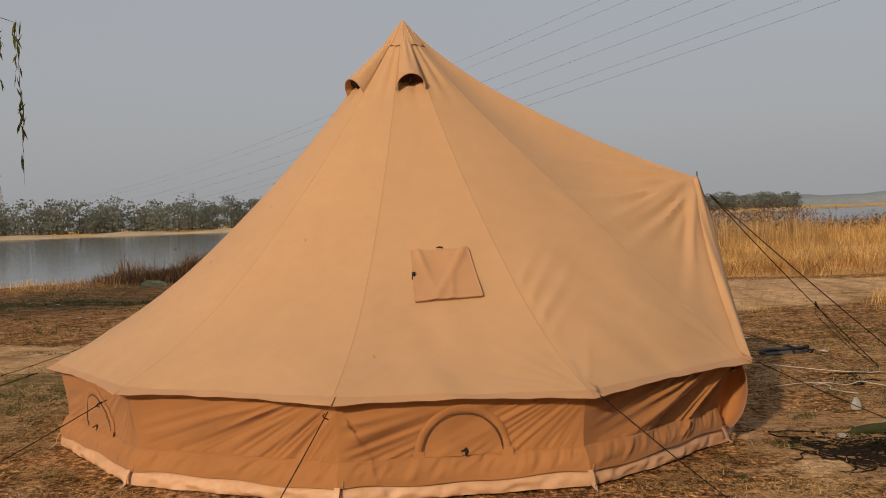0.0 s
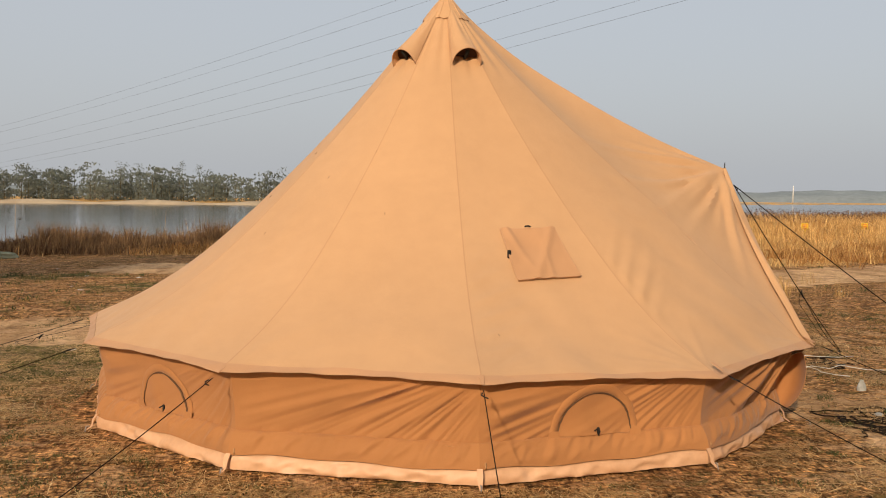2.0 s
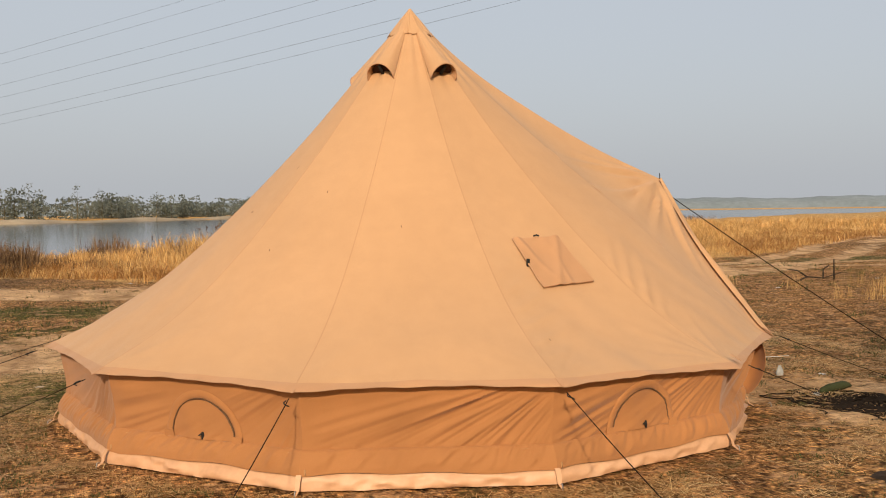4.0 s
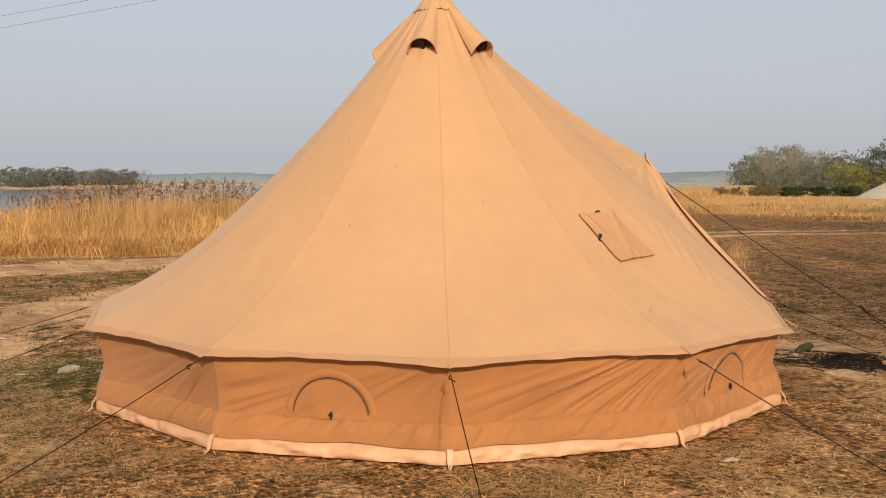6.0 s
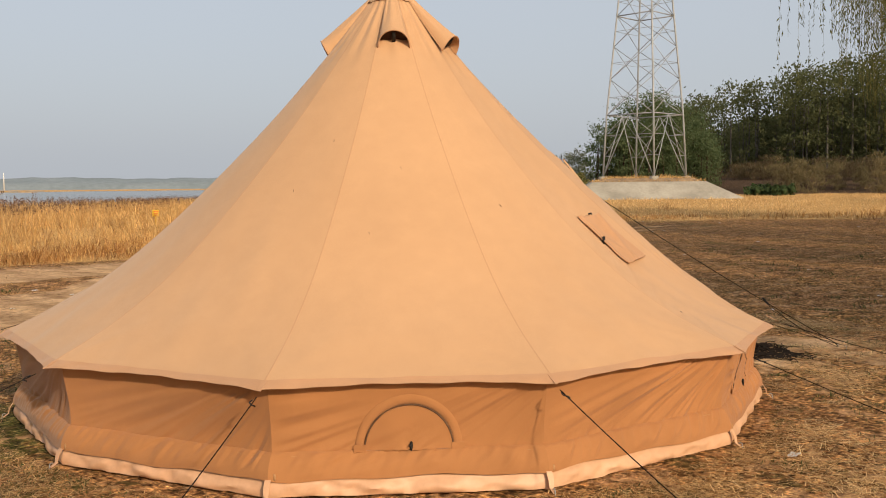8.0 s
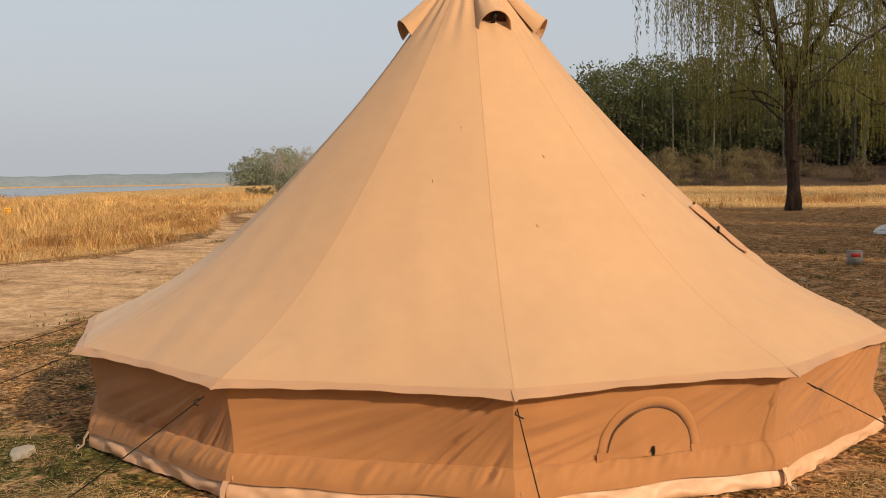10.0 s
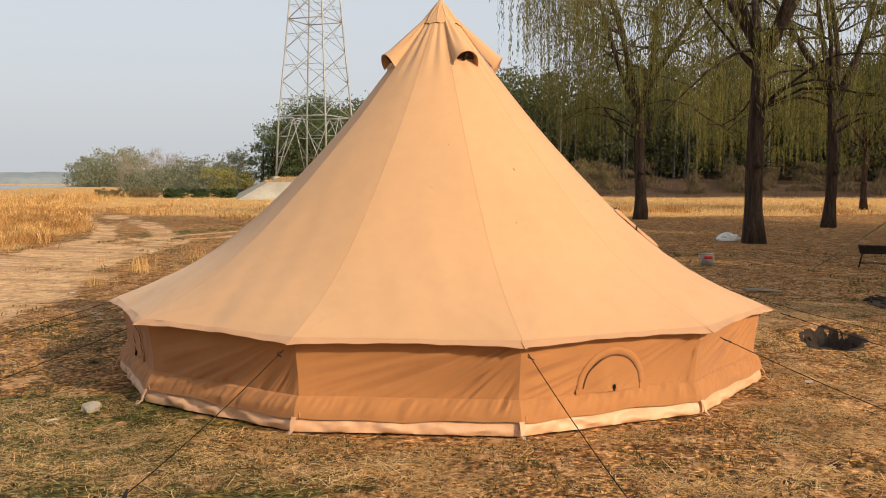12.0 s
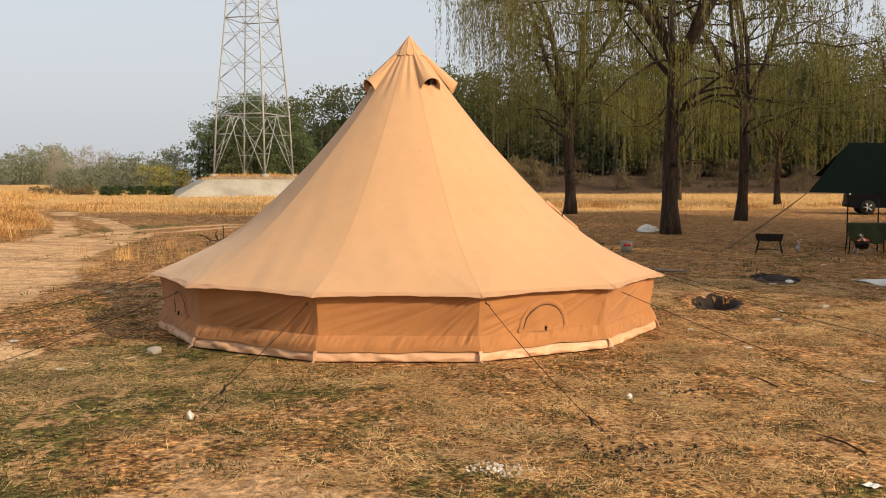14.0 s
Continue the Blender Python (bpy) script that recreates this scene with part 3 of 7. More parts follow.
def roof_point(k, u, v, off=0.0):
    """A point of roof panel k (from 30k to 30k + 30 degrees), off metres outside it."""
    p = seam_point(30 * k, v).lerp(seam_point(30 * k + 30, v), u)
    mid = radians(30 * k + 15)
    n = Vector((math.cos(mid) * 0.64, math.sin(mid) * 0.64, 0.77))
    q = 4 * u * (1 - u)
    a = (u - 0.5) * 1.35 * v
    s = 2.60 * v
    ripple = 0.004 * math.sin(9 * a + 3.1 * s + k * 2.3) * v + 0.0025 * math.sin(21 * a - 7 * s + k) * v
    if k in (1, 10):
        sg = 1 if k == 10 else -1
        ang, far = fold_angle(Vector((p.x, p.y * sg, p.z)))
        w10 = u if k == 10 else 1 - u
        ripple += pulled(ang, far) * min(1, w10 / 0.3) / max(0.25, q)
        # slanting pulls that start at the seam
        for v0, ln, amp in ((0.69, 0.25, 0.010), (0.735, 0.3, 0.015), (0.785, 0.34, 0.017), (0.83, 0.25, 0.009)):
            line = v - v0 + w10 * 0.17
            ripple += amp * math.exp(-(line / 0.013) ** 2) * min(1, w10 / 0.05) * math.exp(-(w10 / ln) ** 2) / max(0.25, q)
    if k == 9:
        w9 = u if k == 9 else 1 - u
        for v0, ln, amp in ((0.66, 0.25, 0.005), (0.71, 0.35, 0.008), (0.765, 0.42, 0.010), (0.82, 0.36, 0.009), (0.875, 0.3, 0.007), (0.93, 0.2, 0.005)):
            line = v - v0 + w9 * 0.16
            ripple += amp * math.exp(-(line / 0.012) ** 2) * math.exp(-(w9 / ln) ** 2) * smooth01(0, 0.04, w9) / max(0.3, q)
    ripple += 0.007 * math.exp(-((v - 0.13) / 0.07) ** 2) * math.sin(12.6 * u + k)
    ripple += 0.006 * noise.noise(Vector((3.0 * a + 5 * k, 1.1 * s, 0.3))) * v
    ripple += 0.003 * math.exp(-((v - 1) / 0.12) ** 2) * math.sin(14 * u + k)
    full = (-0.004 if k == 9 else 0.015) * 2.6 * v * q * (1 - smooth01(0.86, 1.0, v))
    pulls = 0.0
    for w, sd in ((u, 0.0), (1 - u, 2.7)):
        # short creases that run out from the eave corner, and one long pull beside the seam
        da, db = w * 1.35 * v, (1 - v) * 3.2
        far = math.hypot(da, db)
        if far < 1.1:
            ang = math.atan2(da, db)
            pulls += 0.0065 * noise.noise(Vector((ang * 7.5 + 3 * k + sd, far * 1.5, k + sd))) * float(smooth01(0.02, 0.10, far)) * math.exp(-(far / 0.42) ** 2) * min(1, da / 0.025)
            pulls += 0.005 * math.exp(-((ang - 0.55) / 0.09) ** 2) * math.exp(-(far / 0.6) ** 2) * float(smooth01(0.03, 0.15, far)) * (0.4 + 0.6 * math.sin(1.9 * k + sd) ** 2)
    return p + n * (ripple * q + off + full + pulls)


def roof_panel(k):
    acc = Acc()
    acc.grid([[roof_point(k, u, v) for u in np.linspace(0, 1, 61 if k in (9, 10) else 41 if 3 < k < 9 else 17)] for v in np.linspace(0.004, 1, 180 if k in (9, 10) else 84 if 3 < k < 9 else 44)])
    return acc


def hem_panel(k):
    rows = []
    for w in np.linspace(0, 1, 5):
        row = []
        for u in np.linspace(0, 1, 49):
            p = roof_point(k, u, 1.0, 0.003)
            q = 4 * u * (1 - u)
            a0, a1 = radians(30 * k), radians(30 * k + 30)
            e = Vector((math.cos(a0), math.sin(a0), 0)).lerp(Vector((math.cos(a1), math.sin(a1), 0)), u) * (EAVE[0] - 0.022 * q)
            e.z = EAVE[1] + DIP.get(30 * k, 0.0) * (1 - u) + DIP.get(30 * k + 30, 0.0) * u + 0.014 * q + 0.0022 * math.sin(17 * u + 2 * k) + 0.0018 * math.sin(37 * u + k)
            b = p.lerp(e, w)
            b += Vector((e.x, e.y, 0)).normalized() * 0.004 * math.sin(math.pi * w) * math.sin(23 * u + 5 * k + 3 * math.sin(5 * u)) + Vector((e.x, e.y, 0)).normalized() * 0.010 * math.sin(math.pi * w) * (math.exp(-((u - 0.06) / 0.03) ** 2) + math.exp(-((u - 0.94) / 0.03) ** 2) - math.exp(-((u - 0.12) / 0.03) ** 2))
            near = min(u, 1 - u)
            b += Vector((e.x, e.y, 0)).normalized() * 0.010 * math.sin(math.pi * min(1, 0.1 + w)) * noise.noise(Vector((u * 30 + 9 * k, w * 1.5, k))) * math.exp(-(near / 0.16) ** 2)
            row.append(b)
        rows.append(row)
    return Acc().grid(rows)


def fold_angle(p):
    """Direction from the doorway peak to p within the cloth: 0 along the front edge, growing towards the ridge."""
    e1 = (a_edge(1) - PEAK).normalized()
    e2 = Vector((-PEAK.x, 0, 1.3))
    e2 = (e2 - e1 * e2.dot(e1)).normalized()
    d = p - PEAK
    return math.atan2(d.dot(e2), d.dot(e1)), d.length


FOLDS = ((0.10, 0.035, 0.022, 0.5), (0.26, 0.045, 0.042, 0.85), (0.42, 0.040, 0.032, 0.55), (0.56, 0.050, 0.045, 0.8), (0.72, 0.045, 0.038, 0.6),
         (0.90, 0.050, 0.048, 0.75), (1.10, 0.050, 0.045, 0.85), (1.30, 0.040, 0.029, 0.55), (1.48, 0.045, 0.038, 0.9), (1.70, 0.05, 0.026, 0.6))


def pulled(ang, far):
    """Height of the folds that run out from the doorway peak, each (angle, half width, height, reach)."""
    h = 0.0
    for a, w, amp, reach in FOLDS:
        x = (ang - a - 0.06 * math.sin(2.5 * far + 9 * a)) / max(w, 0.030 / max(far, 0.05))
        if abs(x) < 3.5:
            h += amp * (math.exp(-x * x) - 0.45 * math.exp(-((x - 1.6) / 1.2) ** 2)) * smooth01(0.04, 0.40, far) * math.exp(-(far / reach) ** 2)
    return h


def porch_side(sign):
    """The raised roof cloth between the seam at 330 (or 30) degrees and the doorway's ridge and edge."""
    rows, nv, vp = [], 150, 0.64
    for i in range(nv):
        v = 0.004 + 0.996 * i / (nv - 1)
        a = seam_point(330, v) if v < 0.985 else seam_point(330, v).lerp(a_edge(1), (v - 0.985) / 0.015)
        b = ridge(v / vp) if v < vp else a_edge((v - vp) / (1 - vp))
        row = []
        for u in np.linspace(0, 1, 71):
            p = a.lerp(b, u)
            ang, far = fold_angle(p)
            fold = pulled(ang, far) * min(1, (1 - u) / 0.04)
            sag = -0.05 * math.sin(math.pi * u) * math.sin(math.pi * v)
            p = p + Vector((0.35, -0.6, 0.7)) * (fold + sag)
            row.append(Vector((p.x, p.y * sign, p.z)))
        rows.append(row if sign > 0 else row[::-1])
    return Acc().grid(rows)


def edge_band(sign):
    """A doubled strip of cloth along the doorway's raised edge, softly bulging."""
    rows = []
    for t in np.linspace(0.0, 1, 60):
        e, s = a_edge(t), seam_point(330, 0.64 + 0.36 * t).lerp(a_edge(1), smooth01(0.9, 1, t))
        across = (s - e).normalized() if t < 0.97 else Vector((-0.6, -0.2, 0.3))
        w = 0.025 + 0.085 * math.sin(math.pi * min(1, t * 0.9 + 0.05)) ** 0.6
        row = []
        for q in np.linspace(0, 1, 9):
            p = e + across * (w * q)
            p += Vector((0.35, -0.6, 0.7)) * (0.012 + 0.030 * math.sin(math.pi * q) ** 0.8 * (0.6 + 0.4 * math.sin(9 * t + 4 * q)) * math.sin(math.pi * min(1, t + 0.05)) ** 0.5)
            row.append(Vector((p.x, p.y * sign, p.z)))
        rows.append(row if sign < 0 else row[::-1])
    return Acc().grid(rows)


def door_tuck(k, u):
    """How far the wall stands inward beside the door."""
    if k == 10:
        return 0.12 * max(0.0, u - 0.4) / 0.6
    if k == 1:
        return 0.12 * max(0.0, 0.6 - u) / 0.6
    return 0.12 if k in (0, 11) else 0.0


def wall_point(k, u, z, off=0.0):
    a0, a1 = radians(30 * k), radians(30 * k + 30)
    lean = WALL_R + 0.02 * smooth01(0.25, 0.0, z) + 0.04 * smooth01(0.25, 0.58, z)
    p = Vector((math.cos(a0), math.sin(a0), 0)).lerp(Vector((math.cos(a1), math.sin(a1), 0)), u) * (lean - door_tuck(k, u) * smooth01(0.6, 0.1, z))
    n = Vector((math.cos((a0 + a1) / 2), math.sin((a0 + a1) / 2), 0))
    a = u * 1.31
    q = min(1.0, 13 * u * (1 - u))
    # folds fan out from the upper corner towards the foot of the wall
    dx, dz = 1.31 + 0.22 - a, 0.72 - z
    phi, rho = math.atan2(dz, dx), math.hypot(dx, dz)
    n1 = noise.noise(Vector((phi * 6.2 + 7.1 * k, rho * 0.7, 3.3 * k)))
    n2 = noise.noise(Vector((phi * 13.0 + 2.3 * k, rho * 1.1 + 5, 1.7 * k)))
    n3 = noise.noise(Vector((phi * 27.0 + 1.3 * k, rho * 1.6, 9.1 * k)))
    level = math.sin(math.pi * min(1, max(0, (z - 0.13) / 0.50))) ** 0.6 * (1 - float(smooth01(0.44, 0.57, z)))
    amp = (0.085 if k in (9, 10, 2, 1) else 0.058) * level * (0.55 + 0.6 * noise.noise(Vector((a * 1.6 + 11 * k, z * 1.5, 0.5))))
    if k in (2, 4, 7, 9):
        amp *= 1 - 0.55 * math.exp(-((u - 0.5) / 0.22) ** 2)
    ridge_ = lambda q_: math.exp(-(3.4 * q_) ** 2)
    fold = amp * (0.7 * n1 + 0.40 * ridge_(n2) * (0.35 + n1) + 0.45 * n3)
    n4 = noise.noise(Vector((phi * 46.0 + 3.7 * k, rho * 0.8, 5.1 * k)))
    fold += 0.015 * n4 * float(smooth01(0.13, 0.19, z)) * math.exp(-((max(z, 0.2) - 0.2) / 0.15) ** 2) * (0.45 + 0.55 * math.sin(2.1 * a + 1.9 * k) ** 2)
    gather = 0.009 * noise.noise(Vector((a * 34 - z * 14 + 4 * k, z * 4, 0.7 * k))) * (0.35 + 0.65 * math.sin(2.3 * a + 1.3 * k) ** 2) * math.exp(-((z - 0.205) / 0.035) ** 2)
    belly = -0.012 * q * math.sin(math.pi * min(1, max(0, (z - 0.05) / 0.55)))
    e = p / p.length
    miter = off / max(0.5, e.dot(n))
    return p + n * (q * (fold + gather) + belly * 0.5) + e * miter + Vector((0, 0, z))


def wall_panel(k):
    low = lambda u: DIP.get(30 * k, 0.0) * (1 - u) + DIP.get(30 * k + 30, 0.0) * u
    return Acc().grid([[wall_point(k, u, 0.195 + (0.386 + low(u)) * t) for u in np.linspace(0, 1, 131 if k > 4 else 31)] for t in np.linspace(0, 1, 56 if k > 4 else 12)])


def wall_hem(k):
    """The doubled strip sewn round the foot of the wall, creased and hanging over the groundsheet's edge."""
    rows = []
    for t in np.linspace(0, 1, 13):
        row = []
        for u in np.linspace(0, 1, 141):
            a, q = u * 1.31, min(1.0, 14 * u * (1 - u))
            z = 0.212 - (0.118 + q * (0.008 * math.sin(4.1 * a + 2 * k) + 0.005 * math.sin(13 * a + k))) * t
            slant = noise.noise(Vector((a * 8.0 - z * 7 + 5 * k, z * 3, 0.9 * k)))
            fine = noise.noise(Vector((a * 24.0 - z * 14 + 2 * k, z * 3, 4.0)))
            crease = (1 - min(1.0, abs(slant) * 2.6)) ** 1.6 * 0.9 + 0.7 * fine
            w = 0.011 + 0.036 * t + 0.012 * math.sin(math.pi * t) + q * 0.013 * crease * math.sin(math.pi * min(1, 0.2 + t * 0.85))
            row.append(wall_point(k, u, z, w))
        rows.append(row)
    rows.insert(0, [wall_point(k, u, 0.217, 0.001) for u in np.linspace(0, 1, 141)])
    return Acc().grid(rows[::-1])


def sheet_edge(k):
    """The groundsheet's upturned edge between two corners, a soft roll with dents."""
    rows = []
    for t in np.linspace(0, 1, 9):
        row = []
        for u in np.linspace(0, 1, 61):
            a0, a1 = radians(30 * k), radians(30 * k + 30)
            e = Vector((math.cos(a0), math.sin(a0), 0)).lerp(Vector((math.cos(a1), math.sin(a1), 0)), u)
            q = min(1.0, 8 * u * (1 - u))
            dent = 0.030 * noise.noise(Vector((u * 7 + 3 * k, t * 1.6, k))) + 0.016 * noise.noise(Vector((u * 21 + k, t * 3 + 2, 2.0))) + 0.004 * math.sin(9 * u + 2.2 * k + 2 * t) + 0.010 * math.sin(27 * u + k + 5 * t) + 0.006 * math.sin(61 * u + 3 * k - 7 * t)
            z = 0.002 + (0.100 + 0.007 * math.sin(7 * u + 1.7 * k + 2 * math.sin(3 * u + k)) * q + 0.003 * math.sin(23 * u + k + 3 * math.sin(5 * u)) * q) * t
            out = BASE_R + 0.008 - 0.02 * t + 0.016 * math.sin(math.pi * t) + q * dent * 0.7 * math.sin(math.pi * (0.15 + 0.85 * t))
            if t == 0:
                out -= 0.05
            p = e * (out - door_tuck(k, u))
            row.append(Vector((p.x, p.y, z)))
        rows.append(row)
    return Acc().grid(rows)


tent = thing("bell_tent", (0.34, 8.42, 0.0), "tan cotton canvas bell tent pitched on trampled grass", "tent", turn=-0.9)
for k in range(12):
    if k not in (0, 11):
        part("roof_panel", roof_panel(k), CANVAS, tent, thick=0.002)
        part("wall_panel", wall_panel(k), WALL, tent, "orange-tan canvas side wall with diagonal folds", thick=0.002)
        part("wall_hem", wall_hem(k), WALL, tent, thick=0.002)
        part("hem_stitch", Acc().tube([wall_point(k, u, 0.197, 0.0165) for u in np.linspace(0.01, 0.99, 90)], 0.0017, 4), STITCH, tent)
        part("roof_hem", hem_panel(k), HEM, tent, "paler overhanging canvas hem", thick=0.002)
    part("groundsheet_edge", sheet_edge(k), PVC, tent, "pale beige waterproof groundsheet edge", thick=0.002)
for sign in (1, -1):
    part("doorway_roof", porch_side(sign), CANVAS, tent, "roof canvas pulled up into folds round the doorway peak", thick=0.002)
    part("doorway_band", edge_band(sign), CANVAS, tent, "doubled cloth strip along the doorway edge", thick=0.002)
part("groundsheet", Acc().poly([(2.5 * math.cos(radians(30 * k)), 2.5 * math.sin(radians(30 * k)), 0.012) for k in range(12)]), PVC, tent)


def seam_strip(k):
    """A flat felled seam, lying on both panels."""
    rows = []
    for v in np.linspace(0.06, 1, 50):
        e = min(0.2, 0.003 / (1.35 * v))
        rows.append([roof_point((k - 1) % 12, 1 - e, v, 0.0022), roof_point(k, 0.0, v, 0.0034), roof_point(k, e, v, 0.0022)])
    return Acc().grid(rows)


for k in range(1, 12):
    part("seam", seam_strip(k), SEAM, tent)
    deg = radians(30 * k)
    n, t = Vector((math.cos(deg), math.sin(deg), 0)), Vector((-math.sin(deg), math.cos(deg), 0))
    # webbing loop at the eave corner
    tip = n * (EAVE[0] - 0.012) + Vector((0, 0, EAVE[1] + 0.008))
    part("corner_loop", Acc().grid([[tip - t * w - n * 0.05 + Vector((0, 0, 0.025)), tip + t * w - n * 0.05 + Vector((0, 0, 0.025))] for w in (0.014,)] + [[tip - t * 0.009, tip + t * 0.009], [tip - t * 0.006 + n * 0.02 - Vector((0, 0, 0.010)), tip + t * 0.006 + n * 0.02 - Vector((0, 0, 0.010))]]), HEM, tent, thick=0.004)
    # strap at the groundsheet corner
    s0 = n * (BASE_R + 0.016)
    tuck = 0.12 if k in (1, 11) else 0.0
    s0 = s0 - n * tuck
    part("peg_strap", Acc().grid([[s0 - t * w + n * o + Vector((0, 0, z)), s0 + t * w + n * o + Vector((0, 0, z))] for w, o, z in ((0.015, -0.004, 0.100), (0.015, 0.020, 0.065), (0.012, 0.026, 0.03), (0.007, 0.06, 0.008))]), PVC, tent, thick=0.004)
    part("toggle_tab", Acc().box(n * (BASE_R + 0.004 - tuck) + t * 0.03 + Vector((0, 0, 0.112)), (0.012, 0.012, 0.035), bevel=0.003), STITCH, tent)

# doorway: closed front cloth between the two raised edges, and the side wall's rolled end
rows = []
for v in np.linspace(0, 1, 30):
    if v < 0.6:
        a = a_edge(v / 0.6)
    else:
        a = a_edge(1).lerp(Vector((2.06, -1.19, 0.03)), (v - 0.6) / 0.4) - Vector((0.20, 0, 0)) * min(1, (v - 0.6) / 0.08)
    rows.append([Vector((a.x + 0.07 * math.sin(math.pi * u) ** 0.5 * min(1, 6 * v) * (1 if v < 0.5 else max(0.2, 1 - (v - 0.5) * 6)), a.y * (1 - 2 * u), a.z - 0.002)) for u in np.linspace(0, 1, 19)])
part("door_panel", Acc().grid(rows), CANVAS, tent, "zipped canvas door under the raised peak", thick=0.002)
part("door_zip", Acc().tube([r[9] + Vector((0.006, 0, 0)) for r in rows], 0.006, 5), STITCH, tent)
for sign in (1, -1):
    pole = [a_edge(t) + Vector((-0.02, 0, -0.02)) for t in np.linspace(0, 1, 12)]
    part("door_edge_piping", Acc().tube([(p.x + 0.018, p.y * sign, p.z + 0.018) for p in pole], 0.005, 6), CANVAS, tent)
    rows = []
    for z in np.linspace(0.09, 0.55, 22):
        w = math.sqrt(max(0.004, 1 - ((z - 0.31) / 0.245) ** 2))
        rows.append([Vector((2.12 + 0.05 * (z - 0.09) / 0.46 + 0.155 * w * (1 - math.cos(a)) / 2, (-1.175 + 0.11 * w * math.sin(a) - (0.05 * w if a > math.pi else 0.0) * (a / math.pi - 1) * 4) * sign, z)) for a in np.linspace(0.0, math.pi * 1.2, 20)])
        if sign < 0:
            rows[-1].reverse()
    fill = []
    for r in rows:
        b = r[0] if sign > 0 else r[-1]
        w = wall_point(10, 1.0, b.z, 0.0)
        fill.append([Vector((w.x, w.y * sign, w.z)), Vector((w.x - 0.03, w.y * sign, w.z)).lerp(b, 0.5), b.copy()])
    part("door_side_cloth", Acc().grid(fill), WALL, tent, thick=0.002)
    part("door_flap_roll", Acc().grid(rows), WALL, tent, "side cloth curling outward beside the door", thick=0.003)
part("peak_pole_tip", Acc().tube([PEAK + Vector((0, 0, -0.03)), PEAK + Vector((0, 0, 0.05))], 0.004, 6), RUST, tent)
part("apex_cap", Acc().grid([[Vector((r * math.cos(2 * math.pi * j / 36), r * math.sin(2 * math.pi * j / 36), curve(PROFILE_R, PROFILE_Z, max(0, r)) + 0.012 + 0.006 * math.sin(j * 2.1) * r / 0.17)) for j in range(36)] for r in np.linspace(0.004, 0.175, 8)], True), CANVAS, tent, thick=0.003)
for j in range(12):
    a = radians(30 * j + 8)
    part("cap_pleat", Acc().tube([(r * math.cos(a), r * math.sin(a), curve(PROFILE_R, PROFILE_Z, r) + 0.012) for r in np.linspace(0.02, 0.17, 6)], [0.003, 0.006, 0.008, 0.009, 0.009, 0.008], 6), CANVAS, tent)


def vent(k):
    mid = radians(30 * k + 15)
    out, tan = Vector((math.cos(mid), math.sin(mid), 0)), Vector((-math.sin(mid), math.cos(mid), 0))

    def at(s):
        r = (0.12 + 0.345 * s) * 0.97
        return out * r + Vector((0, 0, curve(PROFILE_R, PROFILE_Z, r / 0.966)))
    nrm = (out * 0.75 + Vector((0, 0, 0.66))).normalized()
    rows = []
    for s in np.linspace(0, 1, 16):
        w, h = 0.03 + 0.078 * s**0.9, 0.012 + 0.100 * s**1.2
        slope = (at(1) - at(0.9)).normalized()
        row = []
        for th in np.linspace(0, math.pi, 21):
            p = at(s) + tan * w * math.cos(th) + nrm * (h * math.sin(th) ** 0.9 + 0.004) - slope * (0.045 * s * math.sin(th))
            row.append(p + nrm * 0.006 * math.sin(7 * th + 3 * k) * math.sin(math.pi * min(1, s * 1.05)))
        rows.append(row)
    hood = part("vent_hood", Acc().grid(rows), CANVAS, tent, "open canvas roof vent with a dark mesh mouth", thick=0.004)
    c = at(0.86) + nrm * 0.004
    w, h = 0.094, 0.085
    # Solid mesh sheet; the hood's inner shade is put into its dark colour.
    part("vent_mesh", Acc().poly([c + tan * w * math.cos(th) + nrm * h * math.sin(th) for th in np.linspace(0, math.pi, 17)]), MESH_DARK, hood, "insect mesh, coloured dark for the shade inside the hood")
    part("vent_prop", Acc().box((at(0.9) + nrm * 0.045)[:], (0.012, 0.026, 0.085), Matrix.Rotation(mid, 4, "Z") @ Matrix.Rotation(radians(48), 4, "Y"), 0.003), BLACK, hood)
    part("brim", Acc().tube([r for r in rows[-1]], 0.004, 5), HEM, hood)


for k in (2, 4, 7, 9):
    vent(k)


ZIP = two_tone("dark_brown_zip", (0.10, 0.05, 0.026), (0.15, 0.08, 0.04), 30, 0.8)


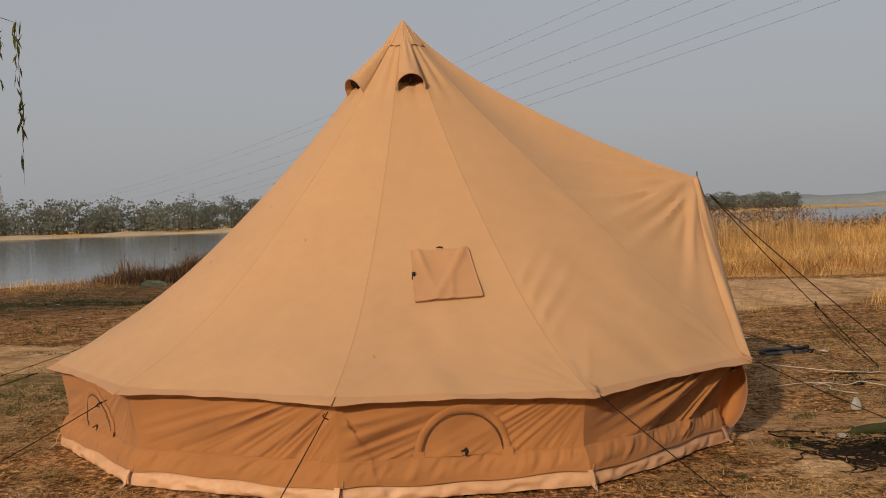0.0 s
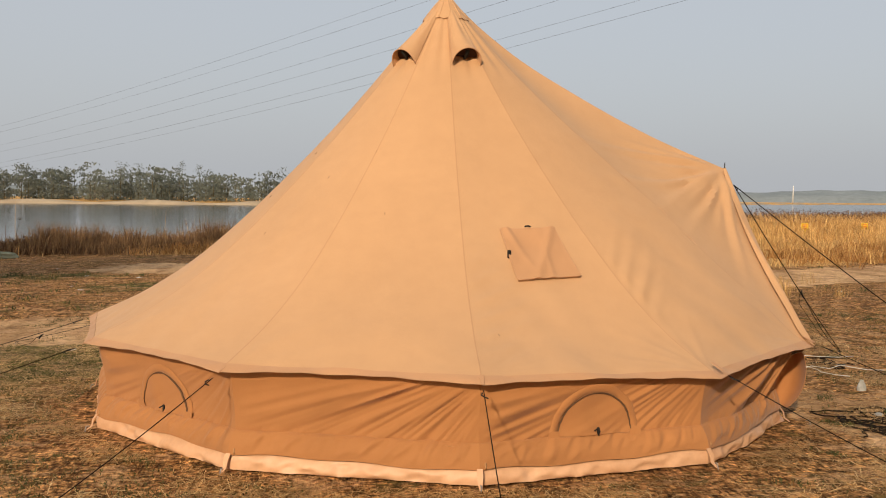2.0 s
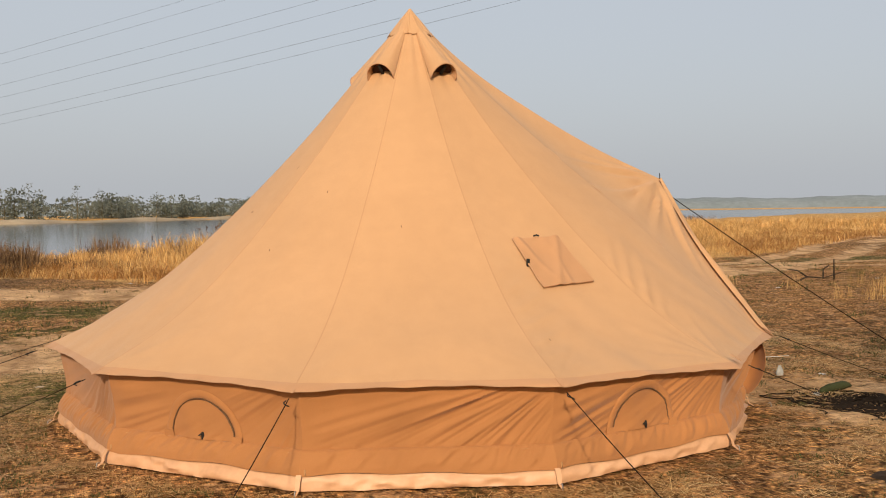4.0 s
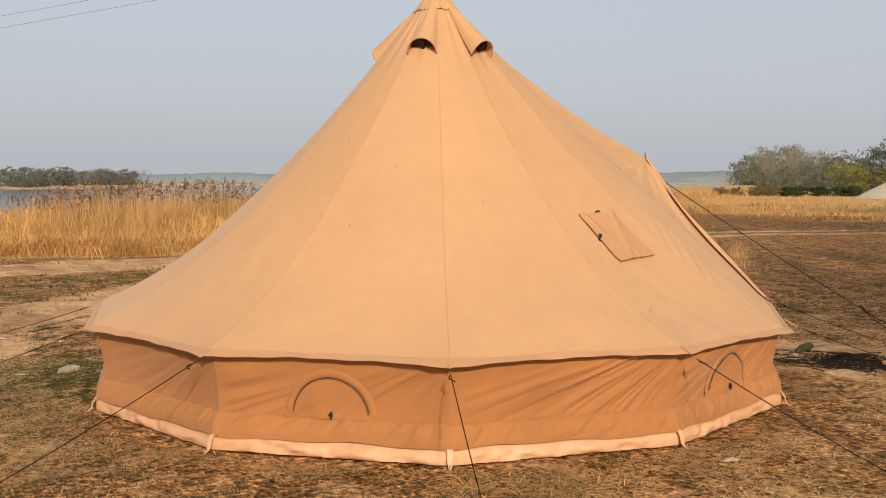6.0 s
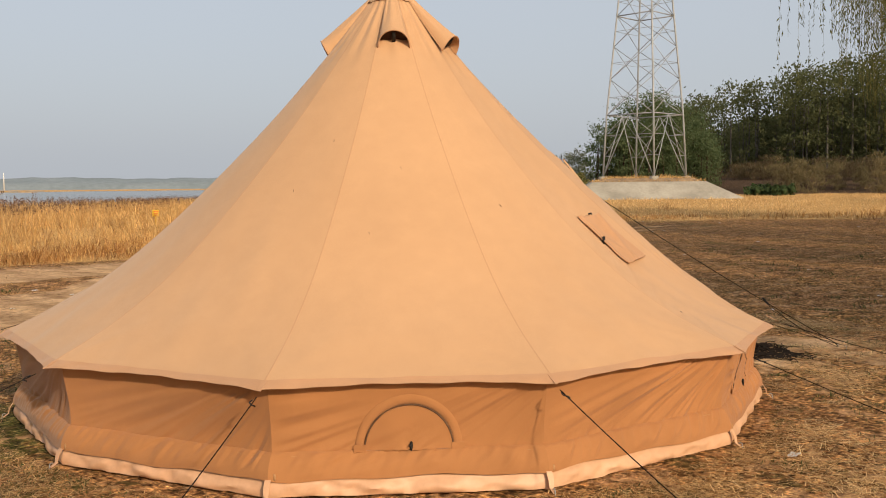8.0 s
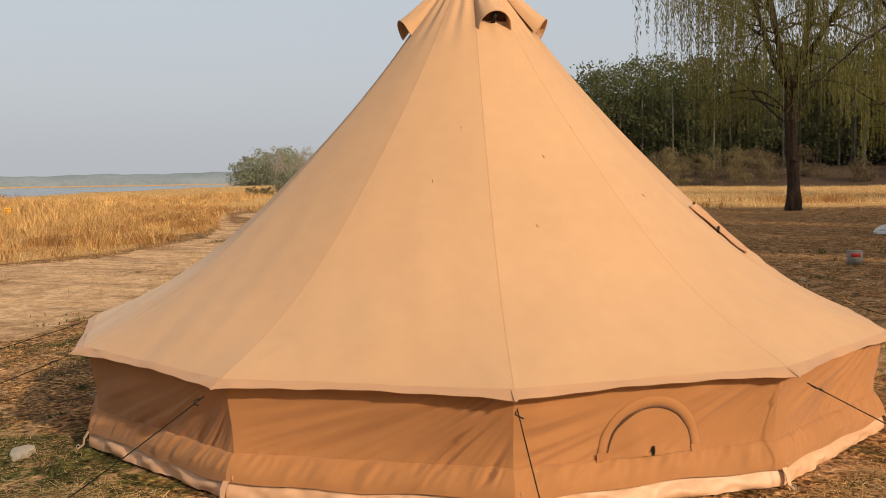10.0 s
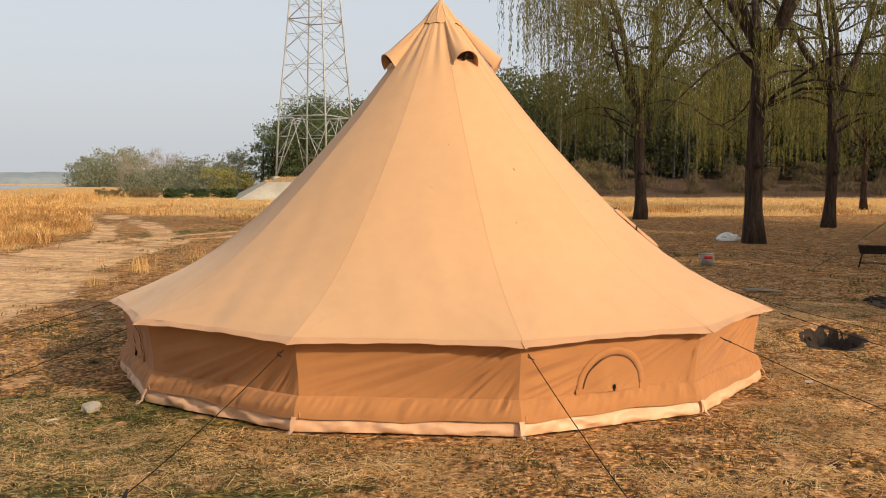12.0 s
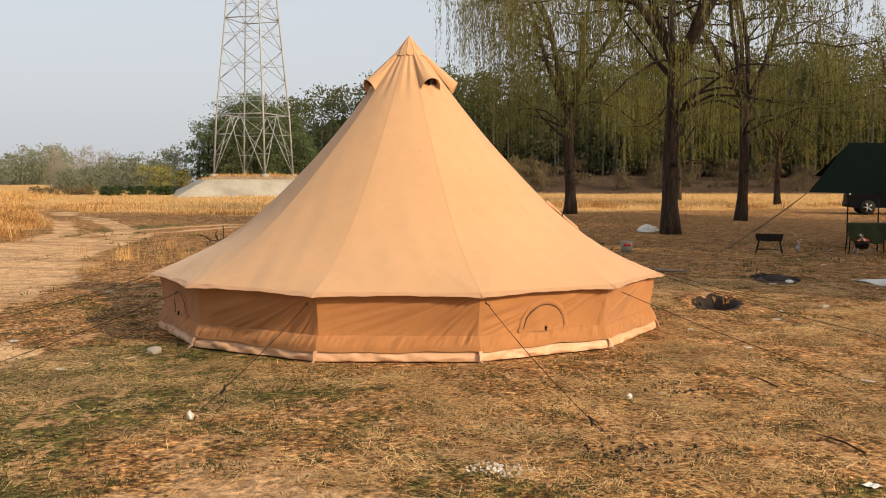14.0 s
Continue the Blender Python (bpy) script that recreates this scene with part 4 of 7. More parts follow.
def window(k):
    """A half-moon wall window, zipped shut, with a stitched band and a toggle."""
    def at(a, z, off):
        return wall_point(k, 0.5 + a / 1.31, z, off)
    w, h, z0 = 0.215, 0.225, 0.215
    arc = [(w * math.cos(th), z0 + h * math.sin(th)) for th in np.linspace(0, math.pi, 33)]
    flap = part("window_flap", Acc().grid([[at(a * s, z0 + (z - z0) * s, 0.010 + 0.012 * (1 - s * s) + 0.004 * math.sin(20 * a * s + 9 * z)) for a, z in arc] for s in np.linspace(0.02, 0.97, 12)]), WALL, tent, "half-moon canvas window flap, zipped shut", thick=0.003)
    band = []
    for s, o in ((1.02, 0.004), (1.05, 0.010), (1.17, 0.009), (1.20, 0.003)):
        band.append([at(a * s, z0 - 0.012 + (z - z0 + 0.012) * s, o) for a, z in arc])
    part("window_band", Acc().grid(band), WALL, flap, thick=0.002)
    # Zip dark and thicker at the sides, standing for the shaded open gaps.
    part("window_zip", Acc().tube([at(a * 0.99, z, 0.012) for a, z in arc], [np.interp(i, [0, 6, 12, 20, 26, 32], [0.0035, 0.0065, 0.004, 0.0022, 0.0045, 0.003]) for i in range(33)], 5), ZIP, flap, "dark zip round the arch, thickened in place of shaded gaps")
    part("window_sill_seam", Acc().tube([at(a, z0 - 0.006, 0.012) for a in np.linspace(-0.26, 0.26, 15)], 0.005, 5), WALL, flap)
    for s in (-1, 1):
        part("corner_patch", Acc().grid([[at(s * 0.235 + a, z, 0.017) for a in (-0.03, 0, 0.03)] for z in (0.195, 0.215, 0.245)]), WALL, flap, thick=0.002)
    tog = at(0.01, z0 + 0.018, 0.03)
    part("toggle", Acc().tube([tog + Vector((0, 0, 0.022)), tog + Vector((0.004, 0.006, 0.0)), tog - Vector((0, 0, 0.02))], [0.006, 0.010, 0.005], 6), BLACK, flap, "knotted black toggle cord")
    part("toggle_cord", Acc().tube([tog + Vector((0.0, 0, 0.018)), tog + Vector((-0.022, -0.01, 0.006))], 0.004, 5), BLACK, flap)


for k in (2, 4, 7, 9):
    window(k)

# stove-pipe flap on the roof
inv = tent.matrix_world.inverted()
tl, tr, br, bl = (roof_point(9, u, v) for u, v in ((0.325, 0.572), (0.775, 0.585), (0.76, 0.707), (0.335, 0.707)))
nf = (tr - tl).cross(bl - tl).normalized() * -1
rows = []
for t in np.linspace(0, 1, 29):
    row = []
    for u in np.linspace(0, 1, 41):
        p = tl.lerp(tr, u).lerp(bl.lerp(br, u), t)
        fold = 0.008 * math.sin(9 * u + 5 * t) * t * (1 - t) * 4 + 0.024 * math.exp(-((u - 0.92 + 0.62 * t) / 0.07) ** 2) * (1 - 0.3 * t) + 0.018 * math.exp(-((u - 0.10 - 0.28 * t) / 0.06) ** 2) * (1 - t) - 0.012 * math.exp(-((u - 0.5) / 0.2) ** 2 - ((t - 0.35) / 0.2) ** 2) + 0.012 * math.exp(-((u - 0.70 + 0.15 * t) / 0.05) ** 2) * t
        row.append(roof_point(9, 0.325 + (0.45 - 0.025 * t) * u + 0.01 * t, (0.572 + 0.013 * u) * (1 - t) + 0.707 * t, 0.012) + nf * (0.6 * fold + 0.006 * t))
    rows.append(row)
flap = part("stove_flap", Acc().grid(rows), FLAP, tent, "square canvas flap covering the stove-pipe hole", thick=0.004)
for edge in ([r[0] for r in rows], [r[-1] for r in rows], rows[-1], rows[0]):
    part("flap_binding", Acc().tube(edge, 0.0055, 6), HEM, flap)
# Brown tube laid in place of the shadow below the flap's lower edge.
part("flap_shade_strip", Acc().tube([p - nf * 0.010 for p in rows[-1]], 0.004, 5), STITCH, flap)
q = rows[0][20] + nf * 0.012
part("flap_toggle", Acc().tube([q + Vector((-0.018, 0, 0.004)), q + nf * 0.012, q + Vector((0.018, 0, 0.004))], 0.006, 6), BLACK, flap)
q = rows[14][0] + nf * 0.002
part("hook_tape", Acc().box(q[:], (0.022, 0.012, 0.05), bevel=0.003), BLACK, flap)
# small cord loops sewn on the roof
for deg, v in ((300, 0.415), (240, 0.40), (210, 0.36)):
    p = seam_point(deg, v)
    n = Vector((math.cos(radians(deg)), math.sin(radians(deg)), 0.6))
    part("roof_cord", Acc().tube([p + n * 0.004, p + n * 0.016 + Vector((0.006, 0, -0.03)), p + n * 0.006 + Vector((0.012, 0, -0.065))], 0.0028, 5), STITCH, tent)
# bits of dark thread clinging to the roof
for k, u, v in ((7, 0.52, 0.47), (7, 0.28, 0.62), (6, 0.75, 0.40), (8, 0.35, 0.55), (9, 0.12, 0.86), (6, 0.55, 0.52)):
    p, q = roof_point(k, u, v, 0.002), roof_point(k, u + 0.008, v + 0.006, 0.004)
    part("thread", Acc().tube([p, p.lerp(q, 0.5) + Vector((0, 0, 0.003)), q], 0.0016, 4), ZIP, tent)
# central pole
part("centre_pole", Acc().tube([(0, 0, 0.012), (0, 0, 2.97)], 0.02, 10), STEEL, tent)

# guy ropes and pegs
W2 = tent.matrix_world
PEGS = {180: (-4.14, 8.48), 210: (-3.88, 6.03), 240: (-1.91, 4.35), 270: (0.2, 3.75), 300: (2.6, 4.34)}
peg_mesh = None


def peg(x, y, toward, kind_label="bent steel tent peg pushed into the ground"):
    global peg_mesh
    z = float(land(x, y))
    if peg_mesh is None:
        pg = thing("tent_peg", (0, 0, 0), kind_label, "tent peg", "tent pegs")
        part("shaft", Acc().tube([(-0.03, 0, -0.12), (0, 0, 0.0), (0.006, 0, 0.03), (0.016, 0, 0.035), (0.024, 0, 0.027)], 0.003, 6), PEG, pg)
        peg_mesh = pg
        pg.matrix_basis = pose(x, y, z, 0, 0, toward)
        return pg
    return copy_thing(peg_mesh, pose(x, y, z, 0, 0, toward))


def guy(start, end, slider=0.0, r=0.0027):
    """A taut cord from the tent to a peg, with a line hook near the tent and a slider."""
    s, e = Vector(start), Vector(end)
    li = inv
    pts = [li @ (s.lerp(e, t) - Vector((0, 0, 0.03 * math.sin(math.pi * t)))) for t in np.linspace(0, 1, 14)]
    rope = part("guy_rope", Acc().tube(pts, r, 5), ROPE, tent, "thin black guy rope")
    d = (pts[-1] - pts[0]).normalized()
    h = pts[0] + d * 0.05
    side = d.cross(Vector((0, 0, 1))).normalized()
    part("line_hook", Acc().tube([h - d * 0.025 + side * 0.008, h + side * 0.014, h + d * 0.025 - side * 0.004, h + d * 0.010 - side * 0.017 - Vector((0, 0, 0.012))], 0.0036, 5), BLACK, rope)
    if slider:
        m = pts[0].lerp(pts[-1], slider) - Vector((0, 0, 0.01))
        e2 = pts[-1]
        part("rope_tail", Acc().tube([m, m - side * 0.035 + d * 0.02, m - side * 0.06 + d * 0.08 - Vector((0, 0, 0.05)), m.lerp(e2, 0.6) - side * 0.055 - Vector((0, 0, 0.05)), m.lerp(e2, 0.9) - side * 0.02, e2 - Vector((0, 0, 0.01))], 0.0024, 5), ROPE, rope, "slack loop of the guy rope")
        part("slider", Acc().tube([m - d * 0.03 + Vector((0, 0, 0.01)), m - side * 0.012, m + d * 0.03 - Vector((0, 0, 0.02))], [0.007, 0.010, 0.007], 6), BLACK, rope)
    return rope


for k in range(1, 12):
    deg = 30 * k
    tip = W2 @ Vector((2.71 * math.cos(radians(deg)), 2.71 * math.sin(radians(deg)), 0.522))
    px, py = PEGS.get(deg, ((W2 @ Vector(((4.7 if 100 < deg < 160 else 4.15) * math.cos(radians(deg)), (4.7 if 100 < deg < 160 else 4.15) * math.sin(radians(deg)), 0)))[:2]))
    guy(tip, (px, py, float(land(px, py)) + 0.03), {180: 0.82, 150: 0.82, 210: 0.93}.get(deg, 0.0))
    peg(px, py, deg - 0.9 + 180)
    b = W2 @ Vector(((BASE_R + 0.085) * math.cos(radians(deg)), (BASE_R + 0.085) * math.sin(radians(deg)), 0))
    peg(b.x, b.y, deg + 180)
top = W2 @ (PEAK + Vector((0.09, 0.04, -0.12)))
for px, py, s in ((3.96, 6.38, 0.74), (4.26, 9.78, 0.60)):
    guy(top, (px, py, 0.03), s, 0.0038)
    low = top.lerp(Vector((px, py, 0.03)), s)
    part("guy_rope", Acc().tube([inv @ (low.lerp(Vector((px, py, 0.03)), t) - Vector((0, 0, 0.045 * math.sin(math.pi * t) + 0.02))) for t in np.linspace(0, 1, 8)], 0.003, 5), ROPE, tent, "doubled end of the guy rope below its slider")
    peg(px, py, 180)
# ---- trees ----


def cards(c, length, width, rng, droop=0.0, out=None):
    """Small leaf quads (diamonds) at the centres c, turned at random; droop pulls their long side downward."""
    n = len(c)
    d = rng.normal(size=(n, 3))
    d[:, 2] -= droop * 2
    d /= np.linalg.norm(d, axis=1)[:, None]
    s = np.cross(d, rng.normal(size=(n, 3)))
    s /= np.linalg.norm(s, axis=1)[:, None] + 1e-9
    if out is not None:
        # leaves that lie along the crown's surface
        nrm = out + rng.normal(scale=0.9, size=(n, 3))
        nrm /= np.linalg.norm(nrm, axis=1)[:, None] + 1e-9
        d = np.cross(nrm, d)
        d /= np.linalg.norm(d, axis=1)[:, None] + 1e-9
        s = np.cross(nrm, d)
    ln, wd = (length * rng.uniform(0.7, 1.3, n))[:, None], (width * rng.uniform(0.7, 1.3, n))[:, None]
    v = np.stack([c - d * ln / 2, c + s * wd / 2, c + d * ln / 2, c - s * wd / 2], 1).reshape(-1, 3)
    return v, np.arange(4 * n).reshape(n, 4)


def limb(rng, start, direction, length, r0, steps, up=0.0, wild=0.25):
    pts, d, p = [Vector(start)], Vector(direction).normalized(), Vector(start)
    for i in range(steps):
        d = (d + Vector(rng.normal(size=3)) * wild * 0.35 + Vector((0, 0, up))).normalized()
        p = p + d * (length / steps)
        pts.append(p.copy())
    return pts, [r0 * (1 - 0.8 * i / steps) for i in range(steps + 1)]


def willow(x, y, seed, height, fork, r_trunk, spread, strands, lean=(0.0, 0.0), low=2.6, leafy=1.0, big_leaf=1.0):
    rng = np.random.default_rng(seed)
    tree = thing("willow_tree", (x, y, float(land(x, y)) - 0.05), "weeping willow with dark rough bark and sparse young leaves", "tree", "willows by the camp")
    wood = Acc()
    pts = [Vector((0, 0, -0.1))]
    rad = [r_trunk * 1.45]
    for i in range(1, 11):
        t = i / 10
        pts.append(Vector((lean[0] * t * fork + 0.05 * math.sin(5 * t + seed), lean[1] * t * fork + 0.05 * math.cos(4 * t + seed), fork * t)))
        rad.append(r_trunk * (1.18 if i == 1 else 1.0 - 0.16 * t))
    wood.tube(pts, rad, 14)
    knot = pts[4] + Vector((-r_trunk * 0.85, -r_trunk * 0.35, 0.1))
    wood.tube([knot, knot + Vector((-0.10, -0.05, 0.03))], [0.11, 0.07], 8)
    top = pts[-1]
    tips = []
    n_main = 5
    for k in range(n_main):
        a = 2 * math.pi * (k + rng.uniform(-0.3, 0.3)) / n_main + seed
        out = 0.32 + 0.38 * rng.random()
        lp, lr = limb(rng, top - Vector((0, 0, rng.uniform(0, 0.5))), (math.cos(a) * out, math.sin(a) * out, 1.0), (height - fork) * rng.uniform(0.8, 1.1), r_trunk * rng.uniform(0.5, 0.72), 9, 0.03, 0.2)
        wood.tube(lp, lr, 8)
        for i in range(3, 10):
            for _ in range(2):
                b = a + rng.uniform(-1.4, 1.4)
                sp, sr = limb(rng, lp[i], (math.cos(b), math.sin(b), rng.uniform(0.1, 0.8)), spread * rng.uniform(0.35, 0.85), max(0.022, lr[i] * 0.48), 7, -0.03, 0.4)
                wood.tube(sp, sr, 5)
                tips.extend(sp[2:])
                for j in (3, 5, 6):
                    c = b + rng.uniform(-1, 1)
                    tp, tr = limb(rng, sp[j], (math.cos(c), math.sin(c), rng.uniform(-0.2, 0.3)), spread * rng.uniform(0.12, 0.32), 0.016, 4, -0.08, 0.4)
                    wood.tube(tp, tr, 4)
                    tips.extend(tp[1:])
    # a few low drooping boughs
    for k in range(9):
        a = seed * 2 + k * 1.7
        sp, sr = limb(rng, pts[7 + k % 4], (math.cos(a), math.sin(a), 0.75), spread * rng.uniform(0.7, 1.05), 0.05, 9, -0.09, 0.5)
        wood.tube(sp, sr, 5)
        tips.extend(sp[3:] * 5)
    part("trunk", wood, BARK, tree, "furrowed dark brown bark")
    tips = [t for t in tips if t.z > low + 0.8 and math.hypot(t.x, t.y) > spread * 0.22 + 0.25 * rng.random() * spread]
    strand, leaf = Acc(), []
    for i in range(strands):
        s = tips[int(rng.integers(len(tips)))]
        ln = min((s.z - low) * rng.uniform(0.3, 1.0), rng.uniform(1.2, 5.2))
        a = rng.uniform(0, 2 * math.pi)
        kick = rng.uniform(0.08, 0.35)
        sp = []
        for j in range(5):
            t = j / 4
            sp.append(s + Vector((math.cos(a) * kick * math.sin(t * 2.0), math.sin(a) * kick * math.sin(t * 2.0), 0.1 * math.sin(math.pi * t) - ln * t * t * (1.1 - 0.1 * t) / 1.0)))
        strand.tube(sp, [0.0045 * big_leaf ** 0.5, 0.004 * big_leaf ** 0.5, 0.0035 * big_leaf ** 0.5, 0.003, 0.002], 3, False)
        m = int(ln * 10 * leafy) + 2
        t = rng.random(m) ** 0.7
        q = np.array([tuple(p) for p in sp])
        i0 = np.minimum((t * 4).astype(int), 3)
        f = (t * 4 - i0)[:, None]
        leaf.append(q[i0] * (1 - f) + q[i0 + 1] * f + rng.normal(scale=0.035, size=(m, 3)))
    part("shoot_curtain", strand, SHOOT, tree)
    v, f = cards(np.concatenate(leaf), 0.17 * big_leaf, 0.030 * big_leaf, rng, 1.8)
    crown = mesh_np("crown", v, f, LEAF)
    crown.parent = tree
    crown["label"] = "hanging curtains of small yellow-green leaves"
    return tree


willow(35.4, 10.77, 3, 13.5, 5.0, 0.26, 6.0, 1350, (0.01, 0.02), 2.6)
willow(18.5, 5.92, 5, 12.5, 4.9, 0.235, 5.4, 950, (0.0, 0.0), 2.7)
willow(30.9, 3.33, 8, 13.0, 5.0, 0.215, 5.6, 540, (0.03, -0.02), 2.8)
willow(-10.95, 14.4, 12, 6.6, 2.4, 0.22, 3.3, 850, (0, 0), 1.5, 1.6, 1.5)
willow(52.0, -8.0, 15, 13.0, 4.5, 0.26, 5.5, 500, (0, 0), 2.5)
# two more farther off, before the wood
for wx, wy, ws in ((55.3, -0.3, 43), (66.0, 6.0, 46)):
    willow(wx, wy, ws, 11.0, 4.0, 0.20, 5.0, 420, (0, 0), 2.2, 0.8, 1.8)
# an unseen row, added behind the camp to shade the worn ground
for wx, wy, ws in ((4.2, -10.0, 20), (11.0, -10.5, 22), (18.0, -10.0, 25), (25.0, -9.0, 27)):
    willow(wx, wy, ws, 12.5, 4.2, 0.28, 5.5, 330, (0, 0), 2.0, 1.0, 3.4)
# one smaller unseen willow, added to shade the ground nearer the camp
willow(2.8, -5.5, 31, 8.0, 2.8, 0.20, 3.0, 260, (0, 0), 1.6, 1.4, 1.8)


def forest(name, spots, rng, mats, label, leaf=(0.34, 0.22), per=700, slim=1.0, low=0.28, core=0.45, up=0.0):
    """Many far trees in one: trunks and crowns of small leaves, each crown of clumps with gaps."""
    trunks, leaves, outs = Acc(), [], []
    for x, y, h in spots:
        z = float(land(x, y))
        bend = rng.normal(scale=0.02 * h, size=2)
        trunks.tube([(x, y, z - 0.2), (x + bend[0] * 0.4, y + bend[1] * 0.4, z + h * 0.5), (x + bend[0], y + bend[1], z + h * 0.80)], [0.012 * h, 0.008 * h, 0.002 * h], 5, False)
        k = 22
        t = rng.uniform(low, 1.0, k)
        wide = slim * h * 0.13 * np.sqrt(np.maximum(0.02, 1 - ((t - 0.42) / 0.60) ** 2))
        a = rng.uniform(0, 2 * math.pi, k)
        rr = wide * np.sqrt(rng.random(k))
        c = np.stack([x + bend[0] * t + rr * np.cos(a), y + bend[1] * t + rr * np.sin(a), z + h * t], 1)
        m = int(per * h / 15)
        pick = rng.integers(0, k, m)
        off = rng.normal(size=(m, 3)) * np.array([0.026, 0.026, 0.032]) * h * np.array([slim, slim, 1])
        leaves.append(c[pick] + off)
        o1 = off / (0.035 * h * slim) * 0.5 + (c[pick] - np.array([x, y, z + h * 0.45])) / (0.14 * h * slim) * 0.6 + np.array([0, 0, 0.25])
        outs.append(o1 / (np.linalg.norm(o1, axis=1)[:, None] + 1e-9))
    v, f = cards(np.concatenate(leaves), leaf[0], leaf[1], rng, -up, None if up else np.concatenate(outs))
    # inner foliage: uneven lumps that close the crowns
    bm = bmesh.new()
    bmesh.ops.create_icosphere(bm, subdivisions=2, radius=1.0)
    iv, jf = np.array([tuple(q.co) for q in bm.verts]), np.array([[q.index for q in t.verts] for t in bm.faces])
    bm.free()
    cv, cf = [], []
    for i, (x, y, h) in enumerate(spots):
        z, bot = float(land(x, y)), max(0.02, low)
        k = 1 + 0.22 * np.sin(iv @ rng.normal(scale=2.4, size=3) + i) + 0.18 * np.sin(iv @ rng.normal(scale=4.5, size=3) + 2 * i)
        cv.append(iv * k[:, None] * np.array([0.135 * h * slim * core, 0.135 * h * slim * core, h * (0.97 - bot) / 2 * 0.92]) + np.array([x, y, z + h * (0.97 + bot) / 2 - 0.03 * h]))
        cf.append(jf + i * len(iv))
    if core:
        inner = mesh_np(name + "_mass", np.concatenate(cv), np.concatenate(cf), mats[0])
        inner.data.shade_smooth()
        tagged(inner, "close inner foliage of " + label, "foliage", kind="stuff")
    crowns = mesh_np(name, v, f, mats[0])
    tagged(crowns, label, "trees", kind="stuff")
    st = part(name + "_trunks", trunks, mats[1])
    tagged(st, "bare straight trunks of " + label, "trunks", kind="stuff")


rng = np.random.default_rng(21)
spots = []
for k in range(270):
    t = rng.random()
    bx, by = np.interp(t, [0, 0.4, 0.7, 1], [122, 114, 110, 104]), np.interp(t, [0, 0.4, 0.7, 1], [70, 26, -4, -32])
    d = 20 * rng.random() ** 1.4
    h = np.interp(t, [0, 0.25, 0.55, 1], [11, 13.5, 15.0, 14]) * rng.uniform(0.88, 1.08)
    spots.append((bx + d, by + rng.normal(scale=1.5) + d * 0.2, h))
forest("poplar_wood", spots, rng, (FOREST, PALEBARK), "tall olive-green spring poplars along the meadow", per=600, slim=1.95, low=0.06, leaf=(0.46, 0.24), core=0.0, up=0.35)
spots = []
for k in range(170):
    t = rng.random()
    spots.append((np.interp(t, [0, 0.5, 1], [152, 146, 134]) + rng.uniform(-3, 6), np.interp(t, [0, 0.5, 1], [85, 20, -50]), np.interp(t, [0, 0.5, 1], [8.5, 11.0, 10]) * rng.uniform(0.9, 1.1)))
forest("deep_wood", spots, rng, (FOREST, BARK), "dense dark wood behind the poplars", leaf=(0.55, 0.3), per=200, slim=2.4, low=0.0, core=0.9)
spots = []
for k in range(130):
    t = rng.random()
    spots.append((np.interp(t, [0, 0.5, 1], [147, 144, 132]) + rng.uniform(-3, 3), np.interp(t, [0, 0.5, 1], [75, 10, -70]) + rng.normal(), rng.uniform(2.0, 3.5)))
forest("wood_floor_scrub", spots, rng, (BUSH, BARK), "low brown scrub deep in the wood", leaf=(0.5, 0.3), per=420, slim=3.4, low=0.0, core=0.9)
spots = []
for k in range(75):
    a, r = rng.uniform(0, 2 * math.pi), 12 * math.sqrt(rng.random())
    spots.append((99 + r * math.cos(a) * 0.6, 57.5 + r * math.sin(a) * 0.6, 11.2 * (1 - 0.45 * (r / 13) ** 2) * rng.uniform(0.8, 1.08)))
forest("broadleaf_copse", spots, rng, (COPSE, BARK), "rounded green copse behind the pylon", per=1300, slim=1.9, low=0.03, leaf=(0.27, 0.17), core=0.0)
# Far bare twigs, their base colour paled in place of haze.
BARE = random_tone("haze_paled_twigs", [(0.27, 0.24, 0.19), (0.32, 0.28, 0.22), (0.23, 0.21, 0.16)], 0.95, True, 0.3, 0.05, 0.2)
YELLOWBUSH = random_tone("yellow_green_bush", [(0.24, 0.23, 0.07), (0.30, 0.27, 0.09), (0.17, 0.18, 0.06)], 0.9, True, 0.3, 0.3, 0.3)


def fan(count, a0, a1, d0, d1, height):
    """Tree spots in a fan of bearings seen from the camp, with a height for each bearing."""
    out = []
    for k in range(count):
        q, d = rng.uniform(a0, a1), rng.uniform(d0, d1)
        out.append((-9.0 + d * math.cos(radians(q)), 5.6 + d * math.sin(radians(q)), height(q) * rng.uniform(0.65, 1.08)))
    return out


tall = lambda q: np.interp(q, [28, 31, 33, 34.5, 36, 38, 42], [5.8, 4.9, 4.5, 3.5, 2.6, 2.4, 2.2])
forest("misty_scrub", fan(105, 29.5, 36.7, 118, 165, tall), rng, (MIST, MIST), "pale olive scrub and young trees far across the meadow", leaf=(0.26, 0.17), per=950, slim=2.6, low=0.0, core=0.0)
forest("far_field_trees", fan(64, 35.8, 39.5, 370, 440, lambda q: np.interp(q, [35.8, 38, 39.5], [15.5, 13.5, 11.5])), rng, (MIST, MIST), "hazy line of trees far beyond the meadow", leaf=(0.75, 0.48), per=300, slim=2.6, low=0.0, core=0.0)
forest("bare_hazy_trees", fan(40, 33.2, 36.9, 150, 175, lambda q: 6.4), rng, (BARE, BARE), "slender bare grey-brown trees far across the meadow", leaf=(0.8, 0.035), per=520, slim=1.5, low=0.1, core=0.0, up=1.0)
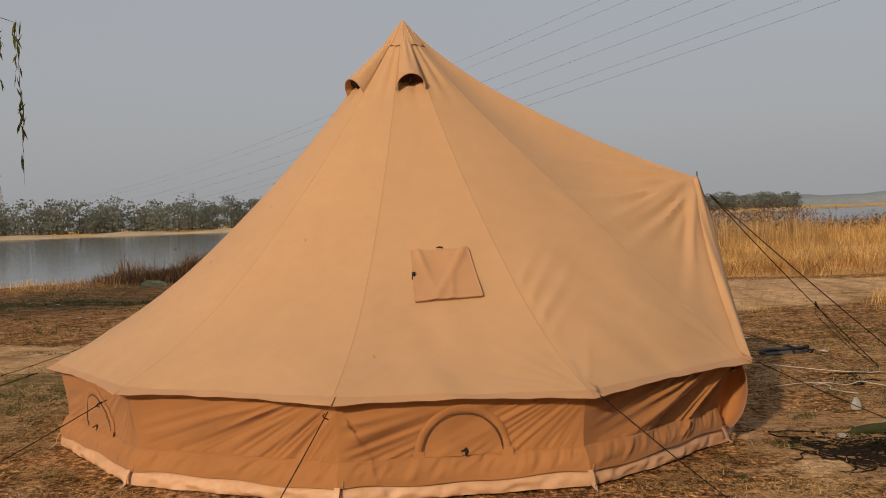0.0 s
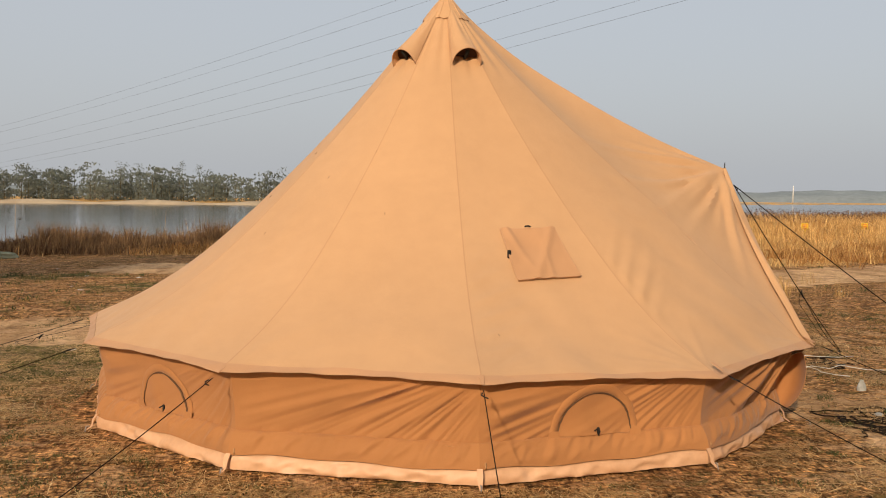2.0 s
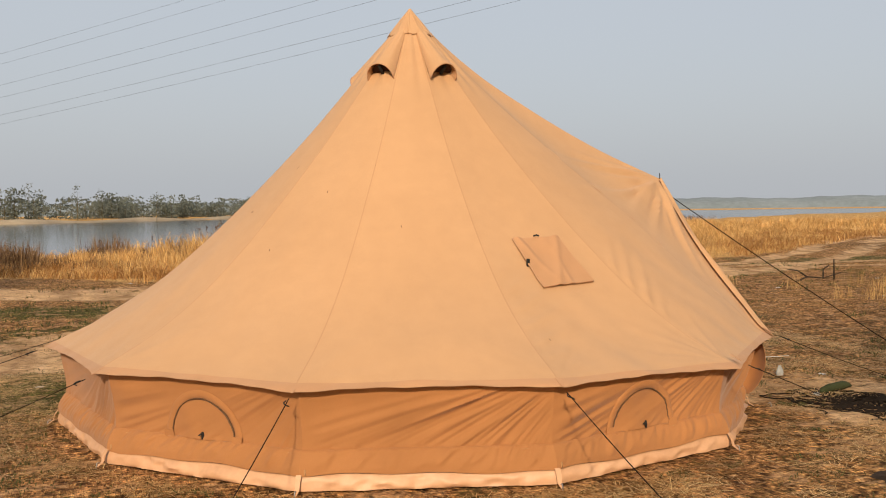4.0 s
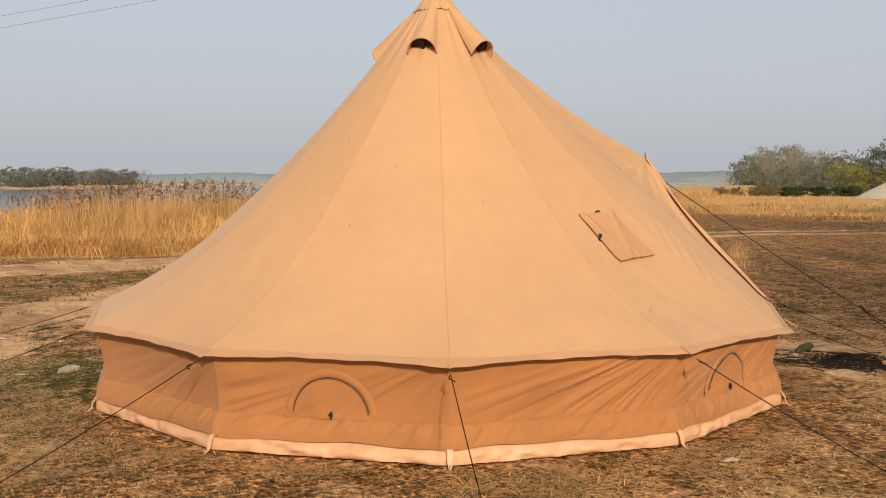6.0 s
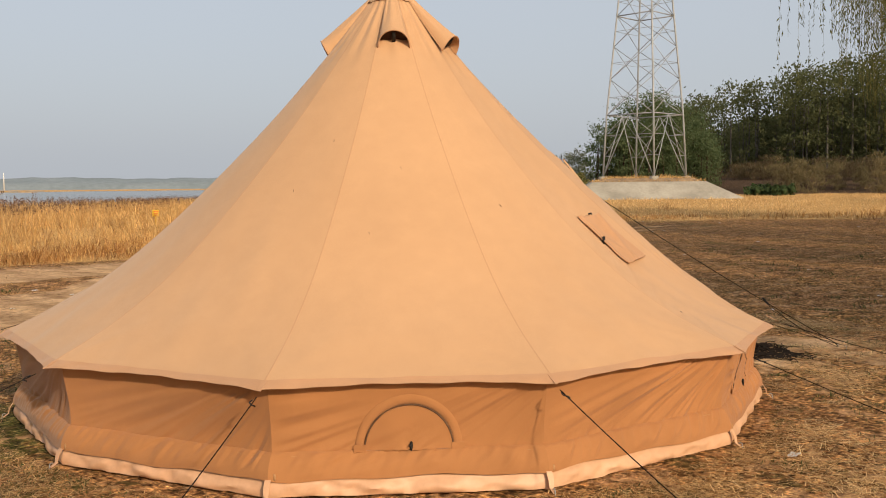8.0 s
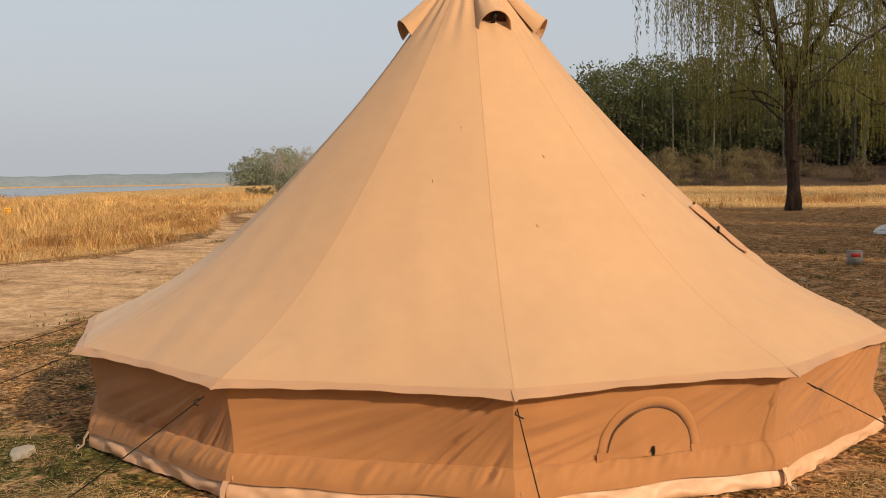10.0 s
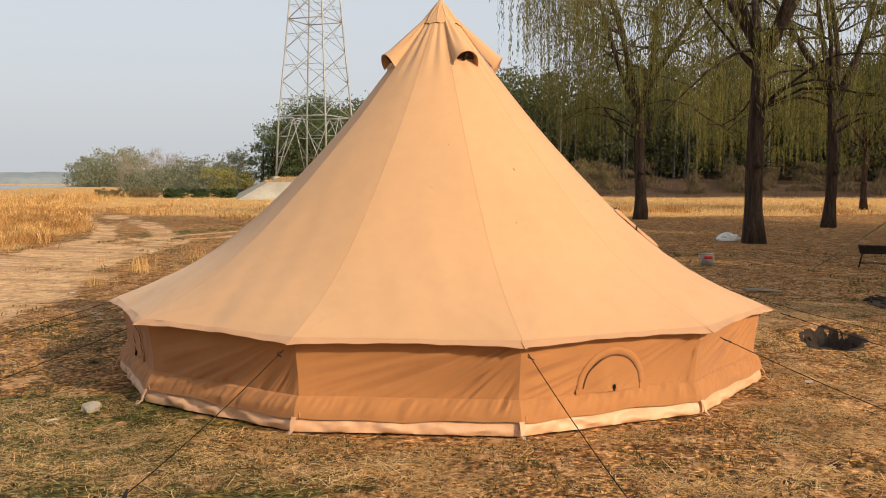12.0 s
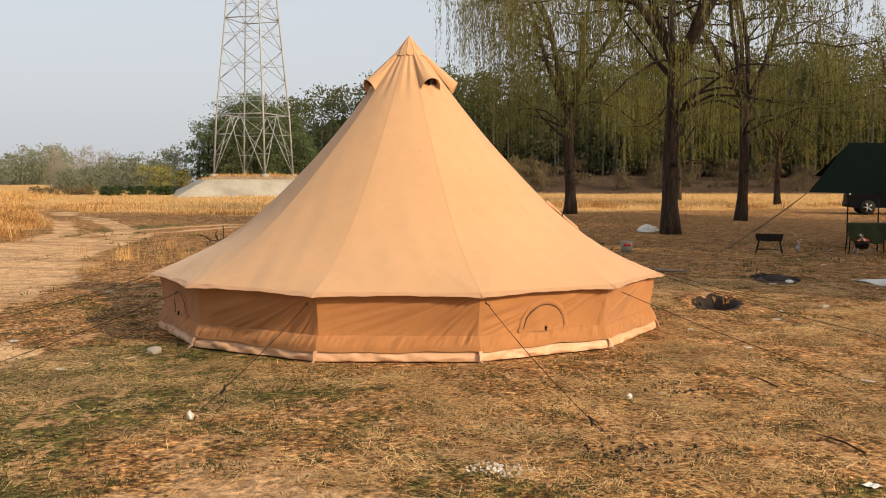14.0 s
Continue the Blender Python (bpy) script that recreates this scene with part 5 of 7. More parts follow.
forest("yellow_shrub", fan(7, 29.6, 32.4, 106, 112, lambda q: 3.0), rng, (YELLOWBUSH, TWIG), "yellow-green rounded shrubs before the far scrub", leaf=(0.2, 0.13), per=3600, slim=3.0, low=0.0, core=0.0)
forest("far_brown_scrub", fan(24, 34.4, 37.8, 98, 106, lambda q: 0.9), rng, (BROWNBUSH, TWIG), "low purplish-brown scrub at the meadow's end", leaf=(0.4, 0.05), per=2600, slim=4.5, low=0.0, core=0.0, up=0.6)
forest("far_green_hedge", fan(22, 30.0, 34.2, 92, 98, lambda q: 0.85), rng, (HEDGE, TWIG), "low dark green bushes along the meadow's end", leaf=(0.2, 0.1), per=6500, slim=5.0, low=0.0, core=0.0)
spots = []
for k in range(110):
    t = rng.random()
    spots.append((np.interp(t, [0, 0.4, 0.7, 1], [116, 106, 99, 90]) + rng.uniform(-6, 6), np.interp(t, [0, 0.4, 0.7, 1], [60, 22, -12, -60]) + rng.normal(), rng.uniform(1.0, 2.6)))
forest("undergrowth", spots, rng, (BUSH, TWIG), "brown twiggy scrub at the edge of the wood", leaf=(0.66, 0.036), per=3600, slim=5.5, low=0.0, core=0.0, up=1.0)
spots = [(83 + rng.uniform(0, 5), 39.5 - rng.uniform(0, 3.5), rng.uniform(0.5, 1.1)) for k in range(26)]
forest("green_hedge", spots, rng, (HEDGE, TWIG), "low dark green bushes beside the plinth", leaf=(0.26, 0.16), per=3000, slim=3.6, low=0.0, core=0.6)
spots = [(96 + rng.uniform(-4, 6), 30 + rng.uniform(-9, 12), rng.uniform(2.2, 4.0)) for k in range(26)]
forest("brown_shrubs", spots, rng, (BROWNBUSH, TWIG), "bare brown-olive shrubs before the wood", leaf=(0.5, 0.035), per=3200, slim=2.4, low=0.05, core=0.0, up=0.8)
spots = []
for k in range(430):
    x = rng.uniform(-190, 115)
    spots.append((x, float(far_shore(x)) + 10 + rng.uniform(0, 30), np.interp(x, [-190, -60, 0, 115], [9.2, 8.6, 6.6, 6.8]) * rng.uniform(0.55, 1.12)))
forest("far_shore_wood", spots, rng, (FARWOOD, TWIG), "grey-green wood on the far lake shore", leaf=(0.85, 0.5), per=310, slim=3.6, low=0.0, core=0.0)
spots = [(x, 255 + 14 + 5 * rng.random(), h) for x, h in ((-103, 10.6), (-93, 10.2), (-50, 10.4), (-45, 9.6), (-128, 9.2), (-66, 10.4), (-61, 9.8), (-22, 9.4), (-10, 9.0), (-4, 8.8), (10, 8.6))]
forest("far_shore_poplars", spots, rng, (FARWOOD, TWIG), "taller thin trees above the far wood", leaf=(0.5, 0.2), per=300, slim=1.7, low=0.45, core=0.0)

FARBANK = two_tone("pale_far_reeds", (0.30, 0.23, 0.15), (0.40, 0.32, 0.22), 0.2, 0.95)
# low pale reed bank on the far shore, and distant ridges
acc = Acc()
acc.grid([[(x, float(far_shore(x)) - 3 + o + 1.5 * math.sin(x * 0.3), z + 0.35 * math.sin(x * 0.21) * (z > 0)) for x in np.linspace(-420, 420, 240)] for o, z in ((0, -0.6), (0.6, 0.0), (3, 0.35), (12, 0.2))])
tagged(part("far_bank", acc, FARBANK), "pale dry reed bank on the far shore", "bank", kind="structure")
# Wooded ridges with the blue-grey of distance haze put into their colour.
RIDGE = two_tone("distant_wooded_ridge", (0.17, 0.20, 0.21), (0.23, 0.26, 0.27), 0.01, 0.95)
acc = Acc()
az = np.linspace(5, 118, 160)
for d, hh in ((1500, 19), (2100, 29)):
    rows = []
    for s, z in ((0, -8), (0.02, 0.55), (0.06, 1.0), (0.2, 0.6)):
        rows.append([(d * (1 + s) * math.cos(radians(q)), d * (1 + s) * math.sin(radians(q)), -8 if z < 0 else z * hh * (0.85 + 0.08 * math.sin(q * 0.31 + d) + 0.06 * math.sin(q * 0.83) + 0.035 * math.sin(q * 3.1) + 0.025 * math.sin(q * 7.7))) for q in az])
    acc.grid(rows)
tagged(part("backdrop", acc, RIDGE), "low blue-grey wooded ridges far beyond the lake", "hills", kind="structure")

# ---- the pylon on its concrete base ----
PX, PY = 75.5, 46.0
BASE_Z = float(land(PX, PY))
plinth = thing("concrete_plinth", (PX, PY, BASE_Z - 0.3), "sloping pale concrete plinth under the pylon, grass on top", "plinth", turn=33)
b0, b1, h = 8.1, 4.9, 1.72
acc = Acc()
acc.grid([[(sx * w, sy * w, z) for sx, sy in ((-1, -1), (1, -1), (1, 1), (-1, 1))] for w, z in ((b0, 0), (b0 * 0.5 + b1 * 0.5, h * 0.5), (b1 + 0.05, h - 0.03), (b1 - 0.03, h))], True)
acc.poly([(-b1 + 0.03, -b1 + 0.03, h), (b1 - 0.03, -b1 + 0.03, h), (b1 - 0.03, b1 - 0.03, h), (-b1 + 0.03, b1 - 0.03, h)])
FILL = two_tone("dry_heaped_earth", (0.20, 0.13, 0.07), (0.40, 0.27, 0.15), 1.5, 0.95, 0.6, 0.05)
part("sloping_sides", acc, CONCRETE, plinth, smooth=False)
part("earth_fill", Acc().grid([[(sx * w, sy * w, z) for sx, sy in ((-1, -1), (1, -1), (1, 1), (-1, 1))] for w, z in ((b1 - 0.25, h - 0.01), (b1 - 0.9, h + 0.28), (b1 - 2.2, h + 0.36), (0.01, h + 0.38))], True), FILL, plinth, "dry earth heaped on the concrete")
n = 3400
gx_, gy_ = rng.uniform(-b1, b1, n), rng.uniform(-b1, b1, n)
edge_ = np.maximum(abs(gx_), abs(gy_))
v, f = blades(gx_, gy_, np.interp(edge_, [2.5, 3.8, 4.45, 4.7], [h + 0.34, h + 0.26, h, h]), rng.uniform(0.12, 0.5, n) * (0.6 + 0.8 * wave(gx_, gy_, 1.3, 3) ** 2), rng.uniform(0.015, 0.035, n), rng.uniform(0.2, 0.8, n), rng=rng)
g = mesh_np("plinth_grass", v, f, GOLD)
g.parent = plinth

FOOT = BASE_Z + 1.8
pylon = thing("pylon", (PX, PY, FOOT), "grey galvanised steel lattice power pylon", "pylon", turn=-5)
LV = [(0.0, 2.75), (5.8, 2.52), (9.1, 2.28), (12.1, 2.06), (14.9, 1.86), (17.5, 1.68), (19.9, 1.5), (22.3, 1.33), (24.3, 1.18), (26.2, 1.03), (28.0, 0.95), (31.3, 0.85), (35.8, 0.7), (40.4, 0.6), (43.5, 0.3)]
SIGN = ((-1, -1), (1, -1), (1, 1), (-1, 1))


def beam(p, q, w):
    return Acc().tube([p, q], w, 4)


for sx, sy in SIGN:
    part("leg", Acc().tube([(sx * w, sy * w, z) for z, w in LV], [0.10 - 0.0025 * i for i in range(len(LV))], 4), STEEL, pylon)
    part("footing", Acc().box((sx * 2.75, sy * 2.75, -0.15), (0.6, 0.6, 0.6), None, 0.03), CONCRETE, pylon, "concrete footing block")
for i, (z, w) in enumerate(LV):
    if i == 0:
        continue
    z0, w0 = LV[i - 1]
    for k in range(4):
        (ax, ay), (bx, by) = SIGN[k], SIGN[(k + 1) % 4]
        A0, B0, A1, B1 = (Vector((ax * w0, ay * w0, z0)), Vector((bx * w0, by * w0, z0)), Vector((ax * w, ay * w, z)), Vector((bx * w, by * w, z)))
        if i in (1, 4, 7, 10):
            part("ring_beam", beam(A1, B1, 0.055), STEEL, pylon)
        if i == 1:
            m = A1.lerp(B1, 0.5)
            for leg0, leg1 in ((A0, A1), (B0, B1)):
                part("brace", beam(leg0, m, 0.045), STEEL, pylon)
                for t in (0.35, 0.68):
                    part("brace", beam(leg0.lerp(leg1, t), leg0.lerp(m, t), 0.028), STEEL, pylon)
                    part("brace", beam(leg0.lerp(leg1, t), leg0.lerp(m, min(1, t + 0.3)), 0.025), STEEL, pylon)
        else:
            part("brace", beam(A0, B1, 0.035), STEEL, pylon)
            part("brace", beam(B0, A1, 0.035), STEEL, pylon)
            c = (A0 + B0 + A1 + B1) / 4
            part("brace", beam(A0.lerp(A1, 0.5), c, 0.022), STEEL, pylon)
            part("brace", beam(B0.lerp(B1, 0.5), c, 0.022), STEEL, pylon)
# three cross arms, each carrying a cable at its two ends: height, reach to either side
ARMS = ((29.2, 2.2, -1.8), (33.6, 2.1, -2.6), (38.2, 2.1, -1.2))
line_dir = Vector((-0.617, 0.787, 0))
across = Vector((-0.787, -0.617, 0))
loc = Matrix.Rotation(radians(5), 4, "Z")
for z, *reach in ARMS:
    for ln in reach:
        tip = loc @ (across * ln) + Vector((0, 0, z))
        for u in (-0.6, 0.6):
            part("cross_arm", beam(loc @ (line_dir * u) + Vector((0, 0, z - 0.4)), tip, 0.06), STEEL, pylon)
        part("cross_arm", beam(Vector((0, 0, z + 1.2)), tip, 0.05), STEEL, pylon)
        part("insulator", Acc().tube([tip, tip - Vector((0, 0, 1.6))], 0.09, 6), BLACK, pylon)

SPAN = 754.0
FX, FY = PX + line_dir.x * SPAN, PY + line_dir.y * SPAN
far_pylon = thing("far_pylon", (FX, FY, float(land(FX, FY))), "distant hazy grey lattice pylon beyond the lake", "pylon")
for sx, sy in SIGN:
    part("leg", Acc().tube([(sx * 4.6, sy * 4.6, 0), (sx * 2.2, sy * 2.2, 18), (sx * 0.6, sy * 0.6, 36)], 0.22, 4), STEEL, far_pylon)
for i in range(9):
    z0, z1 = i * 3.9, i * 3.9 + 3.9
    w0, w1 = np.interp(z0, [0, 18, 36], [4.6, 2.2, 0.6]), np.interp(z1, [0, 18, 36], [4.6, 2.2, 0.6])
    for k in range(4):
        (ax, ay), (bx, by) = SIGN[k], SIGN[(k + 1) % 4]
        part("brace", beam((ax * w0, ay * w0, z0), (bx * w1, by * w1, z1), 0.10), STEEL, far_pylon)
        part("brace", beam((bx * w0, by * w0, z0), (ax * w1, ay * w1, z1), 0.10), STEEL, far_pylon)
WIRE = two_tone("grey_power_cable", (0.05, 0.05, 0.055), (0.08, 0.08, 0.085), 1, 0.7)
for (z, *reach), zf in zip(ARMS, (17.0, 22.0, 27.0)):
    for ln in reach:
        part("cross_arm", beam((0, 0, zf), across * ln * 2.2 + Vector((0, 0, zf)), 0.2), STEEL, far_pylon)
        p = Vector((PX, PY, FOOT + z - 1.6)) + across * ln
        q = Vector((FX, FY, zf - 0.8)) + across * ln * 2.2
        for ahead in (1, -1):
            pts = [p.lerp(q, t) - Vector((0, 0, 16.4 * 4 * t * (1 - t))) for t in np.linspace(0, 1, 60)] if ahead == 1 else [p.lerp(p - (q - p) * 0.4 + Vector((0, 0, 6)), t) - Vector((0, 0, 8.0 * 4 * t * (1 - t))) for t in np.linspace(0, 1, 30)]
            tagged(part("power_cable", Acc().tube(pts, 0.015, 4), WIRE), "thin dark overhead power cable sagging between pylons", "cable", "power cables")
# ---- grass, straw and reeds ----
rng = np.random.default_rng(33)
BANKSCRUB = random_tone("dead_bank_scrub", [(0.08, 0.045, 0.025), (0.16, 0.09, 0.045), (0.28, 0.17, 0.08), (0.11, 0.06, 0.03)], 0.9, True, 0.1)


def scatter(n, x0, x1, y0, y1, keep):
    x, y = rng.uniform(x0, x1, n), rng.uniform(y0, y1, n)
    ok = rng.random(n) < keep(x, y)
    return x[ok], y[ok]


def outside_tent(x, y):
    return (np.hypot(x - 0.34, y - 8.42) > 2.62).astype(float)


def stuff(name, v, f, material, label, category):
    return tagged(mesh_np(name, v, f, material), label, category, kind="stuff")


pitless = lambda x, y: (1 - 0.7 * bare_mask(x, y)) * (np.hypot((x - 2.52) / 1.05, (y - 5.18) / 0.52) > 0.95) * (np.hypot((x - 3.34) / 0.36, (y - 6.87) / 0.26) > 1.0) * (np.hypot((x - 5.85) / 1.0, (y - 4.2) / 0.5) > 0.9)
patchy = lambda x, y: np.clip(0.42 + 0.5 * wave(x, y, 1.4, 9) + 0.65 * wave(x, y, 3.7, 2) + 0.75 * wave(x + 0.3 * y, y, 8.3, 4), 0.02, 1)
near = lambda x, y: outside_tent(x, y) * patchy(x, y) * (1 - 0.85 * road_mask(x, y)) * pitless(x, y)
in_front = lambda x, y: (y < 8.6 - 0.9 * (x - 0.3)) * (np.hypot(x - 0.34, y - 8.42) < 6.2) + (x > 2.4) * (y < 11.5) > 0
cx, cy = scatter(40000, -7.0, 5.5, 2.6, 11.5, lambda x, y: in_front(x, y) * near(x, y) * (0.7 + 0.3 * smooth01(-5.5, -2.5, x) * (1 - smooth01(7.5, 9.5, y))))
m, each = len(cx), 22
ca = np.repeat(rng.uniform(0, math.pi, m), each) + rng.normal(scale=0.9, size=m * each)
x, y = np.repeat(cx, each) + rng.normal(scale=0.07, size=m * each), np.repeat(cy, each) + rng.normal(scale=0.07, size=m * each)
ok = np.hypot(x - 0.34, y - 8.42) > 2.64
x, y, ca = x[ok], y[ok], ca[ok]
n = len(x)
v, f = lying(x, y, land(x, y) + rng.uniform(0.001, 0.020, n), rng.uniform(0.015, 0.065, n) * np.where(rng.random(n) < 0.06, 2.2, 1.0), rng.uniform(0.0014, 0.0031, n) * np.where(rng.random(n) < 0.10, 1.7, 1.0), rng, 0.09, ca)
stuff("straw", v, f, STRAW, "fine dry yellow straw lying on trampled earth", "straw")
# longer bright stalks on top
x, y = scatter(42000, -7.0, 5.5, 2.6, 11.0, lambda x, y: in_front(x, y) * near(x, y) * np.clip(0.35 + 0.65 * wave(x, y, 2.6, 7), 0.05, 1) * (np.hypot(x - 0.34, y - 8.42) > 2.8))
n = len(x)
v, f = lying(x, y, land(x, y) + rng.uniform(0.012, 0.028, n), rng.uniform(0.05, 0.17, n), rng.uniform(0.0020, 0.0038, n), rng, 0.07)
stuff("long_straw", v, f, BRIGHT_STRAW, "long bright dry stalks lying on the trampled straw", "straw")
x, y = scatter(80000, -15, 14, -4, 17, lambda x, y: near(x, y) * (1 - in_front(x, y) * (x > -7.0) * (x < 5.5) * (y > 2.6) * (y < 11.5)))
n = len(x)
v, f = lying(x, y, land(x, y) + rng.uniform(0.002, 0.02, n), rng.uniform(0.05, 0.16, n), rng.uniform(0.004, 0.009, n), rng)
stuff("outer_straw", v, f, DULL_STRAW, "loose dry yellow straw on worn ground", "straw")
x, y = scatter(85000, -16, 42, -10, 24, lambda x, y: outside_tent(x, y) * patchy(x, y) * (1 - road_mask(x, y)) * pitless(x, y) * (np.hypot(x + 2, y - 6) > 9) * 0.8)
n = len(x)
v, f = blades(x, y, land(x, y), rng.uniform(0.015, 0.05, n), rng.uniform(0.008, 0.02, n), rng.uniform(0.3, 0.95, n), rng=rng)
stuff("short_dry_grass", v, f, DULL_STRAW, "short flattened dry grass on worn ground", "grass")


def clumps(n, x0, x1, y0, y1, keep, each, radius):
    cx, cy = scatter(n, x0, x1, y0, y1, keep)
    m = len(cx)
    return (np.repeat(cx, each) + rng.normal(scale=radius, size=m * each), np.repeat(cy, each) + rng.normal(scale=radius, size=m * each))


px, py = scatter(2100, -7.5, 6.5, 2.9, 13.0, lambda x, y: outside_tent(x, y) * np.clip(0.16 + 1.1 * green_mask(x, y), 0, 1) * (1 - road_mask(x, y)) * pitless(x, y))
m, each = len(px), 74
size, aim = np.repeat(rng.uniform(0.04, 0.15, m), each), np.repeat(rng.uniform(0, math.pi, m), each)
da, db = rng.normal(size=m * each) * size * 1.5, rng.normal(size=m * each) * size * 0.6
x, y = np.repeat(px, each) + da * np.cos(aim) - db * np.sin(aim), np.repeat(py, each) + da * np.sin(aim) + db * np.cos(aim)
ok = np.hypot(x - 0.34, y - 8.42) > 2.66
x, y = x[ok], y[ok]
n = len(x)
v, f = blades(x, y, land(x, y), rng.uniform(0.012, 0.036, n), rng.uniform(0.0035, 0.0075, n), rng.uniform(0.65, 0.99, n), rng=rng)
stuff("green_grass", v, f, GREEN, "short fresh green grass tufts among straw", "grass")
x, y = clumps(7000, -16, 16, -3, 22, lambda x, y: (1 - (x > -7.5) * (x < 6.5) * (y > 2.8) * (y < 13.5)) * np.clip(green_mask(x, y) * 1.5 - 0.22, 0, 1) * (1 - road_mask(x, y)), 10, 0.07)
n = len(x)
v, f = blades(x, y, land(x, y), rng.uniform(0.03, 0.08, n), rng.uniform(0.008, 0.016, n), rng.uniform(0.4, 0.95, n), rng=rng)
stuff("outer_green_grass", v, f, GREEN, "short fresh green grass on the worn ground farther off", "grass")
x, y = np.concatenate([rng.normal(a, 0.11, 60) for a in (4.30, 6.24, 6.5)]), np.concatenate([rng.normal(a, 0.11, 60) for a in (15.01, 15.65, 15.9)])
n = len(x)
v, f = blades(x, y, land(x, y), rng.uniform(0.10, 0.42, n), rng.uniform(0.003, 0.006, n), rng.uniform(0.05, 0.6, n), rng=rng)
stuff("dry_tufts", v, f, GOLD, "upright thin pale-brown dry grass tufts by the track", "grass")
x, y = clumps(50, -6, 12, 10, 18, lambda x, y: (1 - road_mask(x, y)) * (np.hypot(x - 9, y - 16) < 3.5), 40, 0.10)
n = len(x)
v, f = blades(x, y, land(x, y), rng.uniform(0.12, 0.4, n), rng.uniform(0.003, 0.006, n), rng.uniform(0.05, 0.5, n), rng=rng)
stuff("dry_weeds", v, f, GOLD, "thin upright dry weed stalks by the track", "weeds")

# golden grass on the lake side of the track
dry = lambda x, y: (land(x, y) > WATER_Z + 0.05) * tall_mask(x, y)
x, y = clumps(15500, -16, 75, 21, 70, lambda x, y: dry(x, y) * np.clip(0.6 + 0.5 * wave(x, y, 1.2, 3), 0.2, 1) * np.clip(38 / (np.hypot(x, y) + 1), 0.2, 1), 20, 0.15)
n = len(x)
size = np.clip(np.hypot(x, y) / 32, 0.75, 2.2)
v, f = blades(x, y, land(x, y), rng.uniform(0.15, 0.62, n) * (0.8 + 0.5 * wave(x, y, 0.55, 5)) * np.interp(y - np.interp(x, [-4, 6, 12, 26, 44], [25, 21, 23, 34, 52]), [0, 3, 8], [0.55, 0.8, 1.25]) * smooth01(-14, 3, x) + 0.12, rng.uniform(0.009, 0.020, n) * size, rng.uniform(0.3, 0.98, n), rng=rng)
stuff("tall_dry_grass", v, f, GOLD, "tall golden dry grass along the track", "grass")
x, y = scatter(125000, 27, 112, -45, 80, lambda x, y: np.maximum(meadow_mask(x, y), 0.0) * (1 - road_mask(x, y)) * (land(x, y) > WATER_Z) * np.clip(0.55 + 0.6 * wave(x, y, 0.5, 3), 0.15, 1) * (np.maximum(abs(x - PX), abs(y - PY)) > 6.7))
n = len(x)
v, f = blades(x, y, land(x, y), rng.uniform(0.08, 0.34, n) * (0.8 + 0.4 * wave(x, y, 0.21, 4)), rng.uniform(0.014, 0.034, n), rng.uniform(0.4, 0.98, n), rng=rng)
stuff("meadow_grass", v, f, PALE_GOLD, "low golden dry meadow grass", "grass")


# matted orange tussocks in front of the tall grass
edge = lambda x, y: dry(x, y) * np.exp(-((y - np.interp(x, [-4, 6, 12, 26, 44], [25, 21.5, 23.2, 34, 52])) / 3.0) ** 2) * np.clip(0.5 + 0.8 * wave(x, y, 1.1, 8), 0.08, 1)
x, y = clumps(14000, -8, 40, 20, 52, edge, 24, 0.22)
n = len(x)
v, f = blades(x, y, land(x, y), rng.uniform(0.12, 0.42, n), rng.uniform(0.010, 0.022, n), rng.uniform(0.6, 0.99, n), rng=rng)
stuff("orange_tussocks", v, f, ORANGE, "matted orange-brown dry tussocks at the edge of the tall grass", "grass")


# tussocks along the meadow's near edge
medge = lambda x, y: x - np.interp(y, [-60, 0, 8.5, 17, 21, 24, 30, 36, 60], [52, 50, 46, 37.5, 33, 28.5, 29.5, 33, 50])
x, y = clumps(5200, 27, 75, -30, 45, lambda x, y: np.exp(-((medge(x, y) - 4) / 7.0) ** 2) * (1 - road_mask(x, y)) * np.clip(0.15 + 1.3 * wave(x, y, 0.42, 6), 0.03, 1), 16, 0.38)
n = len(x)
v, f = blades(x, y, land(x, y), rng.uniform(0.15, 0.55, n) * (0.8 + 0.5 * wave(x, y, 0.3, 2)), rng.uniform(0.018, 0.04, n), rng.uniform(0.3, 0.98, n), rng=rng)
stuff("meadow_tussocks", v, f, ORANGE, "matted orange tussocks at the edge of the meadow", "grass")


# reeds by the water
def reeds(count, keep, x0, x1, y0, y1, h0, h1, plume_share, name, mats, label):
    x, y = scatter(count, x0, x1, y0, y1, keep)
    n = len(x)
    h = rng.uniform(h0, h1, n) * np.clip(0.85 + 0.35 * wave(x, y, 0.33, 2), 0.45, 1.15) * np.interp(x, [-5, 11, 14, 30], [1.0, 1.0, 0.6, 0.5])
    size = np.clip(np.hypot(x, y) / 38, 0.8, 2)
    z = np.maximum(land(x, y), WATER_Z - 0.3)
    lean = rng.uniform(0.02, 0.22, n)
    a = rng.uniform(0, 2 * math.pi, n)
    vv, ff = blades(x, y, z, h, rng.uniform(0.013, 0.026, n) * size, lean, rng=rng)
    stuff(name, vv, ff, mats[0], label, "reeds")
    tips = vv.reshape(-1, 5, 3)[:, 4]
    pick = tips[rng.random(n) < plume_share]
    if len(pick):
        rep = np.repeat(pick, 5, 0) + rng.normal(scale=(0.02, 0.02, 0.05), size=(len(pick) * 5, 3)) * size.mean()
        v2, f2 = cards(rep, 0.12, 0.035, rng, 0.3)
        stuff(name + "_plumes", v2, f2, mats[1], "brown feathery reed plumes", "reed plumes")


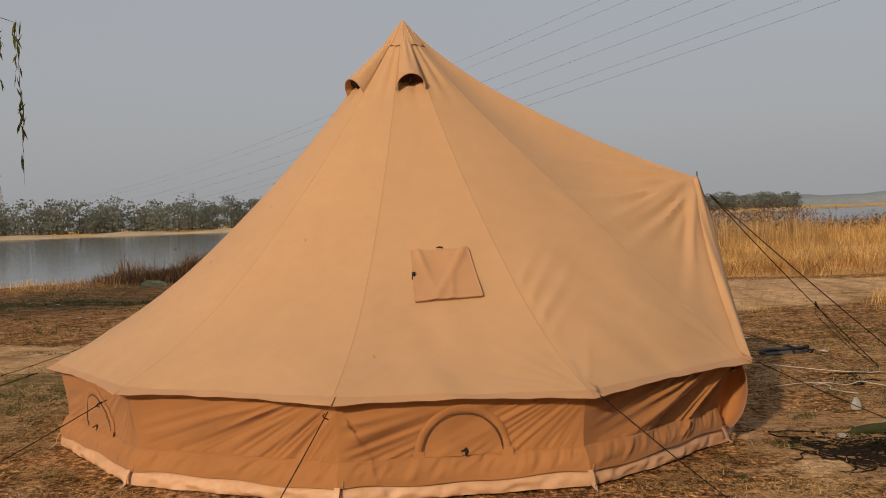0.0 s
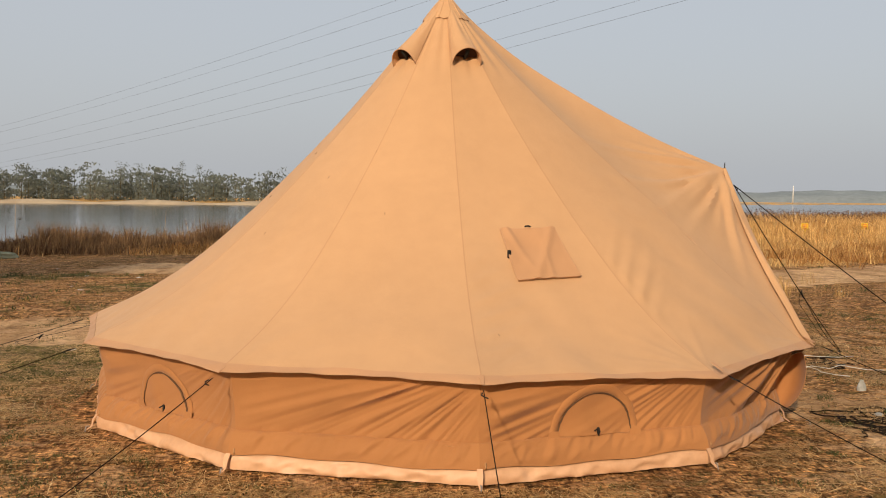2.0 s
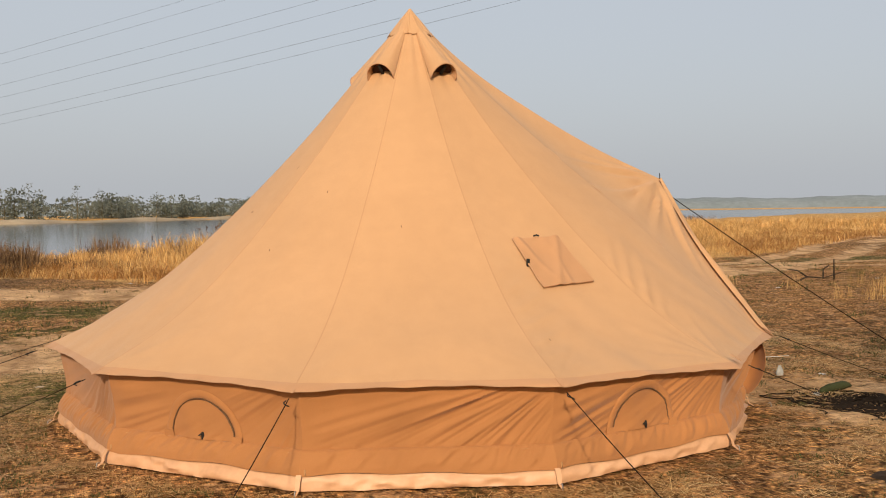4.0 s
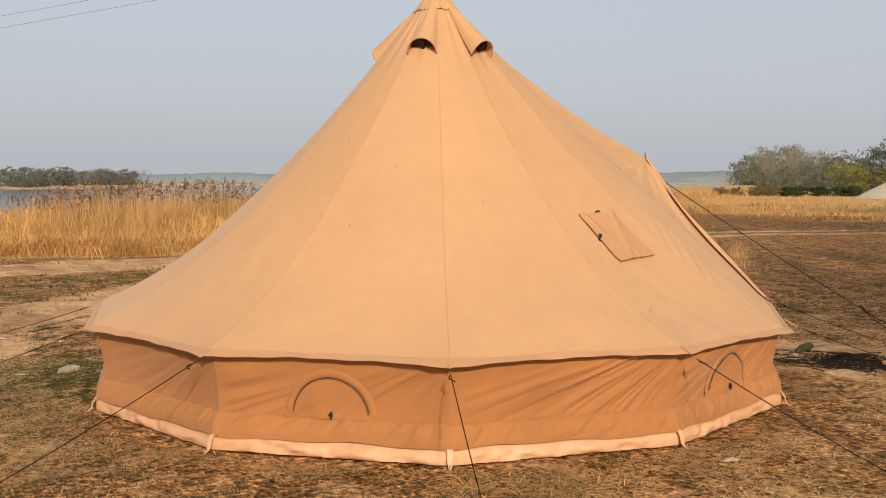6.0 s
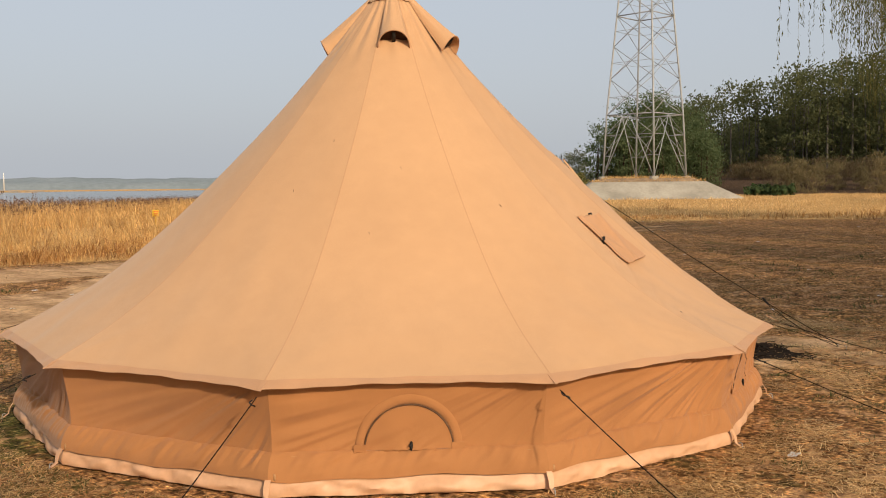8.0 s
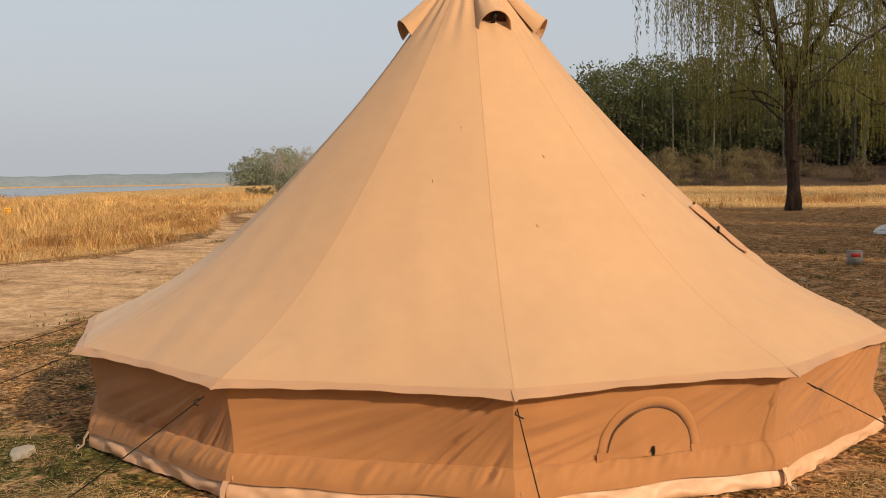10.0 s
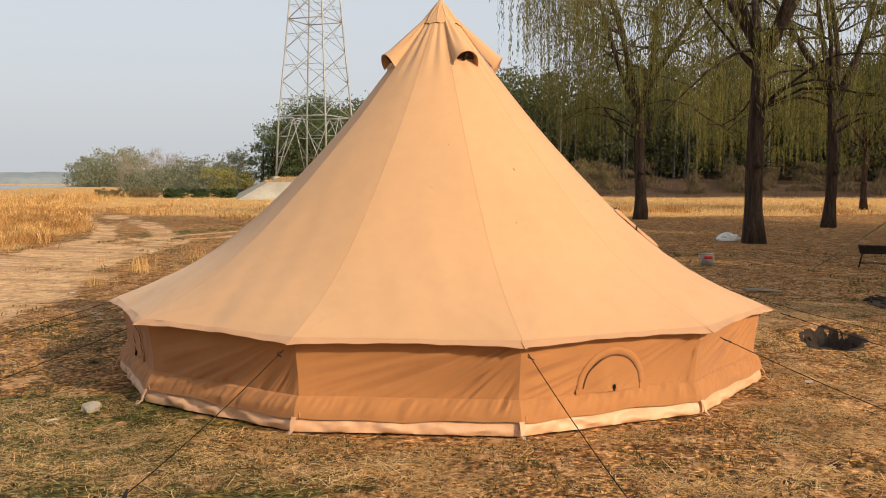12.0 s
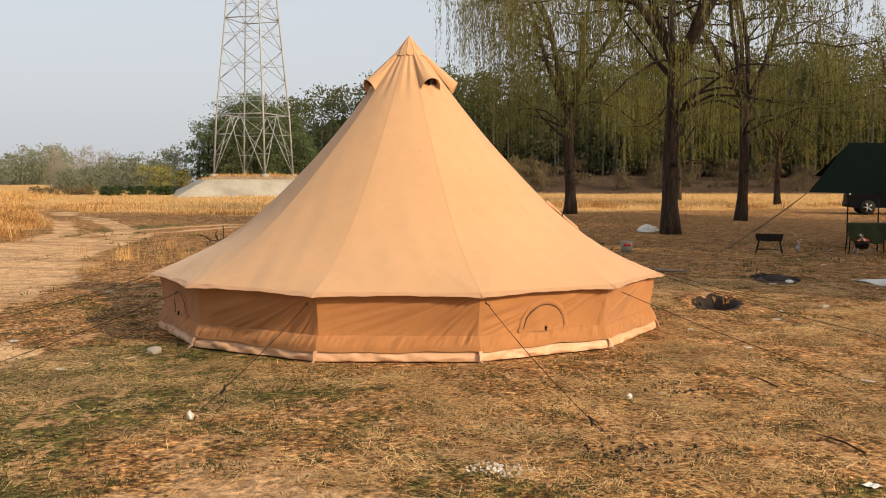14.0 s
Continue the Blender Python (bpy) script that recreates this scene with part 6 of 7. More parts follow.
shore_of = lambda x: np.interp(x, SHORE_X, SHORE_Y)
reed_zone = lambda x, y: smooth01(1.5, 4.5, x) * smooth01(-15, -8, y - shore_of(x) + 6 * (x < 12)) * (1 - smooth01(2, 6, y - shore_of(x))) * np.clip(0.62 + 0.6 * wave(x, y, 0.42, 6), 0.12, 1)
reeds(90000, reed_zone, 1, 60, 28, 85, 0.85, 1.65, 0.34, "reed_bed", (REED, PLUME), "tall dry reeds with brown plumes at the water's edge")
bank_zone = lambda x, y: (1 - smooth01(2, 5, x)) * smooth01(-13, -11, x) * smooth01(-4.5, -2, y - shore_of(x)) * (1 - smooth01(0, 2, y - shore_of(x))) * np.clip(wave(x, y, 0.7, 2) * 1.2 + 0.1, 0, 1)
reeds(16000, bank_zone, -22, 5, 24, 50, 0.5, 1.5, 0.03, "bank_reeds", (PLUME, PLUME), "dark brown dead stalks on the near bank")
reeds(9000, lambda x, y: bank_zone(x, y), -22, 5, 24, 50, 0.4, 1.8, 0.02, "bank_grass", (REED, PLUME), "dry reed stalks on the near bank")
for cx, cy, sx, sy, cnt in ((-8.3, 26.2, 1.15, 0.6, 6000), (-6.6, 28.0, 1.2, 0.6, 3000), (-11.0, 27.4, 0.7, 0.4, 500), (-5.6, 33.5, 1.5, 0.8, 1100), (-2.0, 37.0, 1.6, 0.8, 1100), (-4.6, 30.0, 1.2, 0.5, 2000)):
    x, y = rng.normal(cx, sx, cnt), rng.normal(cy, sy, cnt)
    v, f = blades(x, y, np.maximum(land(x, y), WATER_Z), rng.uniform(0.2, 0.95, cnt) * (0.65 + 0.35 * np.sin(x * 2.3 + np.sin(x * 5.1))) * np.exp(-((x - cx) / (1.8 * sx)) ** 2) + 0.1, rng.uniform(0.010, 0.022, cnt), rng.uniform(0.05, 0.8, cnt), rng=rng)
    stuff("bank_scrub", v, f, BANKSCRUB, "dark red-brown dead scrub on the near bank", "scrub")
x, y = scatter(26000, -24, 6, 23, 46, lambda x, y: smooth01(-9, -5, y - shore_of(x)) * (1 - smooth01(-1, 1, y - shore_of(x))) * np.clip(0.5 + wave(x, y, 0.9, 3), 0.1, 1))
n = len(x)
v, f = blades(x, y, land(x, y), rng.uniform(0.1, 0.35, n), rng.uniform(0.01, 0.02, n), rng.uniform(0.3, 0.9, n), rng=rng)
stuff("bank_tussocks", v, f, GOLD, "short dry tussocks above the lake", "grass")
# ---- things on the ground ----
rng = np.random.default_rng(55)


def gz(x, y):
    return float(land(x, y))


def crumple(seed, size, squash=0.5, bumps=0.35, sub=2):
    """A crumpled lump, its underside flat."""
    bm = bmesh.new()
    bmesh.ops.create_icosphere(bm, subdivisions=sub, radius=1.0)
    acc = Acc()
    for v in bm.verts:
        k = 1 + bumps * noise.noise(v.co * 1.7 + Vector((seed, seed * 2.1, 0))) + bumps * 0.6 * noise.noise(v.co * 4 + Vector((0, seed, 3)))
        c = v.co * k
        acc.v.append((c.x * size[0] / 2, c.y * size[1] / 2, max(0.0, (c.z * squash + 0.35 * squash)) * size[2]))
    acc.f = [tuple(v.index for v in f.verts) for f in bm.faces]
    bm.free()
    return acc


def single(name, acc, material, place, label, category, group="", turn=0.0, smooth=False):
    ob = part(name, acc, material, smooth=smooth)
    ob.matrix_world = pose(*place, 0, 0, turn)
    return tagged(ob, label, category, group)


# stones and litter
stone = single("stone", crumple(3, (0.21, 0.13, 0.055), 0.7, 0.45), STONE, (-2.12, 10.0, gz(-2.12, 10.0) - 0.005), "pale flat stone lying in the grass", "stone", "stones", 30)
single("cream_scrap", crumple(9, (0.06, 0.05, 0.035), 0.8, 0.3, 1), LITTER, (-2.81, 5.92, gz(-2.81, 5.92) - 0.005), "small cream-white crumbled scrap on trampled straw", "litter")
for x, y, s in ((-2.62, 5.72, 0.4), (2.52, 3.95, 0.7), (1.6, 12.9, 0.6)):
    m = pose(x, y, gz(x, y) - 0.005, 0, 0, rng.uniform(0, 360)) @ Matrix.Scale(s, 4)
    copy_thing(stone, m).scale = (s, s, s)
scraps = []
for k in range(4):
    acc = Acc()
    w = 0.5
    acc.grid([[((i / 5 - 0.5) * (0.10, 0.07, 0.09, 0.06)[k], (j / 5 - 0.5) * (0.06, 0.07, 0.05, 0.05)[k], 0.008 + 0.018 * abs(noise.noise(Vector((i * 0.7 + k * 9, j * 0.7, 0.3))))) for i in range(6)] for j in range(6)])
    scraps.append(acc)
single("crumpled_wrapper", crumple(5, (0.05, 0.04, 0.05), 0.8, 0.6, 2), LITTER, (-4.2, 8.50, gz(-4.2, 8.5) - 0.01), "small crumpled white wrapper beside a tent peg", "litter", "", 40)
bases = []
spots = [(-3.0, 10.3), (-1.9, 11.6), (0.33, 5.49), (-2.47, 10.02), (-1.82, 4.22), (-4.49, 4.67), (3.1, 11.9), (3.35, 12.6), (4.1, 10.9), (1.2, 4.6), (9.5, 1.2), (1.9, 4.5), (5.1, 4.3), (8.3, 7.2), (-0.6, 5.0), (3.9, 8.0), (-9.2, 19.3), (-8.4, 19.0), (-7.3, 19.8), (-6.2, 20.3), (-8.0, 18.0), (-5.2, 18.7), (-6.4, 16.0), (-10.5, 19.5), (-4.0, 22.0), (-1.5, 22.3), (1.5, 21.4), (3.3, 21.2)]
spots += [(float(a), float(b)) for a, b in zip(rng.uniform(-12, 30, 70), rng.uniform(-2, 23, 70)) if math.hypot(a - 0.34, b - 8.42) > 3.2 and math.hypot(a - 2.52, b - 5.18) > 1.2 and b > 0.25 * a - 4]
for i, (x, y) in enumerate(spots):
    k = i % 4
    m = pose(x, y, gz(x, y) - 0.002, 0, 0, rng.uniform(0, 360))
    if i < 4:
        bases.append(single("litter_scrap", scraps[k], LITTER, m.translation, "crumpled white scrap of plastic on the ground", "litter", "litter scraps", math.degrees(m.to_euler().z)))
        bases[-1].data.name = "litter_scrap"
    else:
        copy_thing(bases[k], m)
# white packing strings
for pts in (((3.25, 10.1), (3.32, 10.0), (3.40, 10.06), (3.45, 9.93), (3.62, 9.84), (3.8, 9.62), (3.95, 9.60), (4.1, 9.5), (4.3, 9.62)), ((3.2, 9.0), (3.33, 9.02), (3.45, 9.12), (3.58, 9.06), (3.62, 8.95), (3.57, 8.8), (3.66, 8.72), (3.72, 8.6)), ((3.5, 9.0), (3.62, 9.08), (3.75, 9.0), (3.9, 9.1), (4.05, 8.92), (4.25, 8.85)), ((2.9, 12.9), (3.2, 12.75), (3.45, 12.9), (3.2, 13.0))):
    tagged(part("packing_string", Acc().tube([(a, b, gz(a, b) + 0.012 + 0.01 * (i % 2)) for i, (a, b) in enumerate(pts)], 0.003, 5), LITTER), "loose white plastic packing string", "string", "packing strings")

CARDW = two_tone("grey_film", (0.26, 0.26, 0.25), (0.4, 0.4, 0.38), 20, 0.5)
# a spill of pale gravel, and charred scraps
def spill(name, cx, cy, sx, sy, n, size, material, label, category):
    acc = Acc()
    for i in range(n):
        x, y = rng.normal(cx, sx), rng.normal(cy, sy)
        one = crumple(float(rng.uniform(0, 50)), (size * rng.uniform(0.6, 1.5), size * rng.uniform(0.5, 1.2), size * rng.uniform(0.4, 0.9)), 0.7, 0.4, 1)
        o, z = len(acc.v), gz(x, y)
        acc.v.extend((a + x, b + y, c + z) for a, b, c in one.v)
        acc.f.extend(tuple(o + q for q in f) for f in one.f)
    ob = part(name, acc, material, smooth=False)
    return tagged(ob, label, category, kind="stuff")


spill("gravel_spill", -4.73, 6.46, 0.06, 0.10, 110, 0.015, LITTER, "small spill of pale gravel on trampled straw", "gravel")
spill("charred_scraps", -4.2, 5.76, 0.14, 0.18, 60, 0.03, ASH, "charred dark scraps scattered over straw", "charcoal")
spill("dark_scraps", -2.41, 5.59, 0.12, 0.16, 40, 0.03, BARK, "dark bits of bark scattered over straw", "bark")
# bundle of folded tent poles
POLE = two_tone("dark_grey_pole", (0.05, 0.052, 0.055), (0.15, 0.15, 0.155), 12, 0.45, metal=0.4)
poles = thing("pole_bundle", (3.68, 10.74, gz(3.68, 10.74)), "bundle of dark grey steel tent poles with black ends", "tent poles", turn=18)
for i, (dy, dz, ln, tw) in enumerate(((-0.05, 0.02, 0.44, 3), (0.0, 0.02, 0.50, -9), (0.05, 0.021, 0.46, 12), (0.0, 0.055, 0.44, 1), (0.10, 0.02, 0.40, -16))):
    d = Vector((math.cos(radians(tw)), math.sin(radians(tw)), 0)) * ln / 2
    c = Vector((0, dy, dz))
    pl = part("pole", Acc().tube([c - d, c + d], 0.017, 8), POLE, poles)
    part("end_cap", Acc().tube([c + d, c + d + d.normalized() * 0.05], 0.02, 8), BLACK, pl)
part("strap", Acc().tube([(0.05, -0.09, 0.01), (0.05, -0.08, 0.07), (0.05, 0.0, 0.085), (0.05, 0.1, 0.05), (0.05, 0.13, 0.01)], 0.012, 5), BLACK, poles)


def tangle(cx, cy, sx, sy, n, r, h, steps=9):
    acc = Acc()
    for i in range(n):
        p = np.array([rng.normal(scale=sx * 0.4), rng.normal(scale=sy * 0.4)])
        a = rng.uniform(0, 6.28)
        pts = []
        for j in range(steps):
            a += rng.normal(scale=0.8)
            p = p * (0.97 if steps < 20 else 0.93) + 0.06 * np.array([math.cos(a), math.sin(a)])
            z = max(0.008, h * math.exp(-(p[0] / sx) ** 2 * 2 - (p[1] / sy) ** 2 * 2) * rng.uniform(0.2, 1.0))
            pts.append((p[0], p[1], z))
        acc.tube(pts, r, 4, False)
    return acc


heap_ = thing("tangled_cord", (3.34, 6.87, gz(3.34, 6.87)), "tangled heap of black cord and netting on the ground", "cord")
for i in range(64):
    part("cord_strand", tangle(0, 0, 0.17, 0.12, 1, 0.005, 0.08, 13), ROPE, heap_)
single("loose_cord", tangle(0, 0, 0.20, 0.12, 1, 0.005, 0.03, 60), ROPE, (3.05, 7.30, gz(3.05, 7.30)), "loose coils of black cord on bare earth", "cord", "loose cords")
single("loose_cord", tangle(0, 0, 0.30, 0.12, 1, 0.005, 0.03, 60), ROPE, (4.1, 9.15, gz(4.1, 9.15)), "loose coils of black cord on bare earth", "cord", "loose cords")
bag = thing("peg_bag", (3.46, 7.36, gz(3.46, 7.36)), "small dark green drawstring bag, half empty", "bag", turn=20)
part("sack", Acc().tube([(-0.20, 0, 0.022), (-0.17, 0, 0.03), (-0.05, 0.01, 0.034), (0.12, 0, 0.035), (0.2, 0.01, 0.028), (0.26, 0, 0.014)], [0.016, 0.028, 0.034, 0.035, 0.026, 0.008], 12), OLIVE, bag)
part("gathered_neck", crumple(5, (0.07, 0.06, 0.04)), CARDW, bag, "crumpled white plastic neck", smooth=False).matrix_basis = pose(-0.27, 0, 0.0)
single("plastic_wrapper", Acc().grid([[(0.035 * math.cos(a) * w, 0.02 * math.sin(a) * w, z * 0.5) for a in np.linspace(0, 6.1, 10)] for w, z in ((1.0, 0.0), (1.1, 0.05), (0.8, 0.11), (0.45, 0.15), (0.5, 0.17))]), CARDW, (3.56, 8.13, gz(3.56, 8.13)), "empty grey plastic wrapper standing on the earth", "wrapper")

# fire pit, ash heap and what lies round them
pit = thing("fire_pit", (2.52, 5.18, 0.0), "dug fire pit with black charcoal and ash", "fire pit")
acc = Acc()
for i in range(9):
    r0 = i / 8
    acc.v.extend([(r0 * 0.52 * math.cos(t) * (1 + 0.14 * math.sin(3 * t + 1) + 0.08 * math.sin(7 * t)), r0 * 0.21 * math.sin(t) * (1 + 0.12 * math.sin(4 * t)), 0) for t in np.linspace(0, 2 * math.pi, 40, endpoint=False)])
acc.v = [(x * 0.95, y * 1.05, gz(2.52 + x * 0.95, 5.18 + y * 1.05) + 0.015 + 0.02 * noise.noise(Vector((x * 9, y * 9, 0)))) for x, y, z in acc.v]
for i in range(8):
    for j in range(40):
        acc.f.append((i * 40 + j, i * 40 + (j + 1) % 40, (i + 1) * 40 + (j + 1) % 40, (i + 1) * 40 + j))
part("ash_bed", acc, ASH, pit)
SCORCH = two_tone("scorched_pit_earth", (0.010, 0.007, 0.005), (0.060, 0.034, 0.019), 9, 0.95, 0.6, 0.02)
rag = lambda t: 1 + 0.07 * math.sin(3 * t + 0.7) + 0.06 * math.sin(5 * t + 2) + 0.05 * math.sin(11 * t)
part("scorched_rim", Acc().grid([[Vector((r * 0.70 * math.cos(t) * rag(t), r * 0.31 * math.sin(t) * rag(t), gz(2.52 + r * 0.70 * math.cos(t) * rag(t), 5.18 + r * 0.31 * math.sin(t) * rag(t)) + (0.012 if r < 0.9 else -0.02) + 0.012 * noise.noise(Vector((9 * r * math.cos(t), 9 * r * math.sin(t), 1))))) for t in np.linspace(0, 2 * math.pi, 48, endpoint=False)] for r in (0.30, 0.45, 0.6, 0.75, 0.88, 1.0)], True), SCORCH, pit, "scorched brown earth round the pit")
for i in range(26):
    a, r = rng.uniform(0, 6.28), rng.uniform(0, 0.8)
    x, y = 0.55 * r * math.cos(a), 0.32 * r * math.sin(a)
    t, ln = rng.uniform(0, 3.14), rng.uniform(0.05, 0.2)
    z = gz(2.52 + x, 5.18 + y) + 0.03
    part("charred_stick", Acc().tube([(x - ln / 2 * math.cos(t), y - ln / 2 * math.sin(t), z), (x + ln / 2 * math.cos(t), y + ln / 2 * math.sin(t), z + rng.uniform(0, 0.05))], [0.014, 0.009], 5), ASH, pit)
for i in range(5):
    part("ash_scrap", crumple(i + 2, (0.06, 0.05, 0.03)), LITTER, pit, "pale burnt scrap", smooth=False).matrix_basis = pose(-0.15 + 0.09 * i, 0.10 - 0.05 * i, gz(2.37 + 0.09 * i, 5.28 - 0.05 * i) + 0.04)
heap = thing("ash_heap", (5.85, 4.2, gz(5.85, 4.2)), "low black heap of cold ash and charred wood", "ash heap")
part("ash", crumple(8, (0.9, 0.42, 0.07), 0.55, 0.55, 3), ASH, heap)
for i in range(14):
    a = rng.uniform(0, 6.28)
    x, y = 0.5 * math.cos(a) * rng.random() ** 0.3, 0.28 * math.sin(a)
    part("charred_stick", Acc().tube([(x - 0.1 * math.cos(3 * a + i), y - 0.1 * math.sin(3 * a + i), 0.02), (x + 0.1 * math.cos(3 * a + i), y + 0.1 * math.sin(3 * a + i), 0.05)], [0.014, 0.008], 5), ASH, heap)
part("burnt_earth", crumple(11, (1.5, 0.7, 0.03), 0.6, 0.3, 3), two_tone("scorched_earth", (0.05, 0.028, 0.016), (0.09, 0.05, 0.03), 6, 0.95), heap)
part("pale_scrap", crumple(4, (0.26, 0.12, 0.07)), LITTER, heap, smooth=False).matrix_basis = pose(-0.45, -0.16, 0)
single("board", Acc().box((0, 0, 0.03), (0.55, 0.14, 0.025), Matrix.Rotation(radians(4), 4, "Y"), 0.004), PLANK, (6.7, 5.8, gz(6.7, 5.8)), "short grey weathered board on the ground", "board", turn=-62)

CARD = two_tone("grey_card", (0.22, 0.20, 0.17), (0.34, 0.31, 0.27), 8, 0.85)
# carton, bag, grill, bottle
box = thing("carton", (10.9, 6.73, gz(10.9, 6.73)), "small white carton with a red label", "carton", turn=12)
part("box_body", Acc().box((0, 0, 0.105), (0.20, 0.22, 0.21), bevel=0.008), CARD, box)
part("lid", Acc().box((0, 0, 0.213), (0.208, 0.228, 0.012), bevel=0.003), CARD, box)
part("label", Acc().box((-0.102, 0.0, 0.155), (0.005, 0.15, 0.06)), RED, box, "red printed label")
single("plastic_bag", crumple(9, (0.32, 0.55, 0.22), 0.7, 0.4, 3), LITTER, (19.3, 6.57, gz(19.3, 6.57)), "crumpled white plastic rubbish bag beside a willow trunk", "bag")
grill = thing("charcoal_grill", (11.82, 3.80, gz(11.82, 3.80)), "small black rectangular charcoal grill on splayed legs", "grill", turn=-8)
acc = Acc()
for w, z in ((0.12, 0.26), (0.15, 0.40), (0.16, 0.405), (0.145, 0.40), (0.11, 0.28)):
    acc.v.extend([(-w, -w - 0.13, z), (w, -w - 0.13, z), (w, w + 0.13, z), (-w, w + 0.13, z)])
for i in range(4):
    for j in range(4):
        acc.f.append((i * 4 + j, i * 4 + (j + 1) % 4, i * 4 + 4 + (j + 1) % 4, i * 4 + 4 + j))
acc.f += [(0, 1, 2, 3), (16, 17, 18, 19)]
part("trough", acc, RUST, grill, smooth=False)
for sx in (-1, 1):
    for sy in (-1, 1):
        part("leg", Acc().tube([(sx * 0.11, sy * 0.20, 0.30), (sx * 0.15, sy * 0.265, 0.0)], 0.012, 6), RUST, grill)
    part("foot_bar", Acc().tube([(sx * 0.138, -0.245, 0.08), (sx * 0.138, 0.245, 0.08)], 0.006, 5), RUST, grill)
for i in range(9):
    part("grate_bar", Acc().tube([(-0.15, -0.24 + 0.06 * i, 0.408), (0.15, -0.24 + 0.06 * i, 0.408)], 0.003, 4), RUST, grill)
CLEAR = bpy.data.materials.new("clear_plastic")
CLEAR.use_nodes = True
cb = CLEAR.node_tree.nodes["Principled BSDF"]
cb.inputs["Transmission Weight"].default_value, cb.inputs["Roughness"].default_value, cb.inputs["IOR"].default_value = 0.9, 0.15, 1.3
bottle = thing("water_bottle", (12.4, 3.16, gz(12.4, 3.16)), "clear plastic water bottle with a blue label", "bottle")
part("bottle_body", Acc().tube([(0, 0, 0), (0, 0, 0.02), (0, 0, 0.16), (0, 0, 0.19), (0, 0, 0.22)], [0.03, 0.034, 0.034, 0.02, 0.013], 14), CLEAR, bottle)
part("label", Acc().tube([(0, 0, 0.06), (0, 0, 0.12)], 0.0355, 14), two_tone("blue_label", (0.30, 0.36, 0.42), (0.40, 0.46, 0.52), 30, 0.5), bottle)
part("cap", Acc().tube([(0, 0, 0.22), (0, 0, 0.24)], 0.015, 10), LITTER, bottle)

# fallen branch, bank driftwood
def stick_pile(name, x, y, turn, pieces, mat_, label, r=0.018):
    t = thing(name, (x, y, gz(x, y)), label, "branch", turn=turn)
    for pts in pieces:
        part("limb", Acc().tube(pts, [r * (1 - 0.7 * i / len(pts)) for i in range(len(pts))], 6), mat_, t)
    return t


stick_pile("dead_branch", 11.0, 16.3, 10, (((-0.6, 0, 0.02), (-0.2, 0.05, 0.10), (0.2, 0.0, 0.06), (0.6, -0.1, 0.16)), ((-0.2, 0.05, 0.10), (-0.3, 0.2, 0.22), (-0.45, 0.3, 0.24)), ((0.2, 0, 0.06), (0.35, 0.12, 0.22), (0.5, 0.1, 0.30)), ((0.45, -0.05, 0.02), (0.46, -0.04, 0.42))), BARK, "dry dark dead branch lying on bare ground")
stick_pile("driftwood", -15.6, 27.0, 40, (((-0.9, 0, 0.12), (0, 0.1, 0.22), (0.8, 0, 0.45)), ((0, 0.1, 0.22), (0.4, 0.4, 0.6)), ((-0.5, 0.0, 0.1), (0.1, -0.3, 0.12), (0.7, -0.2, 0.15))), BARK, "dark half-sunken driftwood at the lake's edge", 0.08)
SACK = two_tone("grey_green_woven_sack", (0.14, 0.16, 0.10), (0.26, 0.27, 0.19), 5, 0.7)
single("sack", crumple(6, (0.62, 0.3, 0.17), 0.7, 0.35, 3), SACK, (-8.57, 24.0, gz(-8.57, 24.0)), "crumpled grey-green woven sack below the bank reeds", "sack", turn=8)
for x, y in ((-3.2, 4.2), (-5.6, 5.0), (-2.0, 12.4), (-3.9, 4.6), (1.4, 3.9), (-2.2, 4.9)):
    tagged(part("twig", Acc().tube([(x, y, gz(x, y) + 0.01), (x + 0.16, y + 0.08, gz(x, y) + 0.02), (x + 0.33, y + rng.uniform(-0.1, 0.2), gz(x, y) + 0.015)], [0.007, 0.006, 0.003], 5), BARK), "thin dark twig lying on straw", "twig", "twigs")

# yellow notice boards in the reeds
def notice(x, y, turn):
    t = thing("notice_board", (x, y, gz(x, y)), "small yellow notice board on a post in dry grass", "sign", "yellow notice boards", turn=turn)
    part("post", Acc().tube([(0, 0, 0), (0, 0, 0.34)], 0.028, 6), YELLOW, t)
    part("board", Acc().box((0, -0.035, 0.46), (0.26, 0.02, 0.26), bevel=0.005), YELLOW, t)
    for i in range(3):
        part("text_bar", Acc().box((0, -0.049, 0.53 - 0.07 * i), (0.20 - 0.03 * i, 0.006, 0.025)), RED, t)


notice(16.9, 36.6, -30)
notice(21.2, 40.0, -30)

mast = thing("white_mast", (618.0, 1313.0, 0.0), "distant thin white mast on the far ridge", "mast")
part("shaft", Acc().tube([(0, 0, 0), (0, 0, 25)], [0.8, 0.5], 8), LITTER, mast)

# ---- the neighbours' camp ----
tarp = thing("tarp_shelter", (13.0, 2.90, gz(13.0, 2.90) - 0.14), "dark green tarpaulin shelter stretched on poles", "shelter")
rows = []
for s, (x, z) in zip(np.linspace(0, 1, 9), zip(np.linspace(0, 1.5, 9), [1.43, 1.60, 1.76, 1.92, 2.08, 2.22, 2.36, 2.47, 2.56])):
    rows.append([Vector((x, -1.05 * s - (4.6 - 1.2 * s) * u, z - 0.10 * math.sin(math.pi * u) * (1 - s) ** 2 * 0.4 - 0.05 * math.sin(math.pi * s))) for u in np.linspace(0, 1, 13)])
part("canopy", Acc().grid(rows), TARP, tarp, thick=0.003)
rows2 = []
for s in np.linspace(0, 1, 8):
    rows2.append([Vector((1.5 + 2.0 * s, -1.05 + 0.5 * s - (3.4 + 0.4 * s) * u, 2.56 - 0.75 * s)) for u in np.linspace(0, 1, 11)])
